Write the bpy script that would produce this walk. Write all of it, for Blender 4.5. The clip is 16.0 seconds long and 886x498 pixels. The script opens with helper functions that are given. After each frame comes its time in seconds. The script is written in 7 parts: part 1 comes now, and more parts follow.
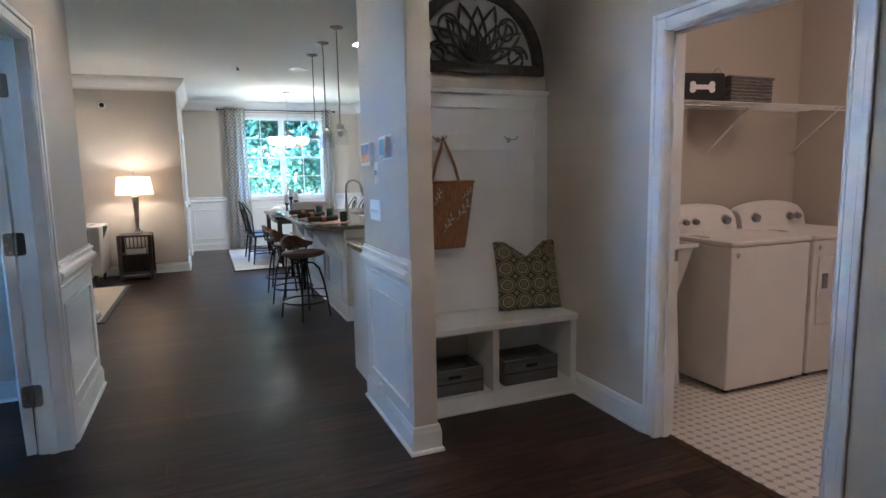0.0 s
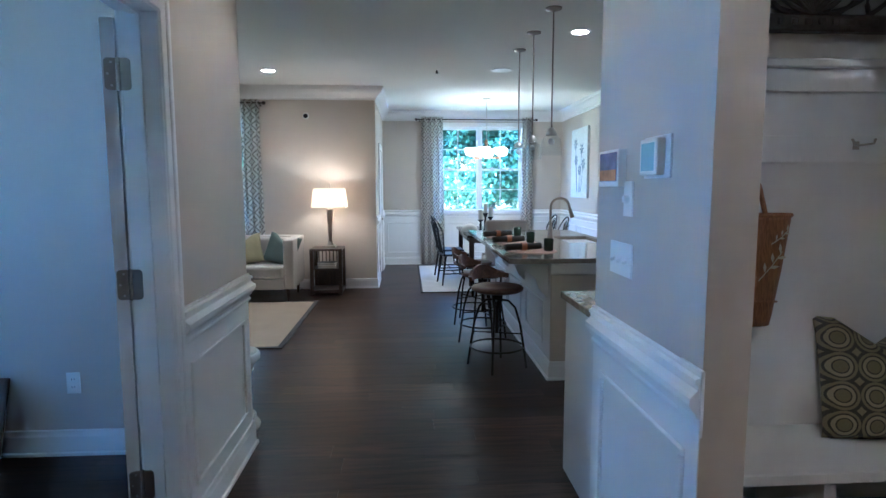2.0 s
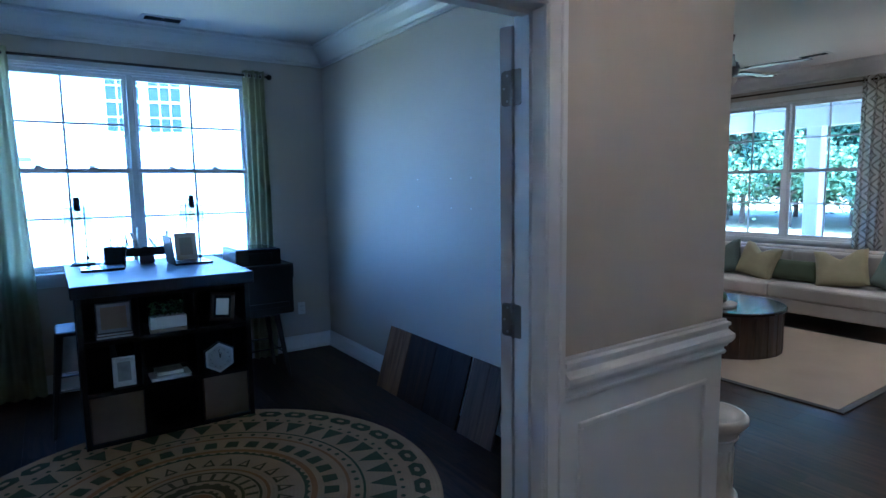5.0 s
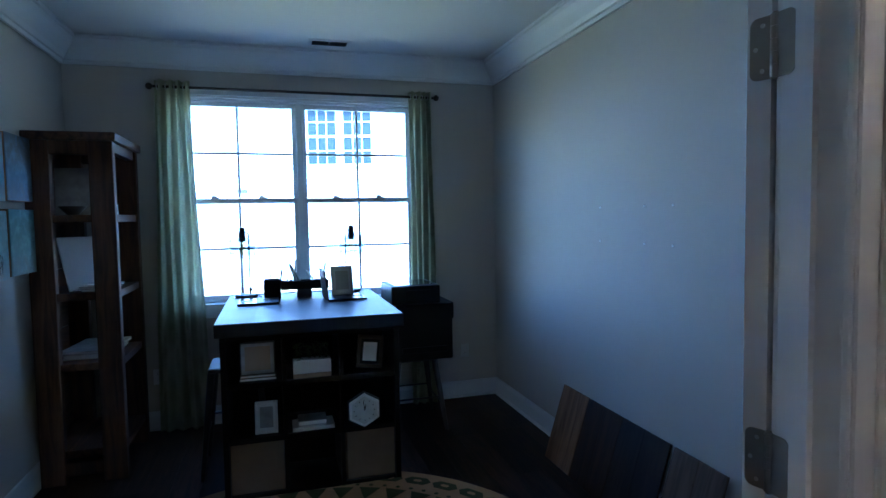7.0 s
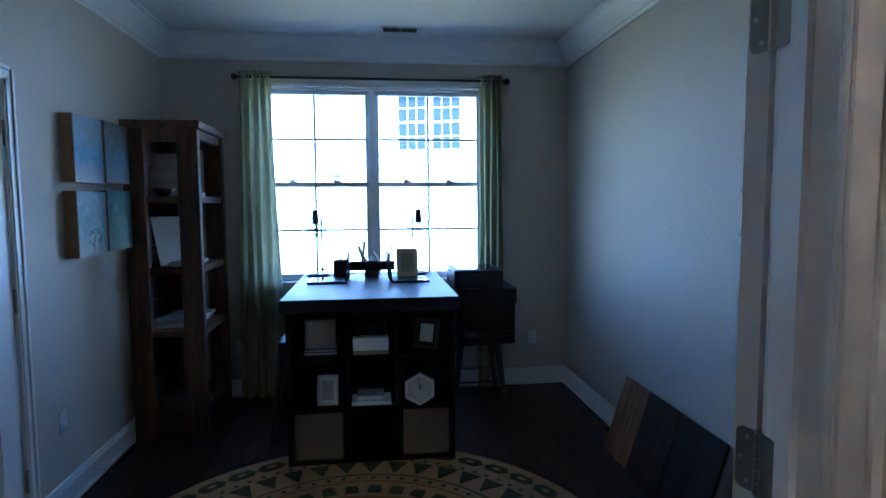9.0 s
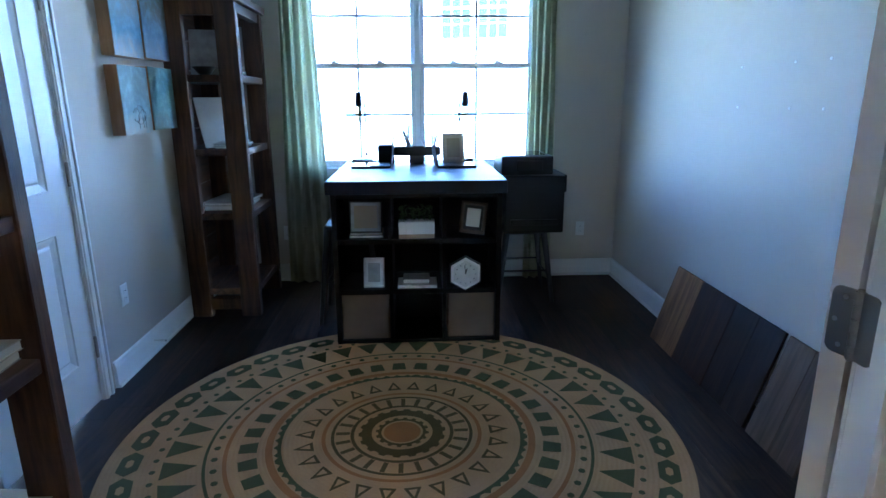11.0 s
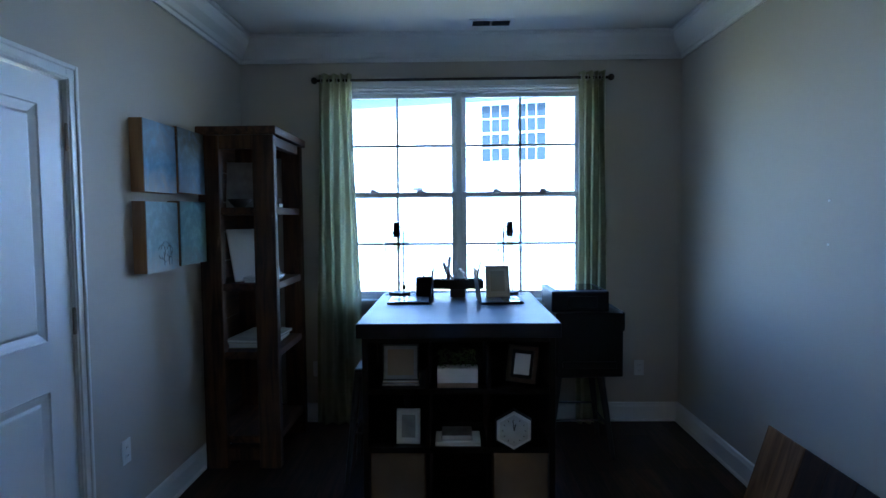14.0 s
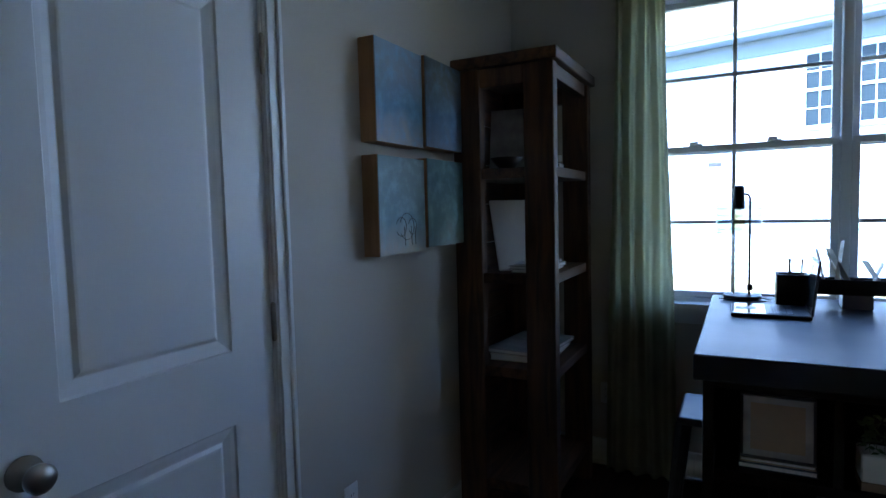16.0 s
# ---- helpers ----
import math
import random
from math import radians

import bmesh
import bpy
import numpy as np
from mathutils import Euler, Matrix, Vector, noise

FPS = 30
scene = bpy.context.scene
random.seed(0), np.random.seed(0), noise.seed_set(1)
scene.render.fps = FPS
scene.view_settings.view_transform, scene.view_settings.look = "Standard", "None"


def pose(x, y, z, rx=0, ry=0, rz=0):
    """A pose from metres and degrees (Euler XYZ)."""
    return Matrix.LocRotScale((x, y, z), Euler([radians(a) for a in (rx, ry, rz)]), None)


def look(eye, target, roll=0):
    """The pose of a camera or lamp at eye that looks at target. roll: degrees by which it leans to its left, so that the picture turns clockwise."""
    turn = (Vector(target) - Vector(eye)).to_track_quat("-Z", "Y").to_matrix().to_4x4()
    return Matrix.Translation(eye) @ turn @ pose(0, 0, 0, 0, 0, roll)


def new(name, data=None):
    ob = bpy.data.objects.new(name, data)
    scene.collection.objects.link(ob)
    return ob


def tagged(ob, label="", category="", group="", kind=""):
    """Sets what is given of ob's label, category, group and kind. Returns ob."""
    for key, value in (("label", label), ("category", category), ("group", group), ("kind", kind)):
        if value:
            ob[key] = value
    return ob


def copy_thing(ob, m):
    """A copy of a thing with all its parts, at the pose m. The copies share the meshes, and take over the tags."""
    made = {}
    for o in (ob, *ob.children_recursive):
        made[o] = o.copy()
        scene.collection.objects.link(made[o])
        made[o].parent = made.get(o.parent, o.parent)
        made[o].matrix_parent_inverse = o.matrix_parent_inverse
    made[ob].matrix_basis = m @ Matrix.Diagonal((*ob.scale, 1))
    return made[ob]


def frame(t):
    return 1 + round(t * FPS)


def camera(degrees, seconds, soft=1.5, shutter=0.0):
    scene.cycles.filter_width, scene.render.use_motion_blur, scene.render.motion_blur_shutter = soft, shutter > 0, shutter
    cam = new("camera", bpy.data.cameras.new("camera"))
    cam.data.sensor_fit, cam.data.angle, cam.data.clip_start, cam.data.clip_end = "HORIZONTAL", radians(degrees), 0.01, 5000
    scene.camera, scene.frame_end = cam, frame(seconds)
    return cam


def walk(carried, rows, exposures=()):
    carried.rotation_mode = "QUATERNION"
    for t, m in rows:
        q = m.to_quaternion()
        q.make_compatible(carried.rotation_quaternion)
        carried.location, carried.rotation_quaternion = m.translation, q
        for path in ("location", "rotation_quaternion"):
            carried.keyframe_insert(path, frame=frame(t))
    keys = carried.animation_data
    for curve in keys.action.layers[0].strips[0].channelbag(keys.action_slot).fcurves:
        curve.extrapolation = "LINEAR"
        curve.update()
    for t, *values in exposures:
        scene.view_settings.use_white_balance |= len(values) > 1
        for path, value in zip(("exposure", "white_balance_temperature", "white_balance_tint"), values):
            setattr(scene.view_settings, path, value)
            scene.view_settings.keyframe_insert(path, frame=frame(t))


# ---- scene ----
cam = camera(75.1, 16.0)
PATH = [
    (0, (0.251, -0.043, 1.396), (1.002, 1.793, 1.136), -1.1),
    (0.5, (0.212, 0.257, 1.386), (0.765, 2.163, 1.139), -0.6),
    (1, (0.239, 0.542, 1.414), (0.636, 2.488, 1.175), -0.4),
    (1.5, (0.332, 0.821, 1.458), (0.584, 2.793, 1.238), -0.3),
    (2, (0.396, 1.174, 1.447), (0.518, 3.159, 1.234), -0.1),
    (2.5, (0.541, 1.464, 1.446), (0.387, 3.446, 1.226), -0.5),
    (3, (0.598, 1.666, 1.457), (0.074, 3.583, 1.232), -0.5),
    (3.5, (0.643, 1.842, 1.47), (-0.265, 3.61, 1.248), -0.6),
    (4, (0.708, 1.98, 1.489), (-0.553, 3.518, 1.274), -1.0),
    (4.5, (0.749, 2.047, 1.515), (-0.767, 3.334, 1.305), -1.1),
    (5, (0.802, 2.088, 1.539), (-0.841, 3.208, 1.323), -0.8),
    (5.2, (0.79, 2.091, 1.548), (-0.891, 3.153, 1.328), -0.7),
    (7.3, (0.179, 2.548, 1.56), (-1.753, 3.055, 1.457), -0.9),
    (7.5, (0.208, 2.591, 1.563), (-1.732, 3.068, 1.462), -0.8),
    (8, (0.239, 2.686, 1.552), (-1.72, 3.072, 1.453), -0.5),
    (8.5, (0.256, 2.709, 1.557), (-1.717, 3.013, 1.445), -0.4),
    (9, (0.269, 2.683, 1.546), (-1.71, 2.924, 1.386), -0.4),
    (9.5, (0.262, 2.676, 1.496), (-1.703, 2.859, 1.173), -0.5),
    (9.7, (0.26, 2.672, 1.448), (-1.692, 2.834, 1.045), -0.3),
    (11.8, (0.119, 2.62, 1.434), (-1.815, 2.709, 0.93), -0.3),
    (12, (0.105, 2.602, 1.466), (-1.841, 2.697, 1.017), -0.1),
    (12.5, (0.075, 2.573, 1.539), (-1.892, 2.685, 1.194), 0.1),
    (13, (0.041, 2.576, 1.558), (-1.941, 2.686, 1.317), 0.2),
    (13.5, (-0.019, 2.592, 1.547), (-2.012, 2.661, 1.39), -0.0),
    (14, (-0.184, 2.642, 1.532), (-2.181, 2.607, 1.421), -0.5),
    (14.5, (-0.431, 2.608, 1.502), (-2.419, 2.411, 1.411), -0.8),
    (15, (-0.733, 2.543, 1.465), (-2.688, 2.131, 1.379), -1.3),
    (15.5, (-1.003, 2.458, 1.473), (-2.885, 1.791, 1.359), -1.2),
    (16, (-1.281, 2.27, 1.426), (-3.051, 1.349, 1.29), -1.4),
]
EXPOSURES = [(0.0, 5.3, 4900.0, 10.0), (0.5, 5.42, 4650.0, 9.0), (1.0, 5.3, 4480.0, 9.0), (2.5, 5.12, 4420.0, 7.0), (4.0, 4.8, 4420.0, 10.0), (5.0, 4.55, 4480.0, 12.0), (7.5, 4.33, 4950.0, 13.0), (9.0, 4.35, 5080.0, 13.0), (9.7, 4.5, 5080.0, 12.0), (11.8, 6.0, 5250.0, 12.0), (12.5, 4.95, 5300.0, 12.0), (13.2, 4.38, 5350.0, 13.0), (14.5, 4.12, 5500.0, 15.0), (16.0, 3.75, 5950.0, 17.0)]
walk(cam, [(t, look(eye, target, roll)) for t, eye, target, roll in PATH], EXPOSURES)

# ---- world, sun, light ----
world = bpy.data.worlds.new("sky")
scene.world = world
world.use_nodes = True
_wn = world.node_tree
_sky = _wn.nodes.new("ShaderNodeTexSky")
_sky.sky_type, _sky.sun_disc = "NISHITA", False
SUN_EL, SUN_AZ = 52.0, 118.0     # degrees above the horizon; from +y towards +x
_sky.sun_elevation, _sky.sun_rotation = radians(SUN_EL), radians(SUN_AZ)
_sky.ozone_density = 6.0
_wn.links.new(_sky.outputs[0], _wn.nodes["Background"].inputs[0])
_wn.nodes["Background"].inputs[1].default_value = 0.15
_sd = bpy.data.lights.new("sun", "SUN")
_sd.energy, _sd.angle, _sd.color = 2.1, radians(0.5), (1.0, 0.97, 0.93)
_so = new("sun", _sd)
_sv = Vector((math.sin(radians(SUN_AZ)) * math.cos(radians(SUN_EL)), math.cos(radians(SUN_AZ)) * math.cos(radians(SUN_EL)), math.sin(radians(SUN_EL))))
_so.matrix_world = look(_sv * 60, (0, 0, 0))


def lamp(name, kind, at, watts, color, size=0.1, target=None, spot=100):
    d = bpy.data.lights.new(name, kind)
    d.energy, d.color = watts, color
    if kind == "AREA":
        d.shape, d.size = "DISK", size
    else:
        d.shadow_soft_size = size
    if kind == "SPOT":
        d.spot_size, d.spot_blend = radians(spot), 0.6
    o = new(name, d)
    o.matrix_world = look(at, target) if target else Matrix.Translation(at)
    return tagged(o, kind="structure")


# ---- materials ----
def shader(name):
    m = bpy.data.materials.new(name)
    m.use_nodes = True
    return m, m.node_tree, m.node_tree.nodes["Principled BSDF"]


def node(tree, kind, **values):
    n = tree.nodes.new("ShaderNode" + kind)
    for k, v in values.items():
        if k in n.inputs:
            n.inputs[k].default_value = v
    return n


def ramp(tree, fac, stops):
    n = tree.nodes.new("ShaderNodeValToRGB")
    while len(n.color_ramp.elements) < len(stops):
        n.color_ramp.elements.new(0.5)
    for e, (p, c) in zip(n.color_ramp.elements, stops):
        e.position, e.color = p, (*c, 1)
    tree.links.new(fac, n.inputs[0])
    return n.outputs[0]


def mixed(tree, fac, a, b, mode="MIX"):
    n = tree.nodes.new("ShaderNodeMix")
    n.data_type, n.blend_type = "RGBA", mode
    for sock, v in ((n.inputs["Factor"], fac), (n.inputs["A"], a), (n.inputs["B"], b)):
        if isinstance(v, (int, float)):
            sock.default_value = v if sock.type == "VALUE" else (v, v, v, 1)
        elif isinstance(v, tuple):
            sock.default_value = (*v, 1)
        else:
            tree.links.new(v, sock)
    return [o for o in n.outputs if o.type == "RGBA"][0]


def coords(tree, scale=(1, 1, 1), shuffle=False):
    tc = tree.nodes.new("ShaderNodeTexCoord")
    mp = tree.nodes.new("ShaderNodeMapping")
    mp.inputs["Scale"].default_value = scale
    tree.links.new(tc.outputs["Object"], mp.inputs["Vector"])
    if shuffle:
        oi = tree.nodes.new("ShaderNodeObjectInfo")
        mu = tree.nodes.new("ShaderNodeMath")
        mu.operation = "MULTIPLY"
        mu.inputs[1].default_value = 37.0
        tree.links.new(oi.outputs["Random"], mu.inputs[0])
        tree.links.new(mu.outputs[0], mp.inputs["Location"])
    return mp.outputs[0]


def bumped(tree, bsdf, height, strength, distance=0.01):
    b = node(tree, "Bump", Strength=strength, Distance=distance)
    tree.links.new(height, b.inputs["Height"])
    tree.links.new(b.outputs[0], bsdf.inputs["Normal"])


def surface(name, color, rough=0.5, metal=0.0, vary=0.08, coarse=1.5, fine=60.0, bump=0.05, stretch=(1, 1, 1), spec=0.5, sheen=0.0, emit=None):
    """A plain surface with broad and fine variation of colour, gloss and relief."""
    m, t, b = shader(name)
    co = coords(t, stretch)
    n1, n2 = node(t, "TexNoise", Scale=coarse, Detail=3.0), node(t, "TexNoise", Scale=fine, Detail=4.0)
    for n in (n1, n2):
        t.links.new(co, n.inputs["Vector"])
    lo, hi = tuple(c * (1 - vary) for c in color), tuple(min(1, c * (1 + vary)) for c in color)
    c1 = ramp(t, n1.outputs[0], [(0.3, lo), (0.7, hi)])
    c2 = mixed(t, 0.35 * min(1, vary * 6), c1, mixed(t, n2.outputs[0], tuple(c * 0.75 for c in color), tuple(min(1, c * 1.2) for c in color)))
    t.links.new(c2, b.inputs["Base Color"])
    r = node(t, "MapRange")
    r.inputs[3].default_value, r.inputs[4].default_value = max(0.02, rough - 0.07), min(1, rough + 0.07)
    t.links.new(n1.outputs[0], r.inputs[0])
    t.links.new(r.outputs[0], b.inputs["Roughness"])
    b.inputs["Metallic"].default_value = metal
    b.inputs["Specular IOR Level"].default_value = spec
    b.inputs["Sheen Weight"].default_value = sheen
    if bump:
        bumped(t, b, n2.outputs[0], bump, 0.004)
    if emit:
        b.inputs["Emission Color"].default_value = (*emit[0], 1)
        b.inputs["Emission Strength"].default_value = emit[1]
    return m


def wood(name, dark, light, rough=0.4, along=(1, 12, 12), scale=3.0, tone=0.35, bump=0.12, spec=0.5):
    """Grained wood; along: small number on the axis along the grain. Pieces differ by their own random tone."""
    m, t, b = shader(name)
    co = coords(t, along, True)
    n1, n2 = node(t, "TexNoise", Scale=scale, Detail=6.0, Distortion=0.8), node(t, "TexNoise", Scale=scale * 9, Detail=3.0)
    for n in (n1, n2):
        t.links.new(co, n.inputs["Vector"])
    c = ramp(t, n1.outputs[0], [(0.36, dark), (0.64, light)])
    c = mixed(t, 0.3, c, mixed(t, n2.outputs[0], dark, light))
    oi = t.nodes.new("ShaderNodeObjectInfo")
    r = node(t, "MapRange")
    r.inputs[3].default_value, r.inputs[4].default_value = 1 - tone, 1 + tone
    t.links.new(oi.outputs["Random"], r.inputs[0])
    c = mixed(t, 1.0, c, r.outputs[0], "MULTIPLY")
    t.links.new(c, b.inputs["Base Color"])
    r2 = node(t, "MapRange")
    r2.inputs[3].default_value, r2.inputs[4].default_value = rough - 0.08, rough + 0.1
    t.links.new(n1.outputs[0], r2.inputs[0])
    t.links.new(r2.outputs[0], b.inputs["Roughness"])
    b.inputs["Specular IOR Level"].default_value = spec
    bumped(t, b, n2.outputs[0], bump, 0.003)
    return m


def pane_glass(name, tint=(0.96, 0.99, 0.98)):
    """Clear thin glass: sees through, with a mirror gloss that grows at grazing angles."""
    m, t, b = shader(name)
    tr, gl, lw, mx = node(t, "BsdfTransparent"), node(t, "BsdfGlossy", Roughness=0.02), node(t, "LayerWeight", Blend=0.5), node(t, "MixShader")
    tr.inputs[0].default_value = (*tint, 1)
    pw = node(t, "Math")
    pw.operation = "POWER"
    pw.inputs[1].default_value = 4.0
    t.links.new(lw.outputs["Facing"], pw.inputs[0])
    mr = node(t, "MapRange")
    mr.inputs[3].default_value, mr.inputs[4].default_value = 0.03, 0.7
    t.links.new(pw.outputs[0], mr.inputs[0])
    t.links.new(mr.outputs[0], mx.inputs[0])
    t.links.new(tr.outputs[0], mx.inputs[1])
    t.links.new(gl.outputs[0], mx.inputs[2])
    t.links.new(mx.outputs[0], t.nodes["Material Output"].inputs[0])
    t.nodes.remove(b)
    return m


def sheer(m, color, share):
    """Cloth that lets some light through."""
    t = m.node_tree
    b, out = t.nodes["Principled BSDF"], t.nodes["Material Output"]
    tl, mx = node(t, "BsdfTranslucent"), node(t, "MixShader")
    tl.inputs[0].default_value = (*color, 1)
    mx.inputs[0].default_value = share
    t.links.new(b.outputs[0], mx.inputs[1])
    t.links.new(tl.outputs[0], mx.inputs[2])
    t.links.new(mx.outputs[0], out.inputs[0])
    return m


def tiled(name, size, steps, rough=0.85, axes=("X", "Z"), kind="diamond", tint=0.05):
    """Woven cloth with a repeated figure: steps are colour stops of the distance from each cell's middle."""
    m, t, b = shader(name)
    sp = t.nodes.new("ShaderNodeSeparateXYZ")
    t.links.new(coords(t), sp.inputs[0])

    def math_(op, a, v=None):
        n = node(t, "Math")
        n.operation = op
        t.links.new(a, n.inputs[0])
        if v is not None:
            if isinstance(v, (int, float)):
                n.inputs[1].default_value = v
            else:
                t.links.new(v, n.inputs[1])
        return n.outputs[0]

    ds = []
    for ax, s in zip(axes, size):
        ds.append(math_("ABSOLUTE", math_("SUBTRACT", math_("FRACT", math_("MULTIPLY", sp.outputs[ax], 1 / s)), 0.5)))
    if kind == "diamond":
        d = math_("ADD", ds[0], ds[1])
    else:
        d = math_("SQRT", math_("ADD", math_("POWER", ds[0], 2.0), math_("POWER", ds[1], 2.0)))
    c = ramp(t, d, steps)
    c.node.color_ramp.interpolation = "CONSTANT"
    n = node(t, "TexNoise", Scale=160.0, Detail=3.0)
    t.links.new(coords(t), n.inputs["Vector"])
    c = mixed(t, 0.10, c, mixed(t, n.outputs[0], (0.02, 0.02, 0.02), (0.6, 0.58, 0.54)))
    t.links.new(c, b.inputs["Base Color"])
    b.inputs["Roughness"].default_value = rough
    bumped(t, b, n.outputs[0], 0.2, 0.002)
    return m


WALL = surface("greige_wall_paint", (0.54, 0.49, 0.425), 0.62, vary=0.025, coarse=0.9, fine=220, bump=0.06, spec=0.3)
LAUNDRY_WALL = WALL
CEIL = surface("ceiling_paint", (0.78, 0.77, 0.74), 0.8, vary=0.02, fine=180, bump=0.08, spec=0.2)
TRIM = surface("white_trim_paint", (0.80, 0.80, 0.79), 0.35, vary=0.02, fine=120, bump=0.02)
DOORP = surface("white_door_paint", (0.78, 0.78, 0.78), 0.38, vary=0.02, fine=120, bump=0.03)
VINYL = surface("white_window_vinyl", (0.80, 0.81, 0.82), 0.4, vary=0.02)
FLOOR = wood("dark_plank_floor", (0.004, 0.0025, 0.0018), (0.062, 0.034, 0.021), 0.33, (1.1, 14, 14), 2.5, 0.5, 0.06, 0.15)
GAP = surface("plank_gap", (0.008, 0.006, 0.005), 0.7)
GLASS = pane_glass("window_glass")
STEEL = surface("brushed_nickel", (0.62, 0.59, 0.54), 0.3, 1.0, vary=0.05)
BRASSY = surface("satin_hinge_metal", (0.36, 0.325, 0.28), 0.36, 1.0, vary=0.1)
BLACKM = surface("black_metal", (0.02, 0.02, 0.022), 0.45, 0.6, vary=0.2)
BRONZE = surface("dark_bronze", (0.05, 0.04, 0.035), 0.4, 0.7, vary=0.2)
PLASTIC = surface("white_plastic", (0.78, 0.78, 0.76), 0.4, vary=0.02)
DARK = surface("dark_slot", (0.02, 0.02, 0.02), 0.6)


# ---- builders ----
def part(name, bm, material, parent=None, label="", smooth=False, kind=""):
    me = bpy.data.meshes.new(name)
    bm.normal_update()
    bm.to_mesh(me)
    bm.free()
    me.materials.append(material)
    if smooth:
        me.shade_smooth()
    o = new(name, me)
    o.parent = parent
    return tagged(o, label, kind=kind)


def thing(name, label, category, m=None, group="", kind=""):
    o = new(name)
    o.empty_display_size = 0.1
    o.matrix_world = m if m is not None else Matrix()
    return tagged(o, label, category, group, kind)


def box(bm, x0, x1, y0, y1, z0, z1, bevel=0.0, m=None, seg=1):
    mm = Matrix.Translation(((x0 + x1) / 2, (y0 + y1) / 2, (z0 + z1) / 2)) @ Matrix.Diagonal((x1 - x0, y1 - y0, z1 - z0, 1))
    vs = bmesh.ops.create_cube(bm, size=1.0, matrix=mm)["verts"]
    if bevel:
        es = list({e for v in vs for e in v.link_edges})
        vs = list({v for f in bmesh.ops.bevel(bm, geom=es, offset=bevel, segments=seg, affect="EDGES", profile=0.6)["faces"] for v in f.verts} | {v for v in vs if v.is_valid})
    if m is not None:
        bmesh.ops.transform(bm, matrix=m, verts=[v for v in vs if v.is_valid])
    return bm


def boxed(*args, **kw):
    return box(bmesh.new(), *args, **kw)


def boxes(rows, bevel=0.0):
    bm = bmesh.new()
    for r in rows:
        box(bm, *r, bevel=bevel)
    return bm


def tube(bm, a, b, r0, r1=None, n=12):
    a, b = Vector(a), Vector(b)
    d = b - a
    mm = Matrix.Translation((a + b) / 2) @ d.to_track_quat("Z", "Y").to_matrix().to_4x4()
    bmesh.ops.create_cone(bm, cap_ends=True, segments=n, radius1=r0, radius2=r0 if r1 is None else r1, depth=d.length, matrix=mm)
    return bm


def pipe(bm, pts, r, n=8):
    """A round bar along a line of points."""
    pts = [Vector(p) for p in pts]
    rings = []
    for i, p in enumerate(pts):
        d = (pts[min(i + 1, len(pts) - 1)] - pts[max(i - 1, 0)]).normalized()
        q = d.to_track_quat("Z", "Y").to_matrix()
        rings.append([bm.verts.new(p + q @ Vector((r * math.cos(2 * math.pi * k / n), r * math.sin(2 * math.pi * k / n), 0))) for k in range(n)])
    for a, b in zip(rings, rings[1:]):
        for k in range(n):
            bm.faces.new((a[k], a[(k + 1) % n], b[(k + 1) % n], b[k]))
    bm.faces.new(rings[0][::-1])
    bm.faces.new(rings[-1])
    return bm


def arc(c, r, a0, a1, n, plane="xz"):
    """Points on an arc of radius r about c, from angle a0 to a1."""
    out = []
    for i in range(n + 1):
        a = radians(a0 + (a1 - a0) * i / n)
        u, v = r * math.cos(a), r * math.sin(a)
        out.append({"xz": (c[0] + u, c[1], c[2] + v), "yz": (c[0], c[1] + u, c[2] + v), "xy": (c[0] + u, c[1] + v, c[2])}[plane])
    return out


def lathe(prof, n=24, bm=None, at=(0, 0, 0)):
    """A turned body from rows of (radius, height)."""
    bm = bm or bmesh.new()
    rings = [[bm.verts.new((at[0] + r * math.cos(2 * math.pi * k / n), at[1] + r * math.sin(2 * math.pi * k / n), at[2] + z)) for k in range(n)] for r, z in prof]
    for a, b in zip(rings, rings[1:]):
        for k in range(n):
            bm.faces.new((a[k], a[(k + 1) % n], b[(k + 1) % n], b[k]))
    bm.faces.new(rings[0][::-1])
    bm.faces.new(rings[-1])
    return bm


def swept(path, prof, closed=False, bm=None):
    """A moulding: prof is rows of (out, z), laid along path (x, y), out to the left of the way walked, mitred."""
    bm = bm or bmesh.new()
    P = [Vector(p) for p in path]
    n = len(P)
    rings = []
    for i in range(n):
        d1 = (P[i] - P[i - 1]).normalized() if (i > 0 or closed) else None
        d2 = (P[(i + 1) % n] - P[i]).normalized() if (i < n - 1 or closed) else None
        d1, d2 = d1 or d2, d2 or d1
        n1, n2 = Vector((-d1.y, d1.x)), Vector((-d2.y, d2.x))
        off = (n1 + n2) / (1 + n1.dot(n2))
        rings.append([bm.verts.new((P[i].x + off.x * o, P[i].y + off.y * o, z)) for o, z in prof])
    k = len(prof)
    for i in range(n if closed else n - 1):
        a, b = rings[i], rings[(i + 1) % n]
        for j in range(k):
            bm.faces.new((a[j], b[j], b[(j + 1) % k], a[(j + 1) % k]))
    if not closed:
        bm.faces.new(rings[0][::-1])
        bm.faces.new(rings[-1])
    bmesh.ops.recalc_face_normals(bm, faces=bm.faces)
    return bm


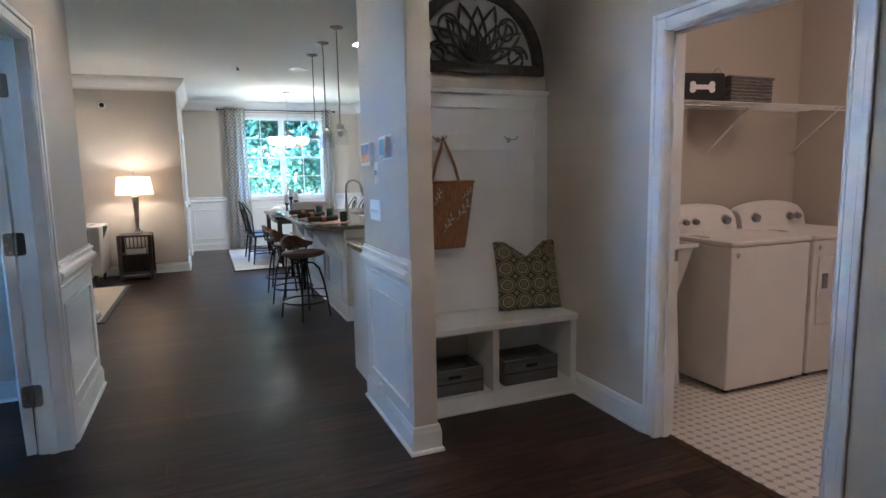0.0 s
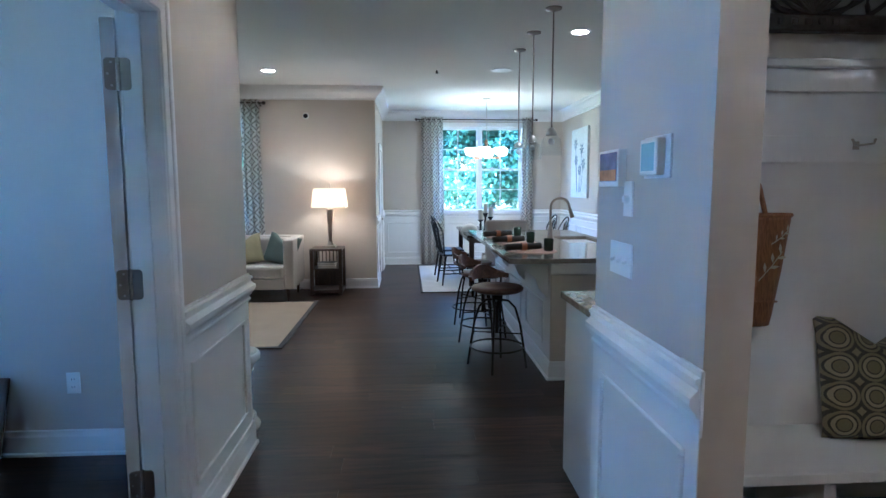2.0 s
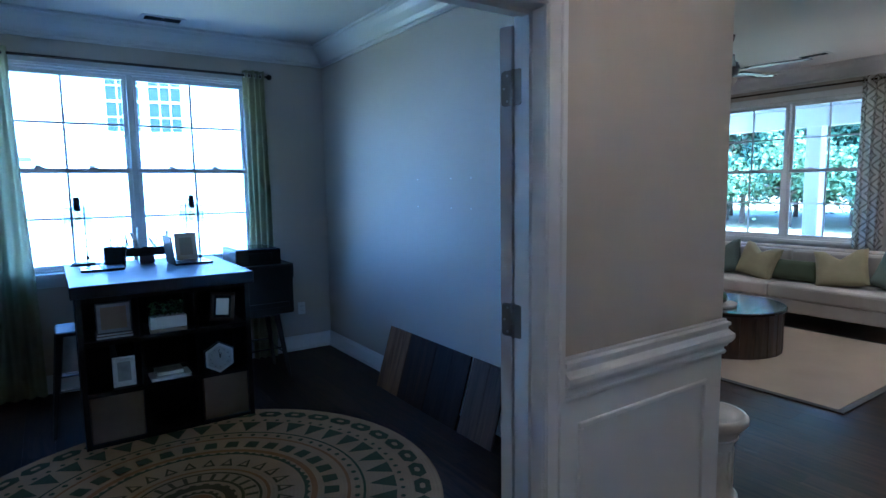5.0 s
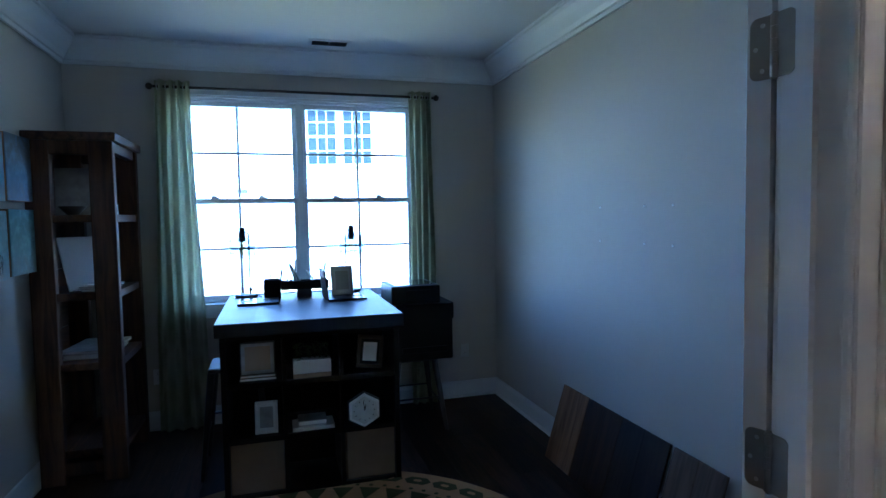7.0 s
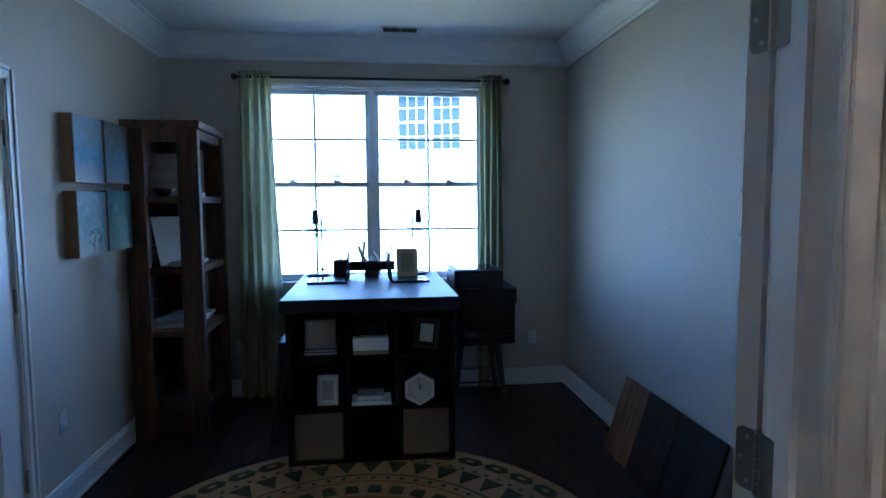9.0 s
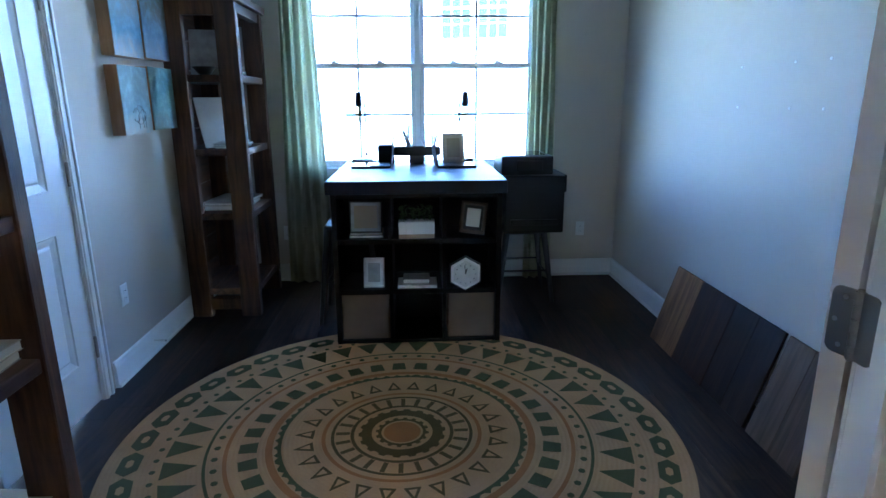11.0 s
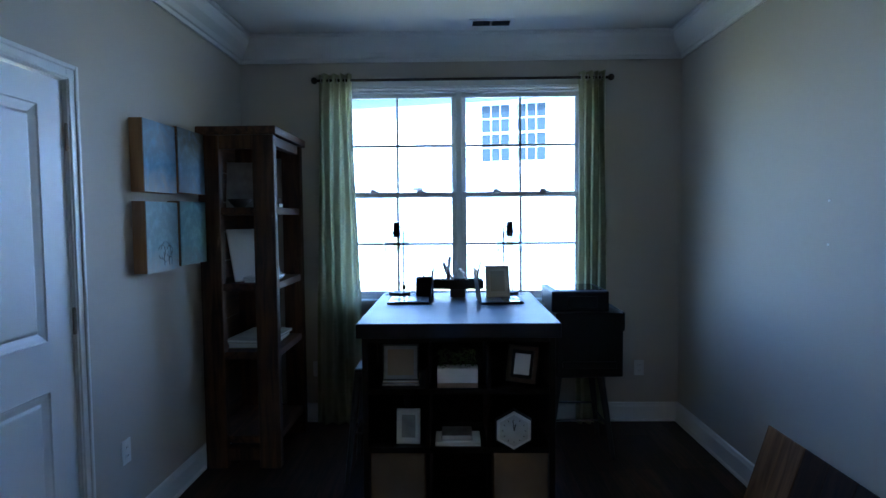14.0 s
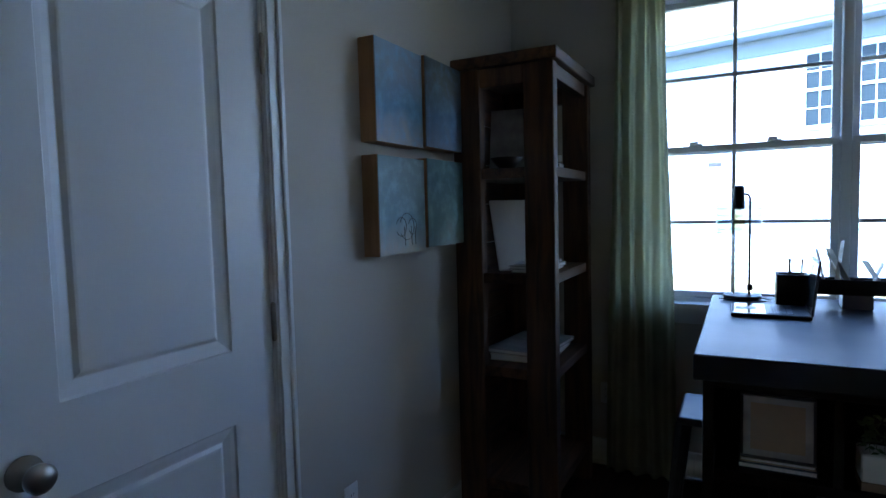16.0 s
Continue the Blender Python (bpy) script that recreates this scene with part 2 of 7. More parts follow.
def wall(name, axis, c0, c1, a0, a1, z0, z1, material, holes=(), label="greige painted wall"):
    """A wall c0..c1 thick across axis ('x' or 'y'), from a0 to a1 along the other, with openings (b0, b1, zb, zt)."""
    bm = bmesh.new()

    def cell(u0, u1, w0, w1):
        if u1 - u0 > 1e-4 and w1 - w0 > 1e-4:
            if axis == "x":
                box(bm, c0, c1, u0, u1, w0, w1)
            else:
                box(bm, u0, u1, c0, c1, w0, w1)

    u = a0
    for b0, b1, zb, zt in sorted(holes):
        cell(u, b0, z0, z1)
        cell(b0, b1, z0, zb)
        cell(b0, b1, zt, z1)
        u = b1
    cell(u, a1, z0, z1)
    bmesh.ops.remove_doubles(bm, verts=bm.verts, dist=1e-5)
    seen = {}
    for f in bm.faces:
        seen.setdefault(tuple(round(v, 4) for v in f.calc_center_median()), []).append(f)
    bmesh.ops.delete(bm, geom=[f for fs in seen.values() if len(fs) > 1 for f in fs], context="FACES")
    return tagged(part(name, bm, material), label, "wall", kind="structure")


CROWN = [(0.0, 2.66), (0.016, 2.66), (0.016, 2.685), (0.03, 2.69), (0.045, 2.715), (0.085, 2.755), (0.108, 2.79), (0.112, 2.815), (0.128, 2.82), (0.128, 2.839), (0.0, 2.839)]
BASE = [(0.0, 0.0), (0.028, 0.0), (0.026, 0.014), (0.016, 0.02), (0.016, 0.105), (0.012, 0.118), (0.010, 0.135), (0.0, 0.14)]
RAIL = [(0.0, 0.828), (0.010, 0.828), (0.014, 0.834), (0.014, 0.842), (0.008, 0.848), (0.008, 0.858), (0.018, 0.862), (0.021, 0.872), (0.033, 0.884), (0.038, 0.896), (0.038, 0.914), (0.028, 0.922), (0.018, 0.934), (0.018, 0.946), (0.025, 0.950), (0.025, 0.962), (0.012, 0.968), (0.012, 0.977), (0.0, 0.98)]


def trim(name, path, prof, label, closed=False, material=None):
    return tagged(part(name, swept(path, prof, closed), material or TRIM), label, name.rsplit("_", 1)[0], kind="structure")


def picture_mould(bm, m, w, z0, z1, s=0.022, d=0.014):
    """A rectangle of applied moulding on a wall, local x along the wall, y out of it."""
    for a in ((-w / 2, w / 2, 0.0, d, z0, z0 + s), (-w / 2, w / 2, 0.0, d, z1 - s, z1), (-w / 2, -w / 2 + s, 0.0, d, z0 + s, z1 - s), (w / 2 - s, w / 2, 0.0, d, z0 + s, z1 - s)):
        box(bm, *a, bevel=0.004, m=m)


def casing(name, m, w, h, label, width=0.085, t=0.02):
    """A moulded door casing round an opening w wide and h high, local x along the wall, y out of it."""
    c = thing(name, label, "door casing", m, kind="structure")
    for s in (-1, 1):
        bm = bmesh.new()
        x0, x1 = sorted((s * w / 2, s * (w / 2 + width)))
        box(bm, x0, x1, 0, t * 0.7, 0, h + width, bevel=0.003)
        x0, x1 = sorted((s * (w / 2 + width * 0.7), s * (w / 2 + width)))
        box(bm, x0, x1, 0, t * 1.15, 0, h + width, bevel=0.004)
        x0, x1 = sorted((s * (w / 2 + 0.006), s * (w / 2 + 0.02)))
        box(bm, x0, x1, 0, t, 0, h + 0.006, bevel=0.003)
        part("side_casing", bm, TRIM, c)
    bm = boxed(-w / 2, w / 2, 0, t * 0.7, h, h + width - 0.001, bevel=0.003)
    box(bm, -w / 2 - width * 0.7, w / 2 + width * 0.7, 0, t * 1.15, h + width * 0.7, h + width, bevel=0.004)
    box(bm, -w / 2 - 0.006, w / 2 + 0.006, 0, t, h + 0.006, h + 0.02, bevel=0.003)
    part("head_casing", bm, TRIM, c)
    return c

# ---- the large structure ----
H = 2.84
WE = 4.372       # living room face of the wall behind the study
PX, PY = 1.142, 2.553      # the partition's hall face and its near end
_sub = boxed(-6.5, 6.5, -3.2, 13.0, -0.25, -0.010)
tagged(part("floor_slab", _sub, GAP), "dark subfloor under the planks", "floor", kind="structure")

# study
wall("wall_study_west", "x", -4.60, -4.45, 0.97, WE, 0, H, WALL, [(1.765, 3.615, 0.915, 2.48)])
wall("wall_study_south", "y", 0.97, 1.09, -4.45, -0.61, 0, H, WALL, [(-2.512, -1.747, 0, 2.112)])
wall("wall_study_north", "y", 4.31, WE, -4.45, -0.61, 0, H, WALL)
wall("wall_hall_west", "x", -0.61, -0.49, -2.6, WE, 0, H, WALL, [(1.72, 3.36, 0, 2.085)])
# hall, mudroom, laundry
# The south wall is out of view, added to close the hall.
wall("wall_hall_south", "y", -2.72, -2.60, -0.61, 2.46, 0, H, WALL, [(0.4, 1.35, 0.0, 2.06)])
wall("wall_laundry_west", "x", 2.35, 2.46, -2.6, 3.27, 0, H, WALL, [(1.303, 2.211, 0, 2.07)])
wall("wall_mudroom_partition", "x", PX, 1.265, PY, 3.40, 0, H, WALL)
wall("wall_mudroom_north", "y", 3.27, 3.40, 1.26, 4.85, 0, H, WALL)
wall("wall_laundry_east", "x", 4.73, 4.85, 0.5, 3.27, 0, H, WALL)
wall("wall_laundry_south", "y", 0.38, 0.5, 2.46, 4.85, 0, H, WALL)
# living, kitchen, dining
wall("wall_living_north", "y", 9.47, 9.60, -5.6, -0.05, 0, H, WALL, [(-3.55, -1.79, 0.84, 2.49)])
wall("wall_living_west", "x", -5.72, -5.60, WE, 9.60, 0, H, WALL)
wall("wall_living_south", "y", 4.31, WE, -5.72, -4.60, 0, H, WALL)
wall("wall_dining_west", "x", -0.18, -0.05, 9.60, 12.0, 0, H, WALL, [(10.35, 11.2, 0, 2.07)])
wall("wall_dining_north", "y", 12.0, 12.15, -0.18, 3.42, 0, H, WALL, [(0.94, 2.56, 0.98, 2.57)])
wall("wall_kitchen_east", "x", 3.30, 3.42, 3.40, 12.0, 0, H, WALL)

bm = boxes([(-4.60, -0.61, 0.97, WE, H, H + 0.12), (-0.61, 2.46, -2.72, 3.40, H, H + 0.12), (2.46, 4.85, 0.38, 3.40, H, H + 0.12),
            (-5.72, 3.42, WE, 9.60, H, H + 0.12), (-0.61, 3.42, 3.40, WE, H, H + 0.12), (-0.18, 3.42, 9.60, 12.15, H, H + 0.12)])
tagged(part("ceiling", bm, CEIL), "smooth off-white painted ceiling", "ceiling", kind="structure")

# mouldings
trim("crown_study", [(-4.45, 1.09), (-0.61, 1.09), (-0.61, 4.31), (-4.45, 4.31)], CROWN, "white crown moulding round the study", True)
trim("crown_living", [(-0.05, 12.0), (-0.05, 9.47), (-5.6, 9.47), (-5.6, WE), (-0.49, WE)], CROWN, "white crown moulding along the living room walls")
trim("crown_dining", [(3.30, 3.4), (3.30, 12.0), (-0.05, 12.0)], CROWN, "white crown moulding in the dining area")
trim("baseboard_study", [(-2.612, 1.09), (-4.45, 1.09)][::-1], BASE, "white baseboard")
trim("baseboard_study_b", [(-1.662, 1.09), (-0.61, 1.09), (-0.61, 1.635)], BASE, "white baseboard")
trim("baseboard_study_c", [(-0.61, 3.428), (-0.61, 4.31), (-4.45, 4.31), (-4.45, 1.09)], BASE, "white baseboard with moulded top")
trim("baseboard_hall", [(-5.6, 9.47), (-5.6, WE), (-0.49, WE), (-0.49, 3.428)], BASE, "white baseboard")
trim("baseboard_hall_b", [(-0.49, 1.635), (-0.49, -2.6), (0.3, -2.6)], BASE, "white baseboard")
trim("baseboard_hall_c", [(1.45, -2.6), (2.35, -2.6), (2.35, 1.236)], BASE, "white baseboard")
trim("baseboard_mudroom", [(2.35, 2.278), (2.35, 2.89)], BASE, "white baseboard")
trim("baseboard_partition", [(PX + 0.03, 3.40), (PX, 3.40), (PX, PY), (1.265, PY), (1.265, 2.89)][::-1], BASE, "white baseboard wrapped round the wall end")
trim("baseboard_living", [(-0.05, 10.26), (-0.05, 9.47), (-5.6, 9.47)], BASE, "white baseboard")
trim("baseboard_dining", [(3.30, 3.4), (3.30, 12.0), (-0.05, 12.0), (-0.05, 11.29)], BASE, "white baseboard")
trim("baseboard_laundry", [(2.46, 0.5), (4.73, 0.5), (4.73, 3.27), (2.46, 3.27), (2.46, 2.22)], BASE, "white baseboard")


def wainscot(name, m, length, panels, rail_path, z_top=0.0):
    """White painted lower wall with applied panel mouldings and a chair rail."""
    w = thing(name, "white wainscot with raised panel moulding and chair rail", "wainscot", kind="structure")
    part("wainscot_face", box(bmesh.new(), 0, length, 0, 0.003, 0.139, 0.857 + z_top, m=m), TRIM, w)
    for c, wd in panels:
        b = bmesh.new()
        picture_mould(b, m @ pose(c, 0.003, 0), wd, 0.215, 0.745 + z_top)
        part("panel_moulding", b, TRIM, w)
    part("chair_rail", swept(rail_path, [(o, z + z_top) for o, z in RAIL]), TRIM, w)
    return w


wainscot("wainscot_hall_west", pose(-0.49, WE, 0, 0, 0, -90), WE - 3.428, [(0.492, 0.755)], [(-0.62, WE), (-0.49, WE), (-0.49, 3.428)])
wainscot("wainscot_partition", pose(PX, PY, 0, 0, 0, 90), 3.40 - PY, [(0.40, 0.67)], [(PX, PY - 0.012), (PX, 3.40)])
rb = thing("rail_end_block", "white backing block at the chair rail end", "trim", kind="structure")
part("block", boxed(PX - 0.013, PX - 0.0032, PY - 0.018, PY + 0.10, 0.81, 0.987, bevel=0.002), TRIM, rb)
wainscot("wainscot_dining_north", pose(3.30, 12.0, 0, 0, 0, 180), 3.35, [(0.40, 0.62), (1.55, 1.4), (2.88, 0.80)], [(3.30, 12.0), (-0.05, 12.0)], 0.05)
wainscot("wainscot_dining_west", pose(-0.05, 12.0, 0, 0, 0, -90), 0.71, [(0.36, 0.52)], [(-0.05, 12.0), (-0.05, 11.29)], 0.05)
wainscot("wainscot_dining_west_b", pose(-0.05, 10.26, 0, 0, 0, -90), 0.79, [(0.40, 0.60)], [(-0.05, 10.26), (-0.05, 9.47)], 0.05)
wainscot("wainscot_kitchen_east", pose(3.30, 8.3, 0, 0, 0, 90), 3.7, [(0.7, 1.1), (1.9, 1.1), (3.1, 1.0)], [(3.30, 8.3), (3.30, 12.0)], 0.05)


# ---- windows ----
def window(name, m, w, z0, z1, depth, units, label, grid=(2, 2)):
    """Double-hung units side by side. Local x along the wall, y into the room, from the inner wall face."""
    o = thing(name, label, "window", m, kind="structure")
    back = -depth + 0.015
    fr = 0.028
    bm = bmesh.new()
    for a in ((-w / 2, w / 2, back, back + 0.09, z1 - fr, z1), (-w / 2, w / 2, back, back + 0.09, z0, z0 + fr), (-w / 2, -w / 2 + fr, back, back + 0.09, z0 + fr, z1 - fr), (w / 2 - fr, w / 2, back, back + 0.09, z0 + fr, z1 - fr)):
        box(bm, *a, bevel=0.004)
    part("window_frame", bm, VINYL, o)
    bm = bmesh.new()
    t = 0.002
    for a in ((-w / 2 + t, w / 2 - t, back + 0.09, -0.001, z1 - 0.012, z1 - t), (-w / 2 + t, -w / 2 + 0.012, back + 0.09, -0.001, z0 + t, z1 - 0.012), (w / 2 - 0.012, w / 2 - t, back + 0.09, -0.001, z0 + t, z1 - 0.012)):
        box(bm, *a)
    part("jamb_liner", bm, TRIM, o)
    part("sill", boxes([(-w / 2 - 0.06, w / 2 + 0.06, 0.0, 0.045, z0 - 0.03, z0 + 0.006), (-w / 2 + 0.002, w / 2 - 0.002, back + 0.09, 0.0, z0 + 0.002, z0 + 0.006)], 0.0), TRIM, o)
    part("apron", boxed(-w / 2 - 0.03, w / 2 + 0.03, 0.0, 0.016, z0 - 0.10, z0 - 0.03, bevel=0.003), TRIM, o)
    uw = (w - 2 * fr) / units
    mull = 0.045
    for k in range(1, units):
        x = -w / 2 + fr + k * uw
        part("mullion", boxed(x - mull / 2, x + mull / 2, back, back + 0.095, z0 + fr, z1 - fr, bevel=0.004), VINYL, o)
    zm = (z0 + z1) / 2
    for k in range(units):
        x0 = -w / 2 + fr + k * uw + (mull / 2 if k else 0)
        x1 = -w / 2 + fr + (k + 1) * uw - (mull / 2 if k < units - 1 else 0)
        for nm, b0, b1, y in (("upper_sash", zm - 0.02, z1 - fr, back + 0.02), ("lower_sash", z0 + fr, zm + 0.02, back + 0.055)):
            s = 0.032
            bm = bmesh.new()
            for a in ((x0, x1, y, y + 0.03, b1 - s, b1), (x0, x1, y, y + 0.03, b0, b0 + s), (x0, x0 + s, y, y + 0.03, b0 + s, b1 - s), (x1 - s, x1, y, y + 0.03, b0 + s, b1 - s)):
                box(bm, *a, bevel=0.003)
            sash = part(nm, bm, VINYL, o)
            bm = bmesh.new()
            for i in range(1, grid[0]):
                x = x0 + s + (x1 - x0 - 2 * s) * i / grid[0]
                box(bm, x - 0.009, x + 0.009, y + 0.008, y + 0.022, b0 + s, b1 - s)
            for j in range(1, grid[1]):
                z = b0 + s + (b1 - b0 - 2 * s) * j / grid[1]
                box(bm, x0 + s, x1 - s, y + 0.0085, y + 0.0215, z - 0.009, z + 0.009)
            part("grille", bm, VINYL, sash)
            g = part("pane", boxed(x0 + s - 0.004, x1 - s + 0.004, y + 0.013, y + 0.017, b0 + s - 0.004, b1 - s + 0.004), GLASS, sash)
            g.visible_shadow = False
        for fx in (0.3, 0.7):
            x = x0 + (x1 - x0) * fx
            bm = boxed(x - 0.032, x + 0.032, back + 0.05, back + 0.085, zm + 0.02, zm + 0.03, bevel=0.003)
            box(bm, x - 0.012, x + 0.03, back + 0.055, back + 0.08, zm + 0.03, zm + 0.043, bevel=0.004)
            part("sash_lock", bm, VINYL, o)
    return o


window("window_1", pose(-4.45, 2.69, 0, 0, 0, -90), 1.85, 0.915, 2.48, 0.15, 2, "white twin double-hung window with colonial grilles")
window("window_2", pose(-2.67, 9.47, 0, 0, 0, 180), 1.76, 0.84, 2.49, 0.13, 2, "white twin double-hung living room window")
window("window_3", pose(1.75, 12.0, 0, 0, 0, 180), 1.62, 0.98, 2.57, 0.15, 2, "white twin double-hung dining window")
# casing round living and dining windows
for nm, m, w, z0, z1 in (("window_trim_living", pose(-2.67, 9.47, 0, 0, 0, 180), 1.76, 0.84, 2.49), ("window_trim_dining", pose(1.75, 12.0, 0, 0, 0, 180), 1.62, 0.98, 2.57), ("window_trim_study", pose(-4.45, 2.69, 0, 0, 0, -90), 1.85, 0.915, 2.48)):
    bm = bmesh.new()
    cw = 0.055 if "study" in nm else 0.07
    for a in ((-w / 2 - cw, -w / 2, 0, 0.016, z0 + 0.006, z1 + cw), (w / 2, w / 2 + cw, 0, 0.016, z0 + 0.006, z1 + cw), (-w / 2, w / 2, 0, 0.016, z1, z1 + cw)):
        box(bm, *a, bevel=0.004, m=m)
    tagged(part(nm, bm, TRIM), "white window casing", "window trim", kind="structure")


# ---- doors ----
def panel_door(w, h, t, two=True):
    """A moulded two-panel slab, local x across from the hinge edge at 0, y through, z up."""
    bm = bmesh.new()
    st, top, lock, bot = min(0.145, w * 0.2), 0.112, 0.195, 0.24
    zl = 0.862
    for a in ((0, st, 0, t, 0, h), (w - st, w, 0, t, 0, h), (st, w - st, 0, t, h - top, h), (st, w - st, 0, t, 0, bot), (st, w - st, 0, t, zl, zl + lock)):
        box(bm, *a)
    # sticking: a steep lip, a long cove, a groove, then the flat field
    prof = ((0.0, 0.0), (0.004, 0.005), (0.016, 0.0075), (0.034, 0.013), (0.037, 0.013), (0.046, 0.0065), (0.052, 0.0055))
    for z0, z1 in ((bot, zl), (zl + lock, h - top)):
        for side in (0, 1):
            rings = []
            for i, dep in prof:
                y = t - dep if side else dep
                rings.append([bm.verts.new(p) for p in ((st + i, y, z0 + i), (w - st - i, y, z0 + i), (w - st - i, y, z1 - i), (st + i, y, z1 - i))])
            for p, q in zip(rings, rings[1:]):
                for k in range(4):
                    bm.faces.new((p[k], p[(k + 1) % 4], q[(k + 1) % 4], q[k]))
            bm.faces.new(rings[-1])
    bmesh.ops.recalc_face_normals(bm, faces=bm.faces)
    return bm


def hinge(z, h=0.112):
    """The knuckled barrel of a butt hinge about the z axis."""
    bm = bmesh.new()
    for k in range(5):
        z0, z1 = z - h / 2 + h * k / 5 + 0.0006, z - h / 2 + h * (k + 1) / 5 - 0.0006
        tube(bm, (0, 0, z0), (0, 0, z1), 0.0075, n=14)
    tube(bm, (0, 0, z - h / 2 - 0.003), (0, 0, z + h / 2 + 0.003), 0.005, n=10)
    return bm


def hinge_leaf(z, w, m=None, h=0.112, t=0.0022, r=0.014):
    """A hinge plate from the barrel outwards along local y, with rounded outer corners; its face is at local x = 0."""
    bm = bmesh.new()
    out = [(0.0, -h / 2), (w - r, -h / 2)] + [(w - r + r * math.sin(a), -h / 2 + r - r * math.cos(a)) for a in (0.4, 0.8, 1.2, 1.57)]
    out += [(w - r + r * math.cos(a), h / 2 - r + r * math.sin(a)) for a in (0.0, 0.4, 0.8, 1.2, 1.57)] + [(0.0, h / 2)]
    lo = [bm.verts.new((0, y, z + u)) for y, u in out]
    hi = [bm.verts.new((t, y, z + u)) for y, u in out]
    bm.faces.new(lo)
    bm.faces.new(hi[::-1])
    for k in range(len(out)):
        bm.faces.new((lo[k], hi[k], hi[(k + 1) % len(out)], lo[(k + 1) % len(out)]))
    bmesh.ops.recalc_face_normals(bm, faces=bm.faces)
    if m is not None:
        bmesh.ops.transform(bm, matrix=m, verts=bm.verts)
    return bm


def hinge_screws(z, w, m=None, h=0.112):
    bm = bmesh.new()
    for u, v in ((-0.36, 0.45), (0.0, 0.74), (0.36, 0.45)):
        tube(bm, (-0.0012, w * v, z + u * h), (0.0002, w * v, z + u * h), 0.0042, n=10)
    if m is not None:
        bmesh.ops.transform(bm, matrix=m, verts=bm.verts)
    return bm


def knob(bm_at, out, material, parent, r=0.028):
    """A round knob on a rose, along the local y axis; out: +1 or -1."""
    x, y, z = bm_at
    prof = [(0.033, 0.0), (0.033, 0.006), (0.015, 0.010), (0.012, 0.030), (0.021, 0.038), (r, 0.050), (r, 0.060), (0.020, 0.069), (0.004, 0.072)]
    bm = lathe(prof, 20)
    bmesh.ops.transform(bm, matrix=Matrix.Translation((x, y, z)) @ Matrix.Rotation(radians(-90 * out), 4, "X"), verts=bm.verts)
    return part("knob", bm, material, parent, "satin nickel knob", True)


# study double doorway: jambs, casings and the open leaf
bm = boxes([(-0.612, -0.488, 3.342, 3.36, 0, 2.085), (-0.612, -0.488, 1.72, 1.739, 0, 2.085), (-0.612, -0.488, 1.739, 3.342, 2.066, 2.085),
            (-0.573, -0.538, 3.329, 3.342, 0, 2.066), (-0.573, -0.538, 1.739, 1.752, 0, 2.066), (-0.573, -0.538, 1.752, 3.329, 2.053, 2.066)])
tagged(part("door_frame_study", bm, TRIM), "white door frame with stop", "door frame", kind="structure")
casing("casing_study_hall", pose(-0.49, 2.5405, 0, 0, 0, -90), 1.603, 2.066, "white moulded casing")
casing("casing_study_inside", pose(-0.61, 2.5405, 0, 0, 0, 90), 1.603, 2.066, "white moulded casing")
leaf = thing("door_1", "open white two-panel door leaf with nickel hinges", "door", pose(-0.622, 3.337, 0, 0, 0, 106), kind="structure")
bm = panel_door(0.79, 2.03, 0.044)
bmesh.ops.translate(bm, verts=bm.verts, vec=(0.004, 0.008, 0.012))
part("slab", bm, DOORP, leaf)
for z in (1.848, 1.092, 0.318):
    hg = part("hinge", hinge(z), BRASSY, leaf, "satin nickel butt hinge")
    lf = part("hinge_leaf", hinge_leaf(z, 0.042, pose(0.0015, 0.004, 0)), BRASSY, hg)
    jl = part("jamb_leaf", hinge_leaf(z, 0.042, pose(0, 0, 0, 0, 0, -106) @ pose(0, 0.0015, 0, 0, 0, -90)), BRASSY, hg)
    part("hinge_screws", hinge_screws(z, 0.042, pose(0.0015, 0.004, 0)), STEEL, hg)
    part("jamb_screws", hinge_screws(z, 0.042, pose(0, 0, 0, 0, 0, -106) @ pose(0, 0.0015, 0, 0, 0, -90)), STEEL, hg)
knob((0.73, 0.052, 0.96), 1, STEEL, leaf)
knob((0.73, 0.008, 0.96), -1, STEEL, leaf)

# closet door in the study's south wall, closed
bm = boxes([(-2.512, -2.492, 0.968, 1.092, 0, 2.112), (-1.767, -1.747, 0.968, 1.092, 0, 2.112), (-2.492, -1.767, 0.968, 1.092, 2.092, 2.112)])
tagged(part("door_frame_closet", bm, TRIM), "white door frame", "door frame", kind="structure")
casing("casing_closet", pose(-2.1295, 1.09, 0, 0, 0, 0), 0.725, 2.092, "white moulded casing", 0.066)
cl = thing("door_2", "closed white two-panel closet door with nickel knob", "door", pose(-2.490, 1.086, 0), kind="structure")
bm = panel_door(0.721, 2.074, 0.035)
bmesh.ops.translate(bm, verts=bm.verts, vec=(0.0, -0.035, 0.01))
part("slab", bm, DOORP, cl)
for z in (1.865, 1.122, 0.285):
    bm = hinge(z, 0.105)
    bmesh.ops.translate(bm, verts=bm.verts, vec=(0.0, 0.010, 0))
    part("hinge", bm, BRASSY, cl, "satin nickel butt hinge")
knob((0.648, 0.0, 0.955), 1, BRASSY, cl)

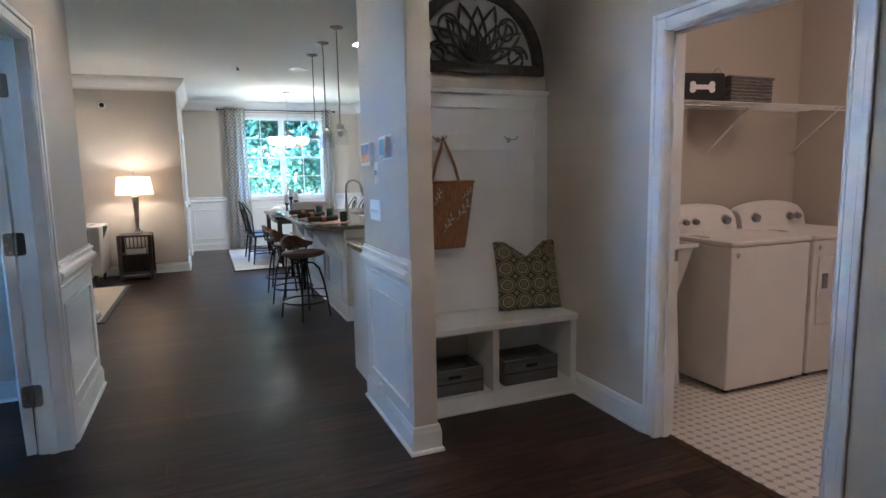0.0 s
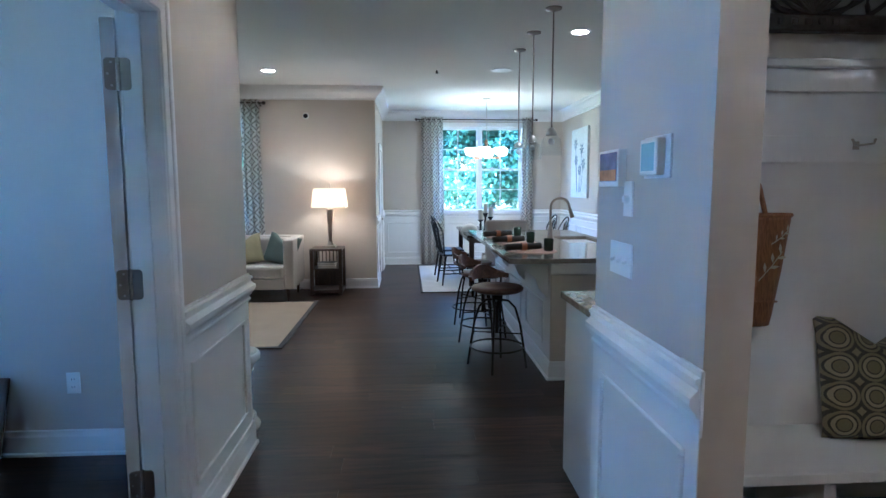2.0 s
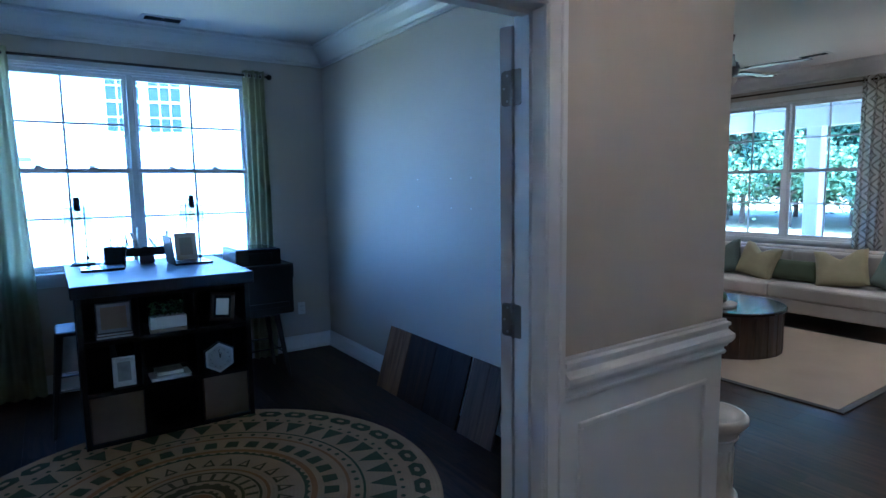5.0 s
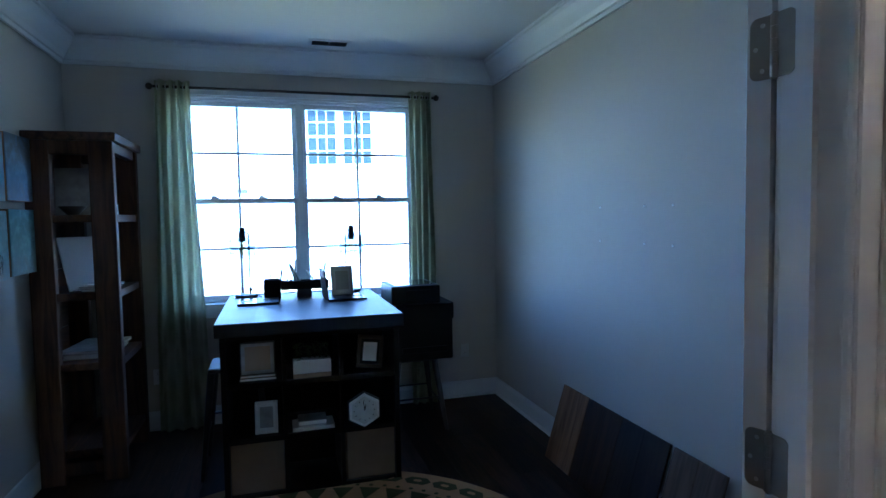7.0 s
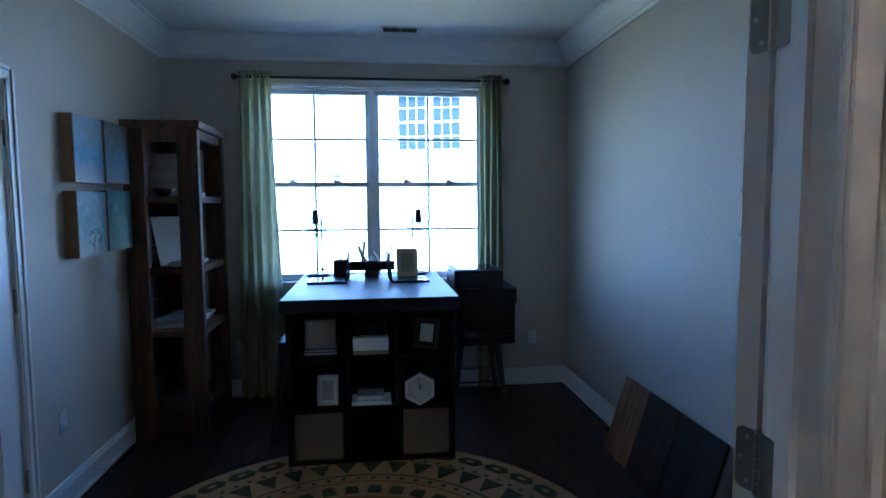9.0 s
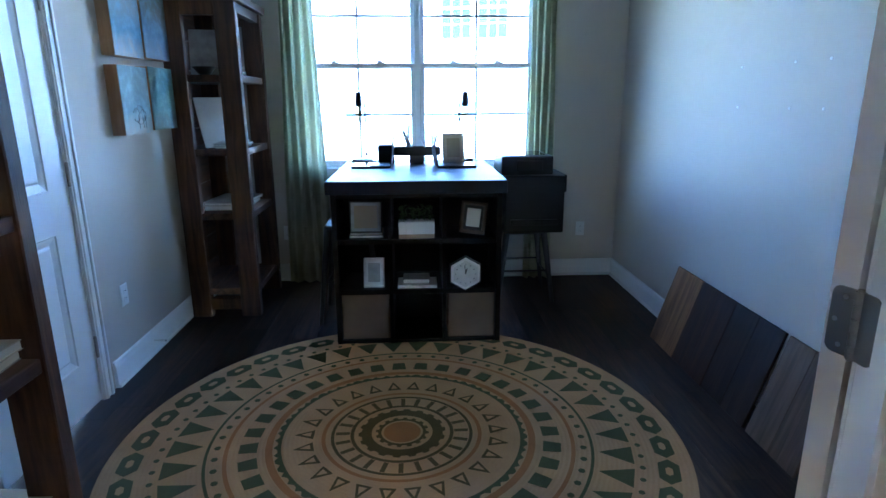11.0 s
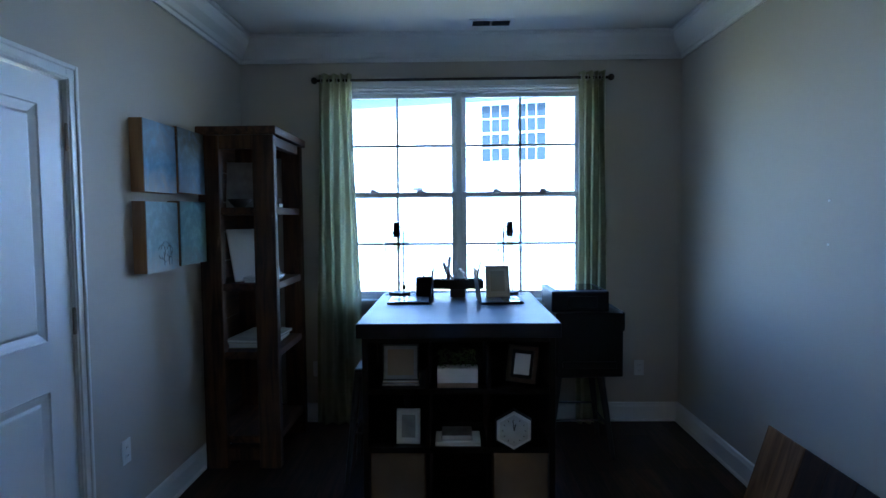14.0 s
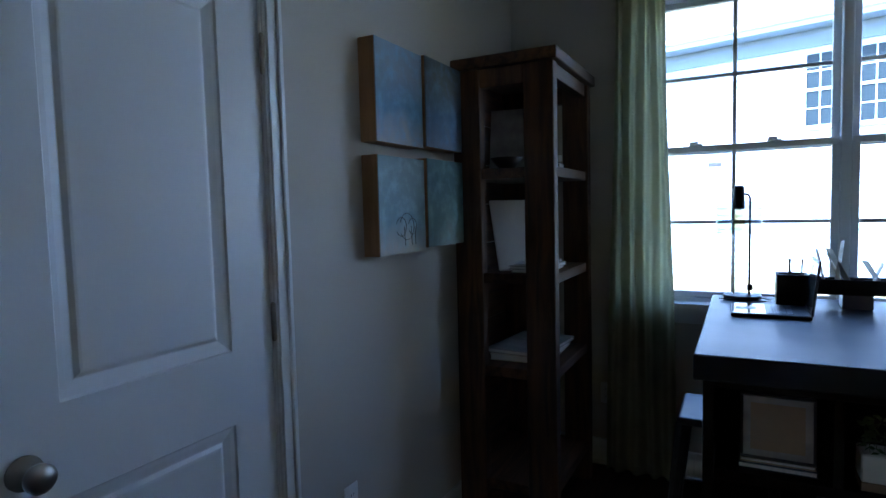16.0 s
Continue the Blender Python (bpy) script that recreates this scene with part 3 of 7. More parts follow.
# laundry doorway
bm = boxes([(2.348, 2.462, 2.192, 2.211, 0, 2.07), (2.348, 2.462, 1.303, 1.322, 0, 2.07), (2.348, 2.462, 1.322, 2.192, 2.051, 2.07), (2.39, 2.425, 2.180, 2.192, 0, 2.051), (2.39, 2.425, 1.322, 1.334, 0, 2.051), (2.39, 2.425, 1.334, 2.180, 2.039, 2.051)])
tagged(part("door_frame_laundry", bm, TRIM), "white laundry door frame with stop", "door frame", kind="structure")
casing("casing_laundry", pose(2.35, 1.757, 0, 0, 0, 90), 0.87, 2.051, "white moulded casing round the laundry doorway")
st = thing("strike_plate", "nickel strike plate on the laundry door jamb", "strike plate", kind="structure")
part("plate", boxed(2.435, 2.458, 2.1885, 2.192, 0.93, 0.99, bevel=0.001), BRASSY, st)

# dining side door
bm = boxes([(-0.182, -0.048, 10.35, 10.37, 0, 2.07), (-0.182, -0.048, 11.18, 11.2, 0, 2.07), (-0.182, -0.048, 10.37, 11.18, 2.05, 2.07)])
tagged(part("door_frame_dining", bm, TRIM), "white door frame", "door frame", kind="structure")
casing("casing_dining", pose(-0.05, 10.775, 0, 0, 0, -90), 0.81, 2.05, "white moulded casing")
dd = thing("door_3", "closed white patio side door with lever", "door", pose(-0.054, 11.178, 0, 0, 0, -90), kind="structure")
bm = panel_door(0.806, 2.035, 0.04)
bmesh.ops.translate(bm, verts=bm.verts, vec=(0, -0.04, 0.01))
part("slab", bm, DOORP, dd)
knob((0.74, 0.0, 0.95), 1, STEEL, dd)
part("deadbolt", tube(bmesh.new(), (0.74, 0.0, 1.10), (0.74, 0.018, 1.10), 0.03, n=20), STEEL, dd)
# unseen front door, added to close the hall behind
fd = thing("door_4", "unseen white front door closing the hall", "door", pose(0.4, -2.60, 0), kind="structure")
bm = panel_door(0.946, 2.05, 0.045)
bmesh.ops.translate(bm, verts=bm.verts, vec=(0.002, -0.05, 0.005))
part("slab", bm, DOORP, fd)


# ---- study ----
ESPRESSO = wood("espresso_stained_wood", (0.004, 0.0035, 0.0035), (0.010, 0.008, 0.0075), 0.5, (10, 1, 10), 3.0, 0.1, 0.06, 0.22)
DESKTOP = surface("dark_desk_top", (0.011, 0.016, 0.026), 0.40, vary=0.1, coarse=3, fine=90, bump=0.012, spec=0.3)
RUSTIC = wood("rustic_brown_wood", (0.035, 0.016, 0.009), (0.15, 0.070, 0.036), 0.6, (8, 8, 0.8), 3.0, 0.2, 0.25, 0.3)
RUSTIC_H = wood("rustic_brown_board", (0.035, 0.016, 0.009), (0.15, 0.070, 0.036), 0.6, (0.8, 8, 8), 3.0, 0.2, 0.25, 0.3)
LINEN = surface("beige_linen", (0.21, 0.148, 0.094), 0.9, vary=0.12, coarse=9, fine=400, bump=0.3)
GREEN_CURTAIN = sheer(surface("sage_green_curtain", (0.50, 0.49, 0.34), 0.75, vary=0.1, coarse=2, fine=300, bump=0.1), (0.45, 0.48, 0.34), 0.3)
PAPER = surface("white_paper", (0.78, 0.77, 0.74), 0.7, vary=0.03)
PRINT = surface("grey_print", (0.35, 0.34, 0.33), 0.6, vary=0.35, coarse=14, fine=60)
BLACKP = surface("black_plastic", (0.008, 0.008, 0.009), 0.45, vary=0.15, spec=0.3)
BLUESEAT = surface("glossy_dark_seat", (0.03, 0.032, 0.036), 0.3, vary=0.1)
CREAM = surface("cream_paint", (0.62, 0.58, 0.50), 0.6, vary=0.08, coarse=10)
GREEN_LEAF = surface("leaf_green", (0.05, 0.10, 0.03), 0.55, vary=0.3, coarse=12)
CLEAR = pane_glass("clear_glass_shade", (0.80, 0.84, 0.86))
FILAMENT = pane_glass("amber_bulb_glass", (0.90, 0.76, 0.50))
GUNMETAL = surface("gunmetal", (0.10, 0.10, 0.105), 0.38, 0.9, vary=0.15)


def desk():
    d = thing("craft_desk", "espresso counter-height desk with open cubby shelves", "desk", pose(-3.08, 2.665, 0))
    part("desktop", boxed(-1.15, 0.045, -0.515, 0.515, 0.925, 1.0, bevel=0.004), DESKTOP, d, "dark smooth desk top")
    w, dep = 0.985, 0.38
    part("side_panel", boxed(-dep, 0, -w / 2, -w / 2 + 0.03, 0.0, 0.925, bevel=0.002), ESPRESSO, d)
    part("side_panel", boxed(-dep, 0, w / 2 - 0.03, w / 2, 0.0, 0.925, bevel=0.002), ESPRESSO, d)
    part("back_panel", boxed(-dep - 0.012, -dep, -w / 2, w / 2, 0.0, 0.925), ESPRESSO, d)
    for z in (0.0, 0.318, 0.625, 0.895):
        part("shelf", boxed(-dep, -0.004, -w / 2 + 0.03, w / 2 - 0.03, z, z + 0.03, bevel=0.002), ESPRESSO, d)
    for y in (-0.16, 0.155):
        for z0, z1 in ((0.03, 0.318), (0.348, 0.625), (0.655, 0.895)):
            part("divider", boxed(-dep, -0.006, y - 0.011, y + 0.011, z0, z1), ESPRESSO, d)
    for y in (-0.47, 0.42):
        part("leg", boxed(-1.12, -1.05, y, y + 0.05, 0, 0.925, bevel=0.003), ESPRESSO, d)
    part("rear_rail", boxed(-1.10, -1.07, -0.42, 0.42, 0.85, 0.925), ESPRESSO, d)
    return d


desk()
for y0, y1 in ((2.206, 2.492), (2.842, 3.124)):
    b = thing("storage_bin", "beige linen fabric storage bin in the desk", "storage bin", pose(-3.27, (y0 + y1) / 2, 0.031), "desk bins")
    w = (y1 - y0) / 2
    part("body", boxed(-0.17, 0.17, -w, w, 0.0, 0.282, bevel=0.008, seg=2), LINEN, b)
    bm = bmesh.new()
    for s in ((-0.17, 0.172, -w, w),):
        box(bm, s[0], s[1], s[2] + 0.001, s[3] - 0.001, 0.272, 0.284, bevel=0.002)
    part("rim", bm, LINEN, b)


def picture_frame(name, label, m, w, h, outer, mat_, inner, rim=0.02, t=0.018, group="", leg=True):
    """A standing frame: local x across, y towards the viewer, tilted back by m."""
    f = thing(name, label, "picture frame", m, group)
    bm = bmesh.new()
    for a in ((-w / 2, w / 2, -t, 0, 0, rim), (-w / 2, w / 2, -t, 0, h - rim, h), (-w / 2, -w / 2 + rim, -t, 0, rim, h - rim), (w / 2 - rim, w / 2, -t, 0, rim, h - rim)):
        box(bm, *a, bevel=0.003)
    part("moulding", bm, outer, f)
    part("mat_board", boxed(-w / 2 + rim, w / 2 - rim, -t * 0.7, -t * 0.45, rim, h - rim), mat_, f)
    k = 0.2
    part("picture", boxed(-w / 2 + rim + w * k * 0.5, w / 2 - rim - w * k * 0.5, -t * 0.44, -t * 0.36, rim + h * k * 0.5, h - rim - h * k * 0.5), inner, f)
    if leg:
        part("strut", box(bmesh.new(), -0.015, 0.015, -0.003, 0.0, 0, h * 0.7, m=pose(0, -t - 0.06, 0.004, -10)), BLACKM, f)
    return f


def book(m, w, d, t, cover, label="closed book lying on a shelf", group=""):
    b = thing("book", label, "book", m, group)
    bm = boxes([(-w / 2, w / 2, -d / 2, d / 2, 0, 0.003), (-w / 2, w / 2, -d / 2, d / 2, t - 0.003, t), (-w / 2, -w / 2 + 0.003, -d / 2, d / 2, 0.003, t - 0.003)], 0.0008)
    part("cover", bm, cover, b)
    part("page_block", boxed(-w / 2 + 0.003, w / 2 - 0.004, -d / 2 + 0.004, d / 2 - 0.004, 0.003, t - 0.003), PAPER, b)
    return b


NAVYC = surface("navy_cover", (0.03, 0.04, 0.06), 0.5)
TANC = surface("tan_cover", (0.35, 0.26, 0.17), 0.6)
WHITEC = surface("white_cover", (0.75, 0.74, 0.72), 0.5)
FACE = -3.12
# top row of cubbies
book(pose(FACE - 0.08, 2.365, 0.655, 0, 0, 90), 0.20, 0.15, 0.018, NAVYC, "dark book under a framed print", "desk books")
book(pose(FACE - 0.08, 2.365, 0.6735, 0, 0, 90), 0.19, 0.14, 0.014, TANC, "tan book under a framed print", "desk books")
picture_frame("framed_print", "small framed print leaning on stacked books", pose(FACE + 0.0, 2.365, 0.689, 8, 0, -90), 0.19, 0.185, GUNMETAL, PRINT, TANC, 0.008)
pl = thing("planter_box", "white trough planter with dark greenery", "planter", pose(FACE - 0.02, 2.66, 0.656))
part("trough", boxed(-0.045, 0.045, -0.105, 0.105, 0.024, 0.10, bevel=0.004), WHITEC, pl)
part("base", boxed(-0.045, 0.045, -0.105, 0.105, 0.0, 0.0235, bevel=0.002), TANC, pl, "tan wooden base")
bm = bmesh.new()
for k in range(150):
    c = Vector((random.uniform(-0.04, 0.04), random.uniform(-0.1, 0.1), random.uniform(0.10, 0.19)))
    mm = Matrix.Translation(c) @ Euler((random.uniform(-1, 1), random.uniform(-1, 1), random.uniform(0, 6.3))).to_matrix().to_4x4()
    vs = [bm.verts.new(mm @ Vector(p)) for p in ((0, -0.014, 0), (0.006, 0, 0.002), (0, 0.014, 0), (-0.006, 0, 0.002))]
    bm.faces.new(vs)
for k in range(30):
    x, y = random.uniform(-0.03, 0.03), random.uniform(-0.09, 0.09)
    pipe(bm, [(x, y, 0.095), (x * 1.2, y * 1.05, random.uniform(0.13, 0.19))], 0.001, 4)
part("greenery", bm, GREEN_LEAF, pl, "dark trailing greenery")
picture_frame("tilted_frame", "dark wooden frame with white mat, tilted", pose(FACE - 0.01, 2.985, 0.672, 6, -7, -90), 0.155, 0.19, surface("walnut_moulding", (0.06, 0.035, 0.022), 0.5), BLACKP, PAPER, 0.022)
# middle row
picture_frame("white_photo_frame", "narrow white photo frame in the desk cubby", pose(FACE - 0.01, 2.40, 0.349, 10, 0, -92), 0.125, 0.18, WHITEC, WHITEC, PRINT, 0.014)
book(pose(FACE - 0.06, 2.66, 0.349, 0, 0, 90), 0.235, 0.16, 0.02, WHITEC, "white book lying flat in a cubby", "desk books")
book(pose(FACE - 0.07, 2.655, 0.3695, 0, 0, 90), 0.16, 0.13, 0.028, PRINT, "grey book on a white book", "desk books")
ck = thing("hexagonal_clock", "white hexagonal table clock with black rim", "clock", pose(FACE + 0.03, 2.945, 0.349 + 0.0927, 0, 0, 0))
bm = bmesh.new()
bmesh.ops.create_cone(bm, cap_ends=True, segments=6, radius1=0.107, radius2=0.107, depth=0.03, matrix=pose(0, 0, 0, 0, 90, 0) @ pose(0, 0, 0, 0, 0, 90))
part("case", bm, BLACKP, ck, "black clock rim")
bm = bmesh.new()
bmesh.ops.create_cone(bm, cap_ends=True, segments=6, radius1=0.101, radius2=0.097, depth=0.006, matrix=pose(0.0165, 0, 0, 0, 90, 0) @ pose(0, 0, 0, 0, 0, 90))
part("face_ring", bm, WHITEC, ck)
bm = bmesh.new()
bmesh.ops.create_cone(bm, cap_ends=True, segments=6, radius1=0.082, radius2=0.082, depth=0.003, matrix=pose(0.021, 0, 0, 0, 90, 0) @ pose(0, 0, 0, 0, 0, 90))
part("dial", bm, surface("pale_dial", (0.6, 0.59, 0.56), 0.6, vary=0.1, coarse=20), ck)
part("hour_hand", box(bmesh.new(), 0.0232, 0.0245, -0.0025, 0.0025, 0, 0.036, m=pose(0, 0, 0, -14)), BLACKP, ck)
part("minute_hand", box(bmesh.new(), 0.0247, 0.0258, -0.002, 0.002, 0, 0.055, m=pose(0, 0, 0, 6)), BLACKP, ck)
for k in range(12):
    a = radians(30 * k)
    part("hour_mark", box(bmesh.new(), 0.0226, 0.0236, -0.0015, 0.0015, 0.054, 0.062, m=Matrix.Rotation(a, 4, "X")), BLACKP, ck)


# on the desk
def laptop(m):
    l = thing("laptop", "open black display laptop on the dark desk", "laptop", m, "desk laptops")
    part("base", boxed(-0.125, 0.125, -0.13, 0.13, 0.0, 0.014, bevel=0.003), BLACKP, l)
    bm = bmesh.new()
    for r in range(4):
        for c in range(10):
            box(bm, -0.105 + c * 0.0212, -0.105 + c * 0.0212 + 0.018, -0.01 + r * 0.022, -0.01 + r * 0.022 + 0.018, 0.014, 0.016)
    part("keyboard", bm, GUNMETAL, l, kind="stuff")
    part("deck", boxed(-0.118, 0.118, -0.124, -0.014, 0.0141, 0.0146), surface("glossy_black_deck", (0.03, 0.03, 0.033), 0.12, vary=0.05, bump=0.0), l)
    part("touchpad", boxed(-0.035, 0.035, -0.115, -0.045, 0.0147, 0.0154), GUNMETAL, l)
    s = part("screen", box(bmesh.new(), -0.125, 0.125, 0.0, 0.008, 0.0, 0.20, bevel=0.003, m=pose(0, 0.126, 0.012, -6)), BLACKP, l)
    part("display", box(bmesh.new(), -0.115, 0.115, -0.001, 0.0, 0.012, 0.19, m=pose(0, 0.126, 0.012, -6)), surface("dark_display", (0.02, 0.022, 0.026), 0.12), s)
    return l


laptop(pose(-3.80, 2.365, 1.001, 0, 0, 0))
laptop(pose(-3.78, 2.93, 1.001, 0, 0, 184))


def edison_lamp(m):
    l = thing("table_lamp", "black metal lamp with clear glass shade and filament bulb", "table lamp", m, "desk lamps")
    part("base", lathe([(0.075, 0), (0.078, 0.006), (0.076, 0.018), (0.02, 0.022), (0.005, 0.022)], 28), BLACKM, l)
    bm = pipe(bmesh.new(), [(0.0, 0.028, 0.02), (0.0, 0.028, 0.44)] + arc((0, 0.006, 0.44), 0.022, 0, 180, 8, "yz"), 0.005)
    part("stem", bm, BLACKM, l)
    bm = pipe(bmesh.new(), [(0.0, -0.035, 0.02), (0.0, -0.035, 0.30)], 0.0035, 6)
    part("guide_rod", bm, STEEL, l)
    part("socket", lathe([(0.006, 0.50), (0.02, 0.495), (0.022, 0.46), (0.024, 0.44), (0.024, 0.40), (0.018, 0.395)], 16, at=(0, -0.016, 0.0)), BLACKM, l)
    part("knuckle", tube(bmesh.new(), (0, 0.02, 0.05), (0, 0.04, 0.05), 0.014), BLACKM, l)
    sh = bmesh.new()
    lathe([(0.024, 0.432), (0.088, 0.430), (0.092, 0.424), (0.092, 0.285), (0.089, 0.285), (0.089, 0.420), (0.024, 0.428)], 36, sh, (0, -0.016, 0))
    bmesh.ops.delete(sh, geom=[f for f in sh.faces if len(f.verts) > 4], context="FACES")
    g = part("shade", sh, CLEAR, l, "clear glass cylinder shade", True)
    g.visible_shadow = False
    part("bulb", lathe([(0.010, 0.40), (0.012, 0.385), (0.024, 0.35), (0.026, 0.33), (0.018, 0.308), (0.004, 0.298)], 16, at=(0, -0.016, 0)), FILAMENT, l, "amber filament bulb", True)
    cd = pipe(bmesh.new(), [(0.02, 0.06, 0.008), (0.07, 0.10, 0.006), (0.11, 0.07, 0.006), (0.10, 0.02, 0.006), (0.05, -0.10, 0.006)], 0.003, 6)
    part("cord", cd, BLACKM, l)
    return l


edison_lamp(pose(-4.14, 2.272, 1.001, 0, 0, 10))
edison_lamp(pose(-4.14, 3.015, 1.001, 0, 0, 184))

og = thing("desk_organizer", "dark wooden desk organizer holding papers", "desk organizer", pose(-4.02, 2.63, 1.001))
part("box", boxes([(-0.06, 0.06, -0.235, -0.12, 0.0, 0.008), (-0.06, -0.05, -0.235, -0.12, 0.008, 0.13), (0.05, 0.06, -0.235, -0.12, 0.008, 0.13), (-0.05, 0.05, -0.235, -0.225, 0.008, 0.13), (-0.05, 0.05, -0.13, -0.12, 0.008, 0.13)], 0.001), ESPRESSO, og)
part("tray", boxes([(-0.05, 0.05, -0.118, 0.21, 0.055, 0.065), (-0.05, -0.042, -0.118, 0.21, 0.065, 0.115), (0.042, 0.05, -0.118, 0.21, 0.065, 0.115), (-0.042, 0.042, 0.20, 0.21, 0.065, 0.115)], 0.001), ESPRESSO, og)
part("pedestal", boxed(-0.045, 0.045, -0.01, 0.09, 0.0, 0.055, bevel=0.002), GUNMETAL, og)
for k, (y, a, h) in enumerate(((-0.06, 12, 0.17), (-0.03, -6, 0.2), (0.0, 20, 0.16), (0.03, 28, 0.19), (0.08, -20, 0.12), (0.13, 30, 0.14), (0.16, -12, 0.17))):
    part("paper", box(bmesh.new(), -0.03, 0.03, -0.001, 0.001, 0.0, h, m=pose(random.uniform(-0.01, 0.01), y, 0.067, a, 0, random.uniform(-20, 20))), PAPER, og, "rolled white papers")
for y, a in ((-0.20, 8), (-0.17, -10), (-0.15, 4)):
    part("pencil", tube(bmesh.new(), (0, y, 0.01), (0.01, y + 0.002 * a, 0.19), 0.0035, n=6), BLACKP, og)
picture_frame("gilt_frame", "cream photo frame standing on the desk", pose(-3.86, 2.93, 1.017, 12, 0, -84), 0.155, 0.205, CREAM, CREAM, surface("buff_card", (0.42, 0.37, 0.29), 0.7), 0.016)


def metal_stool(m, h, seat, label):
    s = thing("metal_stool", label, "stool", m, "metal stools")
    part("seat", boxed(-0.155, 0.155, -0.155, 0.155, h - 0.03, h, bevel=0.014, seg=3), seat, s)
    for sx in (-1, 1):
        for sy in (-1, 1):
            bm = bmesh.new()
            tube(bm, (sx * 0.20, sy * 0.20, 0.0), (sx * 0.135, sy * 0.135, h - 0.028), 0.014, 0.024, 8)
            part("leg", bm, seat, s)
    z = h * 0.36
    r = 0.135 + 0.065 * (1 - z / h)
    part("brace", pipe(bmesh.new(), [(-r, -r, z), (r, -r, z)], 0.007), seat, s)
    part("brace", pipe(bmesh.new(), [(-r, r, z), (r, r, z)], 0.007), seat, s)
    part("brace", pipe(bmesh.new(), [(-r, -r, z + 0.05), (-r, r, z + 0.05)], 0.007), seat, s)
    part("brace", pipe(bmesh.new(), [(r, -r, z + 0.05), (r, r, z + 0.05)], 0.007), seat, s)
    return s


metal_stool(pose(-3.95, 3.44, 0), 0.535, GUNMETAL, "dark metal stool carrying the printer")
metal_stool(pose(-3.62, 2.22, 0), 0.66, BLUESEAT, "dark metal stool beside the desk")
pr = thing("printer", "black inkjet printer standing on a metal stool", "printer", pose(-3.94, 3.47, 0.536))
part("body", boxed(-0.22, 0.235, -0.20, 0.215, 0.0, 0.40, bevel=0.012, seg=2), BLACKP, pr)
part("scanner_lid", boxed(-0.21, 0.20, -0.22, 0.135, 0.402, 0.53, bevel=0.01, seg=2), BLACKP, pr)
part("top_glass", boxed(-0.17, 0.16, -0.19, 0.10, 0.5302, 0.534, bevel=0.001), surface("glossy_black_lid", (0.02, 0.02, 0.022), 0.12), pr)
part("paper_tray", boxed(0.236, 0.262, -0.16, 0.17, 0.06, 0.10, bevel=0.004), BLACKP, pr)
part("control_panel", boxed(0.201, 0.212, -0.12, 0.06, 0.43, 0.50, bevel=0.003), BLACKP, pr)
part("side_ledge", boxed(-0.18, 0.20, 0.216, 0.235, 0.28, 0.40, bevel=0.006), BLACKP, pr)


# ---- bookcases ----
def bookcase(m, label):
    """An open rustic shelf tower, local x along the front (0 to 0.65), y to the front (0 to 0.47)."""
    b = thing("bookcase", label, "bookcase", m, "rustic bookcases")
    W, D, T = 0.65, 0.46, 2.08
    for x in (0.0, W - 0.06):
        for y in (0.0, D - 0.13):
            part("post", boxed(x, x + 0.06, y, y + 0.13, 0.0, T - 0.05, bevel=0.004), RUSTIC, b)
    part("top_board", boxed(-0.02, W + 0.02, -0.0, D + 0.02, T - 0.05, T, bevel=0.004), RUSTIC_H, b)
    for z in (0.20, 0.72, 1.14, 1.60):
        part("shelf_board", boxed(0.012, W - 0.012, 0.015, D - 0.012, z - 0.045, z, bevel=0.003), RUSTIC_H, b)
    for x in (0.0, W - 0.06):
        part("top_rail", boxed(x + 0.005, x + 0.055, 0.13, D - 0.13, T - 0.13, T - 0.05, bevel=0.003), RUSTIC, b)
        part("bottom_rail", boxed(x + 0.005, x + 0.055, 0.13, D - 0.13, 0.05, 0.13, bevel=0.003), RUSTIC, b)
    part("front_top_rail", boxed(0.075, W - 0.075, D - 0.06, D - 0.01, T - 0.11, T - 0.05, bevel=0.003), RUSTIC_H, b)
    for k in range(10):
        part("back_board", boxed(0.075, W - 0.075, 0.004, 0.014, 0.10 + k * 0.193, 0.10 + k * 0.193 + 0.189, bevel=0.002), RUSTIC_H, b)
    return b


bookcase(pose(-4.27, 1.118, 0), "tall rustic brown open bookcase in the study corner")
bookcase(pose(-1.462, 1.118, 0), "tall rustic brown open bookcase beside the closet door")
# things on the far bookcase
pt = thing("white_platter", "large white rectangular plate leaning on the shelf", "platter", pose(-3.84, 1.36, 1.143, 0, 0, 128))
bm = boxed(-0.15, 0.15, 0.0, 0.012, 0.0, 0.36, bevel=0.005)
bmesh.ops.transform(bm, matrix=pose(0.02, -0.05, 0, -26, 0, 0), verts=bm.verts)
part("plate", bm, WHITEC, pt)
for k, (a, t) in enumerate(((3, 0.012), (-4, 0.016), (6, 0.01))):
    book(pose(-3.82, 1.44, 1.141 + sum((0.0125, 0.0165, 0.0105)[:k]), 0, 0, a), 0.28, 0.17, t, (WHITEC, PRINT, WHITEC)[k], "thin white book in a small stack", "bookcase books")
for k, (a, t) in enumerate(((2, 0.03), (-5, 0.02))):
    book(pose(-3.95, 1.36, 0.721 + (0.0305 if k else 0), 0, 0, a), 0.42, 0.28, t, (CREAM, PRINT)[k], "large pale book lying on the lower shelf", "bookcase books")
picture_frame("small_photo_frame", "small dark photo frame on the upper shelf", pose(-3.98, 1.44, 1.668, 8, 0, -25), 0.10, 0.085, BLACKP, PRINT, PAPER, 0.01)
book(pose(-3.98, 1.44, 1.601, 0, 0, 10), 0.2, 0.14, 0.03, NAVYC, "dark book under a small frame", "bookcase books")
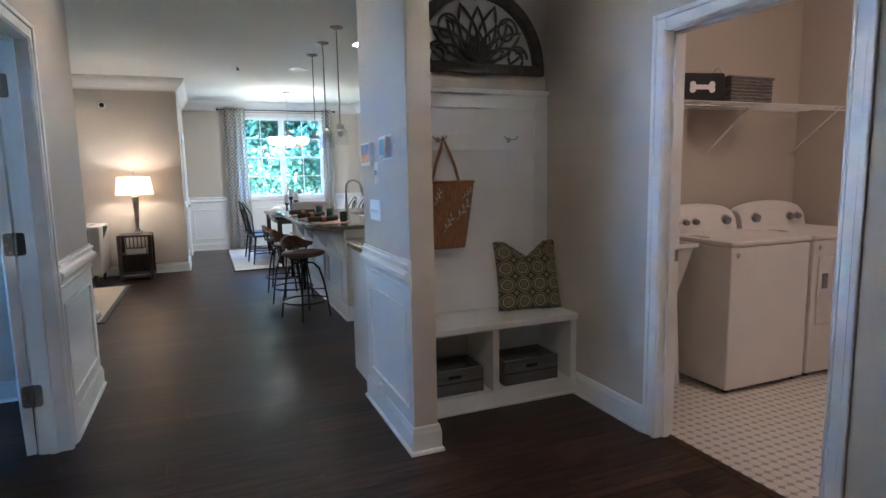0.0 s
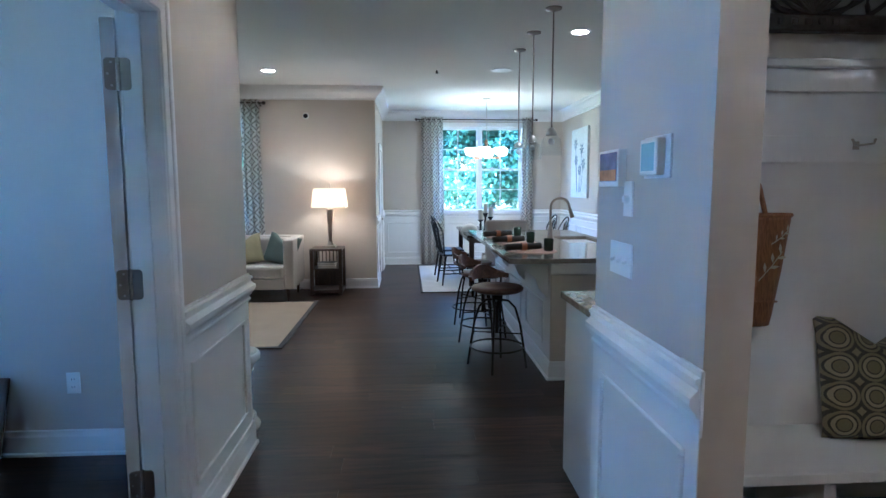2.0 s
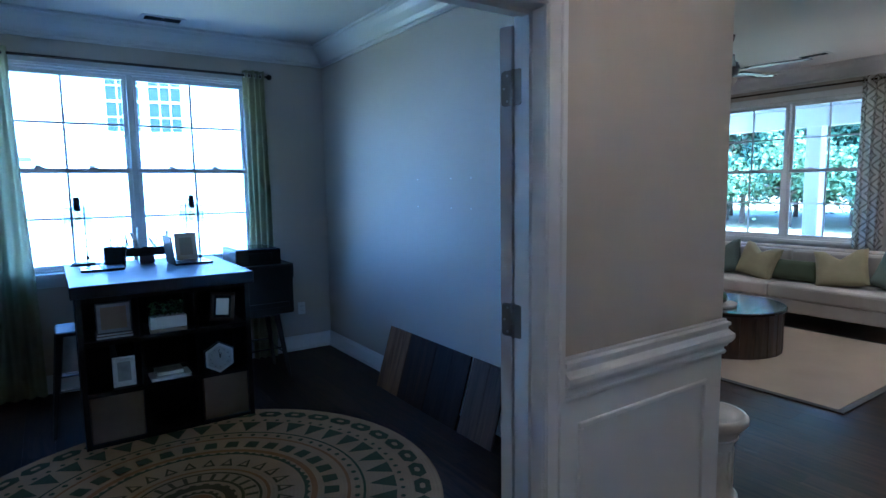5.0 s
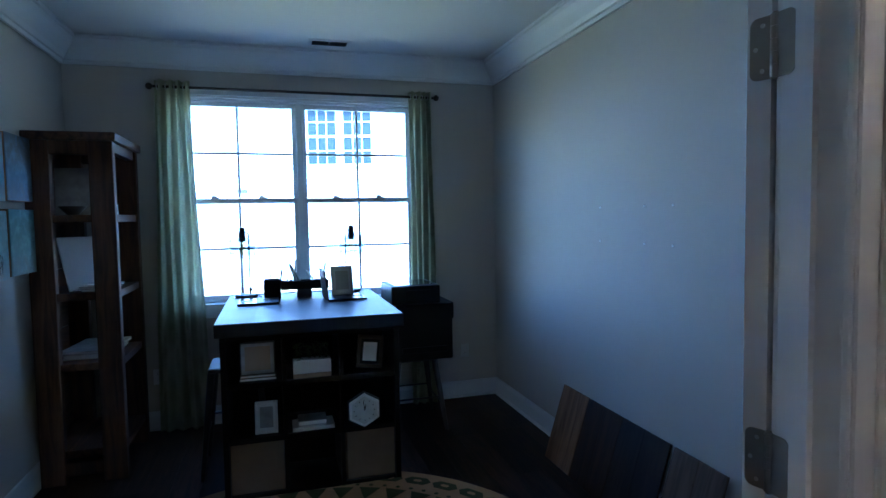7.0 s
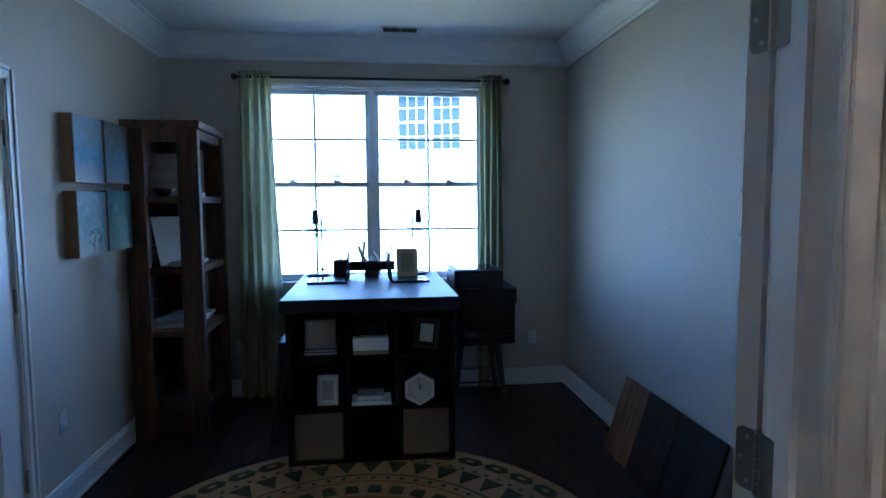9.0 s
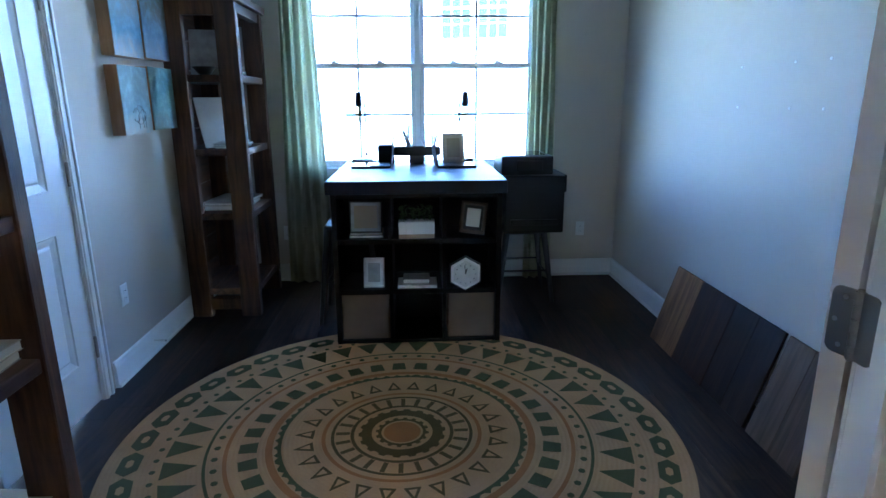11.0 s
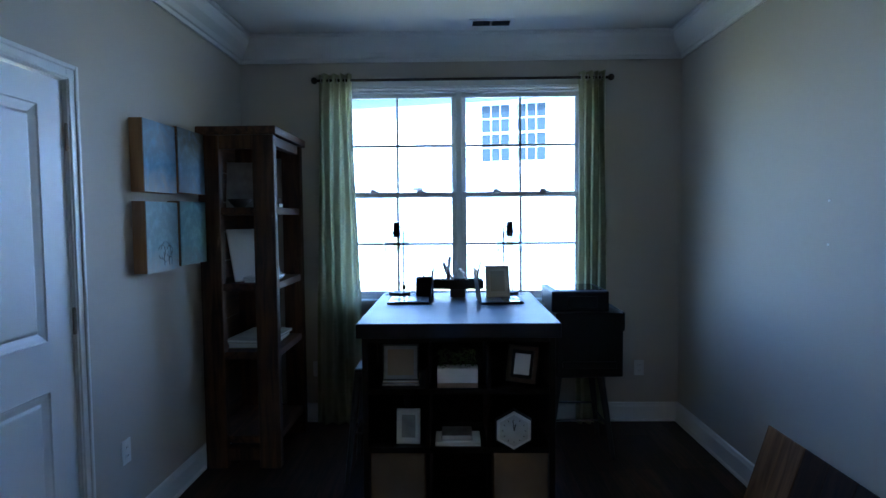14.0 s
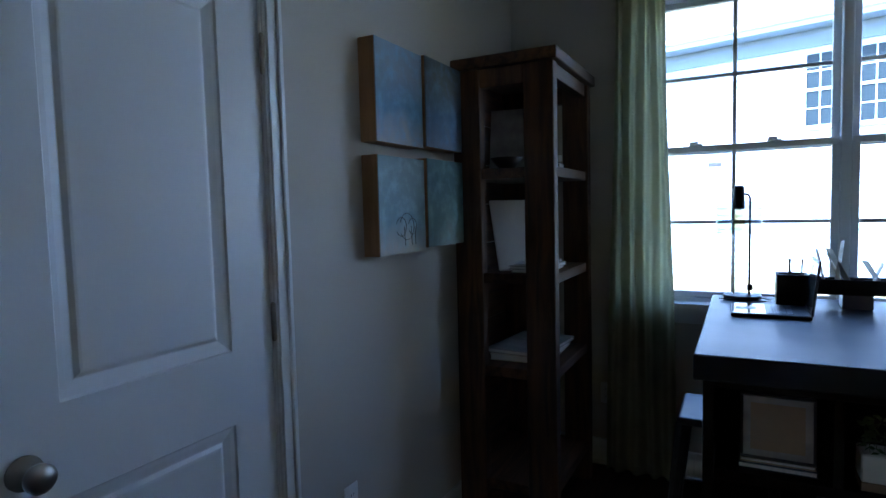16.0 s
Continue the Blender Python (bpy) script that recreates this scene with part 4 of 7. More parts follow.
book(pose(-3.98, 1.44, 1.6315, 0, 0, 20), 0.19, 0.13, 0.036, TANC, "tan book under a small frame", "bookcase books")
pp = thing("leaning_card", "pale card leaning on the upper shelf", "card", pose(-3.85, 1.3, 1.601))
part("card", box(bmesh.new(), -0.1, 0.1, 0, 0.006, 0, 0.30, m=pose(0, 0, 0, -12, 0, 100)), PRINT, pp)
vs_ = thing("bottle", "small glass bottle on the upper shelf", "bottle", pose(-3.72, 1.52, 1.601))
part("body", lathe([(0.02, 0), (0.022, 0.01), (0.022, 0.055), (0.009, 0.07), (0.009, 0.09)], 16), surface("pale_blue_glass", (0.35, 0.5, 0.6), 0.1), vs_, "", True)
part("stopper", tube(bmesh.new(), (0, 0, 0.09), (0, 0, 0.105), 0.008), BRONZE, vs_)
bw = thing("bowl", "dark round bowl on the upper shelf", "bowl", pose(-3.75, 1.32, 1.601))
part("body", lathe([(0.03, 0), (0.035, 0.004), (0.075, 0.05), (0.072, 0.052), (0.03, 0.008)], 24), BRONZE, bw, "", True)
# things on the near bookcase
for z, mt, n in ((1.141, WHITEC, 2), (0.721, PRINT, 2), (0.201, WHITEC, 2)):
    for k in range(n):
        book(pose(-1.312, 1.42, z + k * 0.0305, 0, 0, 4 - 7 * k), 0.26, 0.20, 0.03, mt if k == 0 else CREAM, "pale book in a stack by the shelf edge", "near bookcase books")


# ---- canvases ----
def canvas_mat(name, sky, ground, spot, at):
    m, t, b = shader(name)
    co = coords(t, (1, 1, 1))
    n = node(t, "TexNoise", Scale=4.0, Detail=6.0, Distortion=1.5)
    n2 = node(t, "TexNoise", Scale=26.0, Detail=5.0)
    t.links.new(co, n.inputs["Vector"])
    t.links.new(co, n2.inputs["Vector"])
    sp = t.nodes.new("ShaderNodeSeparateXYZ")
    t.links.new(co, sp.inputs[0])
    ad = node(t, "Math")
    ad.operation = "MULTIPLY_ADD"
    t.links.new(n.outputs[0], ad.inputs[0])
    ad.inputs[1].default_value = 0.22
    t.links.new(sp.outputs["Z"], ad.inputs[2])
    c = ramp(t, ad.outputs[0], [(0.12, ground), (0.24, spot), (0.36, sky)])
    c = mixed(t, ramp(t, n2.outputs[0], [(0.45, (0, 0, 0)), (0.75, (0.6, 0.6, 0.6))]), c, tuple(min(1, v * 1.5 + 0.05) for v in spot))
    t.links.new(c, b.inputs["Base Color"])
    b.inputs["Roughness"].default_value = 0.6
    bumped(t, b, n2.outputs[0], 0.3, 0.002)
    return m


EDGE = wood("canvas_edge_wood", (0.28, 0.14, 0.06), (0.45, 0.25, 0.12), 0.6, (8, 8, 0.8), 3, 0.1)
for k, (x, z, c) in enumerate(((-3.108, 1.667, ((0.22, 0.30, 0.38), (0.42, 0.42, 0.42), (0.10, 0.25, 0.40))), (-3.458, 1.677, ((0.14, 0.17, 0.19), (0.22, 0.27, 0.32), (0.10, 0.20, 0.33))),
                               (-3.108, 1.267, ((0.22, 0.33, 0.36), (0.50, 0.49, 0.44), (0.20, 0.33, 0.37))), (-3.458, 1.277, ((0.12, 0.25, 0.27), (0.25, 0.33, 0.31), (0.15, 0.30, 0.33))))):
    a = thing("canvas_painting", ("abstract blue and grey canvas on deep wooden stretcher", "abstract dark slate canvas on deep wooden stretcher", "abstract teal and cream canvas with scribbled lines", "abstract dark teal canvas on deep wooden stretcher")[k], "painting", pose(x, 1.091, z), "study canvases")
    part("stretcher", boxed(-0.162, 0.162, 0.0, 0.066, 0.0, 0.355, bevel=0.002), EDGE, a, "bare wooden edge")
    part("painted_face", boxed(-0.161, 0.161, 0.0661, 0.069, 0.001, 0.354), canvas_mat("abstract_paint", c[0], c[1], c[2], k), a)
    if k == 2:
        bm = bmesh.new()
        for cx, rr in ((-0.02, 0.05), (0.02, 0.035), (-0.06, 0.03)):
            pipe(bm, arc((cx, 0.0695, 0.10), rr, 20, 330, 20), 0.0012, 4)
            pipe(bm, [(cx - rr * 0.6, 0.0695, 0.10), (cx - rr * 0.7, 0.0695, 0.03)], 0.0012, 4)
        part("scribble", bm, BRONZE, a)


# ---- curtains and rods ----
def curtain_sheet(w, z0, z1, folds, amp, flare=0.0, n=14, seed=1):
    """A hanging panel with rounded folds, local x across, y out of the wall."""
    rnd = random.Random(seed)
    bm = bmesh.new()
    nx, nz = folds * n, 24
    ph = [rnd.uniform(-0.5, 0.5) for _ in range(folds + 1)]
    grid = []
    for j in range(nz + 1):
        f = j / nz
        z = z1 + (z0 - z1) * f
        row = []
        for i in range(nx + 1):
            u = i / nx
            k = ph[int(u * folds) % len(ph)]
            x = (u - 0.5) * w * (1 + flare * f) + 0.006 * math.sin(7 * f + 9 * u)
            y = amp * (1 - 0.15 * f + 0.2 * k * f) * math.sin(2 * math.pi * folds * u + 0.5 * k * f) + 0.01 * math.sin(5 * f + 3 * k)
            row.append(bm.verts.new((x, y, z)))
        grid.append(row)
    for a, b in zip(grid, grid[1:]):
        for k in range(nx):
            bm.faces.new((a[k], a[k + 1], b[k + 1], b[k]))
    bmesh.ops.solidify(bm, geom=bm.faces, thickness=0.002)
    return bm


def curtains(prefix, m, rod_z, x0, x1, panels, material, rodmat, label, out=0.10, floor_z=0.01):
    r = thing("curtain_rod", "dark metal curtain rod with round finials", "curtain rod", m)
    part("rod", pipe(bmesh.new(), [(x0, out, rod_z), (x1, out, rod_z)], 0.010, 10), rodmat, r)
    for x, s in ((x0, -1), (x1, 1)):
        bm = bmesh.new()
        bmesh.ops.create_uvsphere(bm, u_segments=14, v_segments=10, radius=0.024, matrix=Matrix.Translation((x + s * 0.022, out, rod_z)))
        part("finial", bm, rodmat, r, "", True)
        part("bracket", pipe(bmesh.new(), [(x - s * 0.04, 0.0, rod_z - 0.03), (x - s * 0.04, out, rod_z - 0.012)], 0.007, 8), rodmat, r)
    for k, (c, w, folds, flare) in enumerate(panels):
        p = thing("curtain", label, "curtain", m @ pose(c, out, 0), prefix + " curtains")
        part("panel", curtain_sheet(w, floor_z, rod_z + 0.045, folds, 0.032, flare, seed=k + 3), material, p, "", True)
        for q in range(folds * 2):
            x = (-0.5 + (q + 0.5) / (folds * 2)) * w
            bm = bmesh.new()
            pipe(bm, arc((x, 0.0, rod_z), 0.021, 0, 360, 14, "yz"), 0.0035, 6)
            part("grommet", bm, STEEL, p)
    return r


curtains("study", pose(-4.45, 2.715, 0, 0, 0, -90), 2.512, -1.035, 1.035, [(0.905, 0.23, 4, 0.55), (-0.925, 0.19, 4, 0.15)], GREEN_CURTAIN, BRONZE, "long sage green grommet curtain panel")


# ---- round rug ----
JUTE = surface("braided_jute", (0.38, 0.225, 0.11), 0.95, vary=0.16, coarse=5, fine=90, bump=0.5, spec=0.1)
RUG_GREEN = surface("rug_sage_green", (0.075, 0.078, 0.036), 0.95, vary=0.2, coarse=6, fine=90, bump=0.5, spec=0.1)
RUG_TAN = surface("rug_tan_brown", (0.28, 0.125, 0.045), 0.95, vary=0.15, coarse=6, fine=90, bump=0.5, spec=0.1)
RUG_OLIVE = surface("rug_olive_brown", (0.09, 0.065, 0.027), 0.95, vary=0.2, coarse=6, fine=90, bump=0.5, spec=0.1)
RC = (-2.10, 2.58)
rug = thing("round_rug", "round braided jute rug with green geometric rings", "rug", pose(RC[0], RC[1], 0.0))
RR = 1.215
bm = bmesh.new()
_prof = []
for k in range(62):
    r = RR * (1 - k / 62)
    _prof += [(r, 0.0085), (r - RR / 124, 0.0100)]
lathe([(RR - 0.004, 0.0)] + _prof[:-1] + [(0.004, 0.010)], 160, bm)
part("braid", bm, JUTE, rug)


def motif(bm, shape, r, a, s, z=0.0112, h=0.0012):
    """A flat figure at radius r and angle a; shape in (radial, tangential) units of s."""
    ca, sa = math.cos(a), math.sin(a)
    lo = [bm.verts.new(((r + u * s) * ca - v * s * sa, (r + u * s) * sa + v * s * ca, z - h)) for u, v in shape]
    hi = [bm.verts.new((p.co.x, p.co.y, z)) for p in lo]
    bm.faces.new(hi)
    for k in range(len(lo)):
        bm.faces.new((lo[k], lo[(k + 1) % len(lo)], hi[(k + 1) % len(lo)], hi[k]))


def ring(r0, r1, material, wob=0.0, n=180, teeth=0, tooth=0.0):
    bm = bmesh.new()
    rows = []
    for k in range(n):
        a = 2 * math.pi * k / n
        ro = r1 + (tooth if teeth and (k * teeth * 2 // n) % 2 else 0)
        rows.append((bm.verts.new((r0 * math.cos(a), r0 * math.sin(a), 0.0114)), bm.verts.new((ro * math.cos(a), ro * math.sin(a), 0.0114))))
    for k in range(n):
        p, q = rows[k], rows[(k + 1) % n]
        bm.faces.new((p[0], p[1], q[1], q[0]))
    part("ring_band", bm, material, rug)


def band(name, count, shape, r, s, material, phase=0.0, inner=None, single=True):
    if not single:
        bm = bmesh.new()
        for k in range(count):
            motif(bm, shape, r, 2 * math.pi * (k + phase) / count, s)
        part(name, bm, material, rug, kind="stuff")
        return
    bm = bmesh.new()
    motif(bm, shape, r, 0.0, s)
    first = part(name, bm, material, rug)
    core = None
    if inner:
        bm = bmesh.new()
        motif(bm, shape, r + inner[1], 0.0, s * inner[0], 0.0122, 0.0006)
        core = part(name + "_centre", bm, JUTE, first)
    for k in range(count):
        a = 2 * math.pi * (k + phase) / count
        if k == 0:
            first.rotation_euler.z = a
            continue
        o = new(name, first.data)
        o.parent, o.rotation_euler.z = rug, a
        if core:
            c = new(core.name.split(".")[0], core.data)
            c.parent = o


HEX = [(0.5, 0.6), (0.0, 1.0), (-0.5, 0.6), (-0.5, -0.6), (0.0, -1.0), (0.5, -0.6)]
TRI = [(0.5, 0.0), (-0.5, 0.40), (-0.5, -0.40)]
TRI_IN = [(-0.5, 0.0), (0.5, 0.45), (0.5, -0.45)]
SQ = [(0.5, 0.42), (-0.5, 0.5), (-0.5, -0.5), (0.5, -0.42)]
DOT = [(0.5 * math.cos(k * 1.0472), 0.5 * math.sin(k * 1.0472)) for k in range(6)]
BARS = [(0.5, 0.16), (-0.5, 0.16), (-0.5, -0.16), (0.5, -0.16)]
band("diamond_motif", 40, HEX, 1.115, 0.082, RUG_GREEN, inner=(0.34, 0.0))
band("dot_band", 80, DOT, 1.015, 0.026, RUG_GREEN, single=False)
band("triangle_motif", 40, TRI_IN[::-1], 0.915, 0.135, RUG_GREEN, 0.5)
band("inner_dot_band", 60, DOT, 0.785, 0.030, RUG_GREEN, single=False)
ring(0.815, 0.828, RUG_GREEN)
ring(0.735, 0.752, RUG_TAN)
band("square_motif", 34, SQ, 0.655, 0.075, RUG_GREEN, 0.25)
ring(0.555, 0.585, RUG_TAN)
ring(0.52, 0.535, RUG_GREEN, teeth=64, tooth=0.016)
band("open_triangle_motif", 26, TRI[::-1], 0.43, 0.085, RUG_OLIVE, 0.5, inner=(0.5, -0.008))
ring(0.335, 0.352, RUG_TAN)
ring(0.298, 0.312, RUG_OLIVE)
band("spoke_motif", 24, BARS, 0.262, 0.062, RUG_OLIVE)
ring(0.212, 0.228, RUG_OLIVE)
ring(0.135, 0.180, RUG_OLIVE, teeth=18, tooth=0.012)
ring(0.092, 0.106, RUG_OLIVE, teeth=16, tooth=0.012)
ring(0.001, 0.082, RUG_TAN)

# ---- flooring samples ----
SAMPLES = [wood("sample_hickory", (0.11, 0.05, 0.022), (0.30, 0.155, 0.07), 0.62, (12, 12, 1), 2.5, 0.05, 0.12, 0.2), wood("sample_dark_brown", (0.02, 0.010, 0.006), (0.06, 0.029, 0.015), 0.6, (12, 12, 1), 2.5, 0.05, 0.12, 0.2),
           wood("sample_charcoal", (0.013, 0.009, 0.007), (0.042, 0.027, 0.019), 0.6, (12, 12, 1), 2.5, 0.05, 0.12, 0.2), wood("sample_grey_brown", (0.055, 0.036, 0.024), (0.14, 0.092, 0.062), 0.62, (12, 12, 1), 2.5, 0.05, 0.12, 0.2)]
for k, (x0, x1, lab) in enumerate(((-3.105, -2.80, "warm hickory"), (-2.795, -2.455, "dark brown"), (-2.45, -2.06, "charcoal brown"), (-2.035, -1.70, "grey brown"))):
    s = thing("flooring_sample", lab + " plank flooring sample board leaning on the wall", "sample board", pose((x0 + x1) / 2, 4.105, 0.002, -17.5, 0, 0), "flooring samples")
    w = (x1 - x0)
    for q in range(2):
        a, b_ = -w / 2 + q * w / 2, -w / 2 + (q + 1) * w / 2
        part("plank", boxed(a + 0.0008, b_ - 0.0008, 0.0, 0.014, 0.0, 0.475, bevel=0.0015), SAMPLES[k], s)

# ---- small study fixtures ----
def outlet(m, label="white duplex wall outlet"):
    o = thing("wall_outlet", label, "outlet", m)
    part("plate", boxed(-0.036, 0.036, 0.0, 0.006, -0.058, 0.058, bevel=0.002), PLASTIC, o)
    for z in (0.021, -0.021):
        s = part("socket", boxed(-0.017, 0.017, 0.006, 0.008, z - 0.014, z + 0.014, bevel=0.001), PLASTIC, o)
        part("slot", boxes([(-0.008, -0.006, 0.008, 0.0085, z - 0.004, z + 0.006), (0.006, 0.008, 0.008, 0.0085, z - 0.004, z + 0.006)]), DARK, s)
    return o


outlet(pose(-2.82, 1.09, 0.44))
outlet(pose(-1.41, 4.31, 0.40, 0, 0, 180))
outlet(pose(-4.45, 4.02, 0.40, 0, 0, -90))
outlet(pose(-4.45, 1.62, 0.40, 0, 0, -90))
for x in (-2.77, -2.35, -2.13):
    for z in (1.59, 1.395):
        a = thing("wall_anchor", "small white wall anchor in the painted wall", "wall anchor", pose(x, 4.31, z, 0, 0, 180), "wall anchors")
        part("plug", tube(bmesh.new(), (0, 0, 0), (0, 0.004, 0), 0.006, n=10), PLASTIC, a)
ds = thing("door_stop", "spring door stop on the baseboard", "door stop", pose(-3.05, 1.106, 0.075))
part("spring", pipe(bmesh.new(), [(0.005 * math.cos(k * 0.9), 0.002 + k * 0.0012, 0.005 * math.sin(k * 0.9)) for k in range(50)], 0.0013, 5), STEEL, ds)
part("tip", tube(bmesh.new(), (0, 0.062, 0), (0, 0.075, 0), 0.007), PLASTIC, ds)


def ceiling_vent(m, n=2):
    v = thing("ceiling_vent", "white ceiling register with dark louvres", "ceiling vent", m)
    part("plate", boxes([(-0.15, 0.15, -0.075, -0.05, -0.006, 0), (-0.15, 0.15, 0.05, 0.075, -0.006, 0), (-0.15, -0.125, -0.05, 0.05, -0.006, 0), (0.125, 0.15, -0.05, 0.05, -0.006, 0), (-0.01, 0.01, -0.05, 0.05, -0.006, 0)]), PLASTIC, v)
    part("backing", boxed(-0.125, 0.125, -0.05, 0.05, -0.0015, -0.0005), DARK, v)
    for k in range(7):
        part("louvre", box(bmesh.new(), -0.125, 0.125, -0.006, 0.006, -0.0006, 0.0006, m=pose(0, -0.042 + k * 0.014, -0.005, 40)), GUNMETAL, v)
    return v


ceiling_vent(pose(-4.16, 2.91, H, 0, 0, 90))
ceiling_vent(pose(-2.1, 8.75, H))


# ---- hall and mudroom ----
def plate(name, label, m, w, h, t=0.006, cat=""):
    o = thing(name, label, cat or name.replace("_", " "), m)
    part("plate", boxed(-w / 2, w / 2, 0, t, -h / 2, h / 2, bevel=0.0015), PLASTIC, o)
    return o


PW = pose(PX, 0, 0, 0, 0, 90)


def on_partition(y, z):
    return PW @ pose(y, 0, z)


k1 = plate("alarm_keypad", "white alarm keypad with colour screen on the wall", on_partition(3.215, 1.512), 0.20, 0.128, 0.028, "keypad")
part("screen", boxed(-0.085, 0.085, 0.0282, 0.0295, -0.045, 0.055), surface("sunset_screen", (0.12, 0.16, 0.30), 0.15, vary=0.5, coarse=14), k1)
part("screen_lower", boxed(-0.083, 0.083, 0.0296, 0.0302, -0.043, -0.005), surface("sunset_band", (0.38, 0.18, 0.10), 0.15, vary=0.5, coarse=14), k1)
k2 = plate("thermostat", "white thermostat with pale blue display", on_partition(2.862, 1.535), 0.18, 0.125, 0.006, "thermostat")
part("body", boxed(-0.06, 0.06, 0.006, 0.034, -0.054, 0.054, bevel=0.008, seg=3), PLASTIC, k2)
part("display", boxed(-0.046, 0.046, 0.0341, 0.0352, -0.041, 0.041, bevel=0.0005), surface("lcd_blue", (0.30, 0.50, 0.58), 0.2), k2)
k3 = plate("dimmer_switch", "white wall plate with round dimmer knob", on_partition(3.078, 1.407), 0.075, 0.118, 0.006, "dimmer")
part("knob", tube(bmesh.new(), (0, 0.006, 0), (0, 0.022, 0), 0.014, 0.012, 16), PLASTIC, k3, "cream round knob")
k4 = plate("light_switch", "white triple toggle light switch plate", on_partition(3.13, 1.198), 0.20, 0.115, 0.006, "switch")
for x in (-0.055, 0.0, 0.055):
    part("toggle", box(bmesh.new(), -0.005, 0.005, 0.0, 0.018, -0.008, 0.004, bevel=0.001, m=pose(x, 0.005, 0, -25)), PLASTIC, k4)
outlet(on_partition(3.055, 0.19) @ pose(0, 0.003, 0), "white outlet with plugged-in night light")
nl = thing("night_light", "small white plug-in night light", "night light", on_partition(3.055, 0.175) @ pose(0, 0.012, 0))
part("body", boxed(-0.022, 0.022, 0, 0.03, -0.03, 0.03, bevel=0.006, seg=2), PLASTIC, nl)

# bench and coat panel
BP = TRIM
bench = thing("mudroom_bench", "white built-in bench with two open cubbies", "bench", pose(1.807, 3.08, 0))
W2 = 0.541
part("seat_board", boxed(-W2, W2, -0.20, 0.189, 0.48, 0.52, bevel=0.004), BP, bench)
part("side", boxed(-W2, -W2 + 0.04, -0.18, 0.189, 0.0, 0.48), BP, bench)
part("side", boxed(W2 - 0.04, W2, -0.18, 0.189, 0.0, 0.48), BP, bench)
part("divider", boxed(-0.045, -0.005, -0.18, 0.175, 0.10, 0.48), BP, bench)
part("cubby_floor", boxed(-W2 + 0.04, W2 - 0.04, -0.175, 0.175, 0.07, 0.10), BP, bench)
part("kick_board", boxed(-W2 + 0.04, W2 - 0.04, -0.181, -0.165, 0.0, 0.10), BP, bench)
part("back", boxed(-W2 + 0.04, W2 - 0.04, 0.175, 0.187, 0.10, 0.48), BP, bench)
part("shoe_moulding", boxed(-W2, W2, -0.192, -0.181, 0.0, 0.018, bevel=0.003), BP, bench)
cp = thing("coat_panel", "white panelled coat rack wall with ledge", "coat rack", pose(1.807, 3.268, 0.521))
part("board", boxed(-W2, W2, -0.012, 0.0, 0, 1.355), BP, cp)
part("stile", boxed(-W2, -W2 + 0.10, -0.026, -0.0125, 0, 1.355, bevel=0.002), BP, cp)
part("stile", boxed(W2 - 0.10, W2, -0.026, -0.0125, 0, 1.355, bevel=0.002), BP, cp)
part("top_rail", boxed(-W2 + 0.10, W2 - 0.10, -0.026, -0.0125, 1.272, 1.355, bevel=0.002), BP, cp)
part("hook_rail", boxed(-W2 + 0.10, W2 - 0.10, -0.026, -0.0125, 1.014, 1.113, bevel=0.002), BP, cp)
part("ledge", boxed(-W2, W2, -0.045, 0.0, 1.355, 1.387, bevel=0.005), BP, cp)


def coat_hook(x):
    h = part("hook", boxed(x - 0.012, x + 0.012, -0.031, -0.026, 1.062, 1.092, bevel=0.001), BRASSY, cp, "dark nickel double coat hook")
    bm = bmesh.new()
    for s in (-1, 1):
        pipe(bm, [(x, -0.03, 1.077), (x + s * 0.02, -0.055, 1.079), (x + s * 0.038, -0.066, 1.083), (x + s * 0.045, -0.064, 1.099)], 0.0045, 6)
    part("prong", bm, BRASSY, h)


coat_hook(0.25)
coat_hook(-0.235)

# woven bag on the left hook
WICKER = wood("woven_straw", (0.16, 0.06, 0.02), (0.36, 0.17, 0.06), 0.8, (30, 30, 5), 4.0, 0.1, 0.5)
bag = thing("straw_tote_bag", "brown woven tote bag with pale flower embroidery on a hook", "bag", pose(1.585, 3.19, 0.945))
bm = bmesh.new()
rings = []
for z, w, d in ((0.0, 0.13, 0.055), (0.04, 0.135, 0.065), (0.2, 0.165, 0.06), (0.38, 0.195, 0.045), (0.40, 0.198, 0.045), (0.40, 0.186, 0.035), (0.10, 0.13, 0.045)):
    rings.append([bm.verts.new((w * math.copysign(abs(math.cos(a)) ** 0.6, math.cos(a)), d * math.copysign(abs(math.sin(a)) ** 0.6, math.sin(a)), z)) for a in [2 * math.pi * k / 28 for k in range(28)]])
for a, b in zip(rings, rings[1:]):
    for k in range(28):
        bm.faces.new((a[k], a[(k + 1) % 28], b[(k + 1) % 28], b[k]))
bm.faces.new(rings[0][::-1])
part("body", bm, WICKER, bag, "", True)
part("rim", pipe(bmesh.new(), [(0.196 * math.copysign(abs(math.cos(a)) ** 0.6, math.cos(a)), 0.043 * math.copysign(abs(math.sin(a)) ** 0.6, math.sin(a)), 0.40) for a in [2 * math.pi * k / 30 for k in range(31)]], 0.008, 6), WICKER, bag)
part("bottom_band", boxed(-0.128, 0.128, -0.0665, -0.064, 0.09, 0.097, bevel=0.001), WICKER, bag, "darker woven seam")
part("handle", pipe(bmesh.new(), [(0.10, -0.03, 0.36), (0.06, -0.03, 0.50), (0.02, -0.02, 0.60), (0.0, 0.0, 0.665), (-0.02, -0.02, 0.60), (-0.06, -0.03, 0.50), (-0.10, -0.03, 0.36)], 0.009, 8), WICKER, bag, "braided brown strap")
EMBR = surface("pale_embroidery", (0.55, 0.50, 0.36), 0.8)
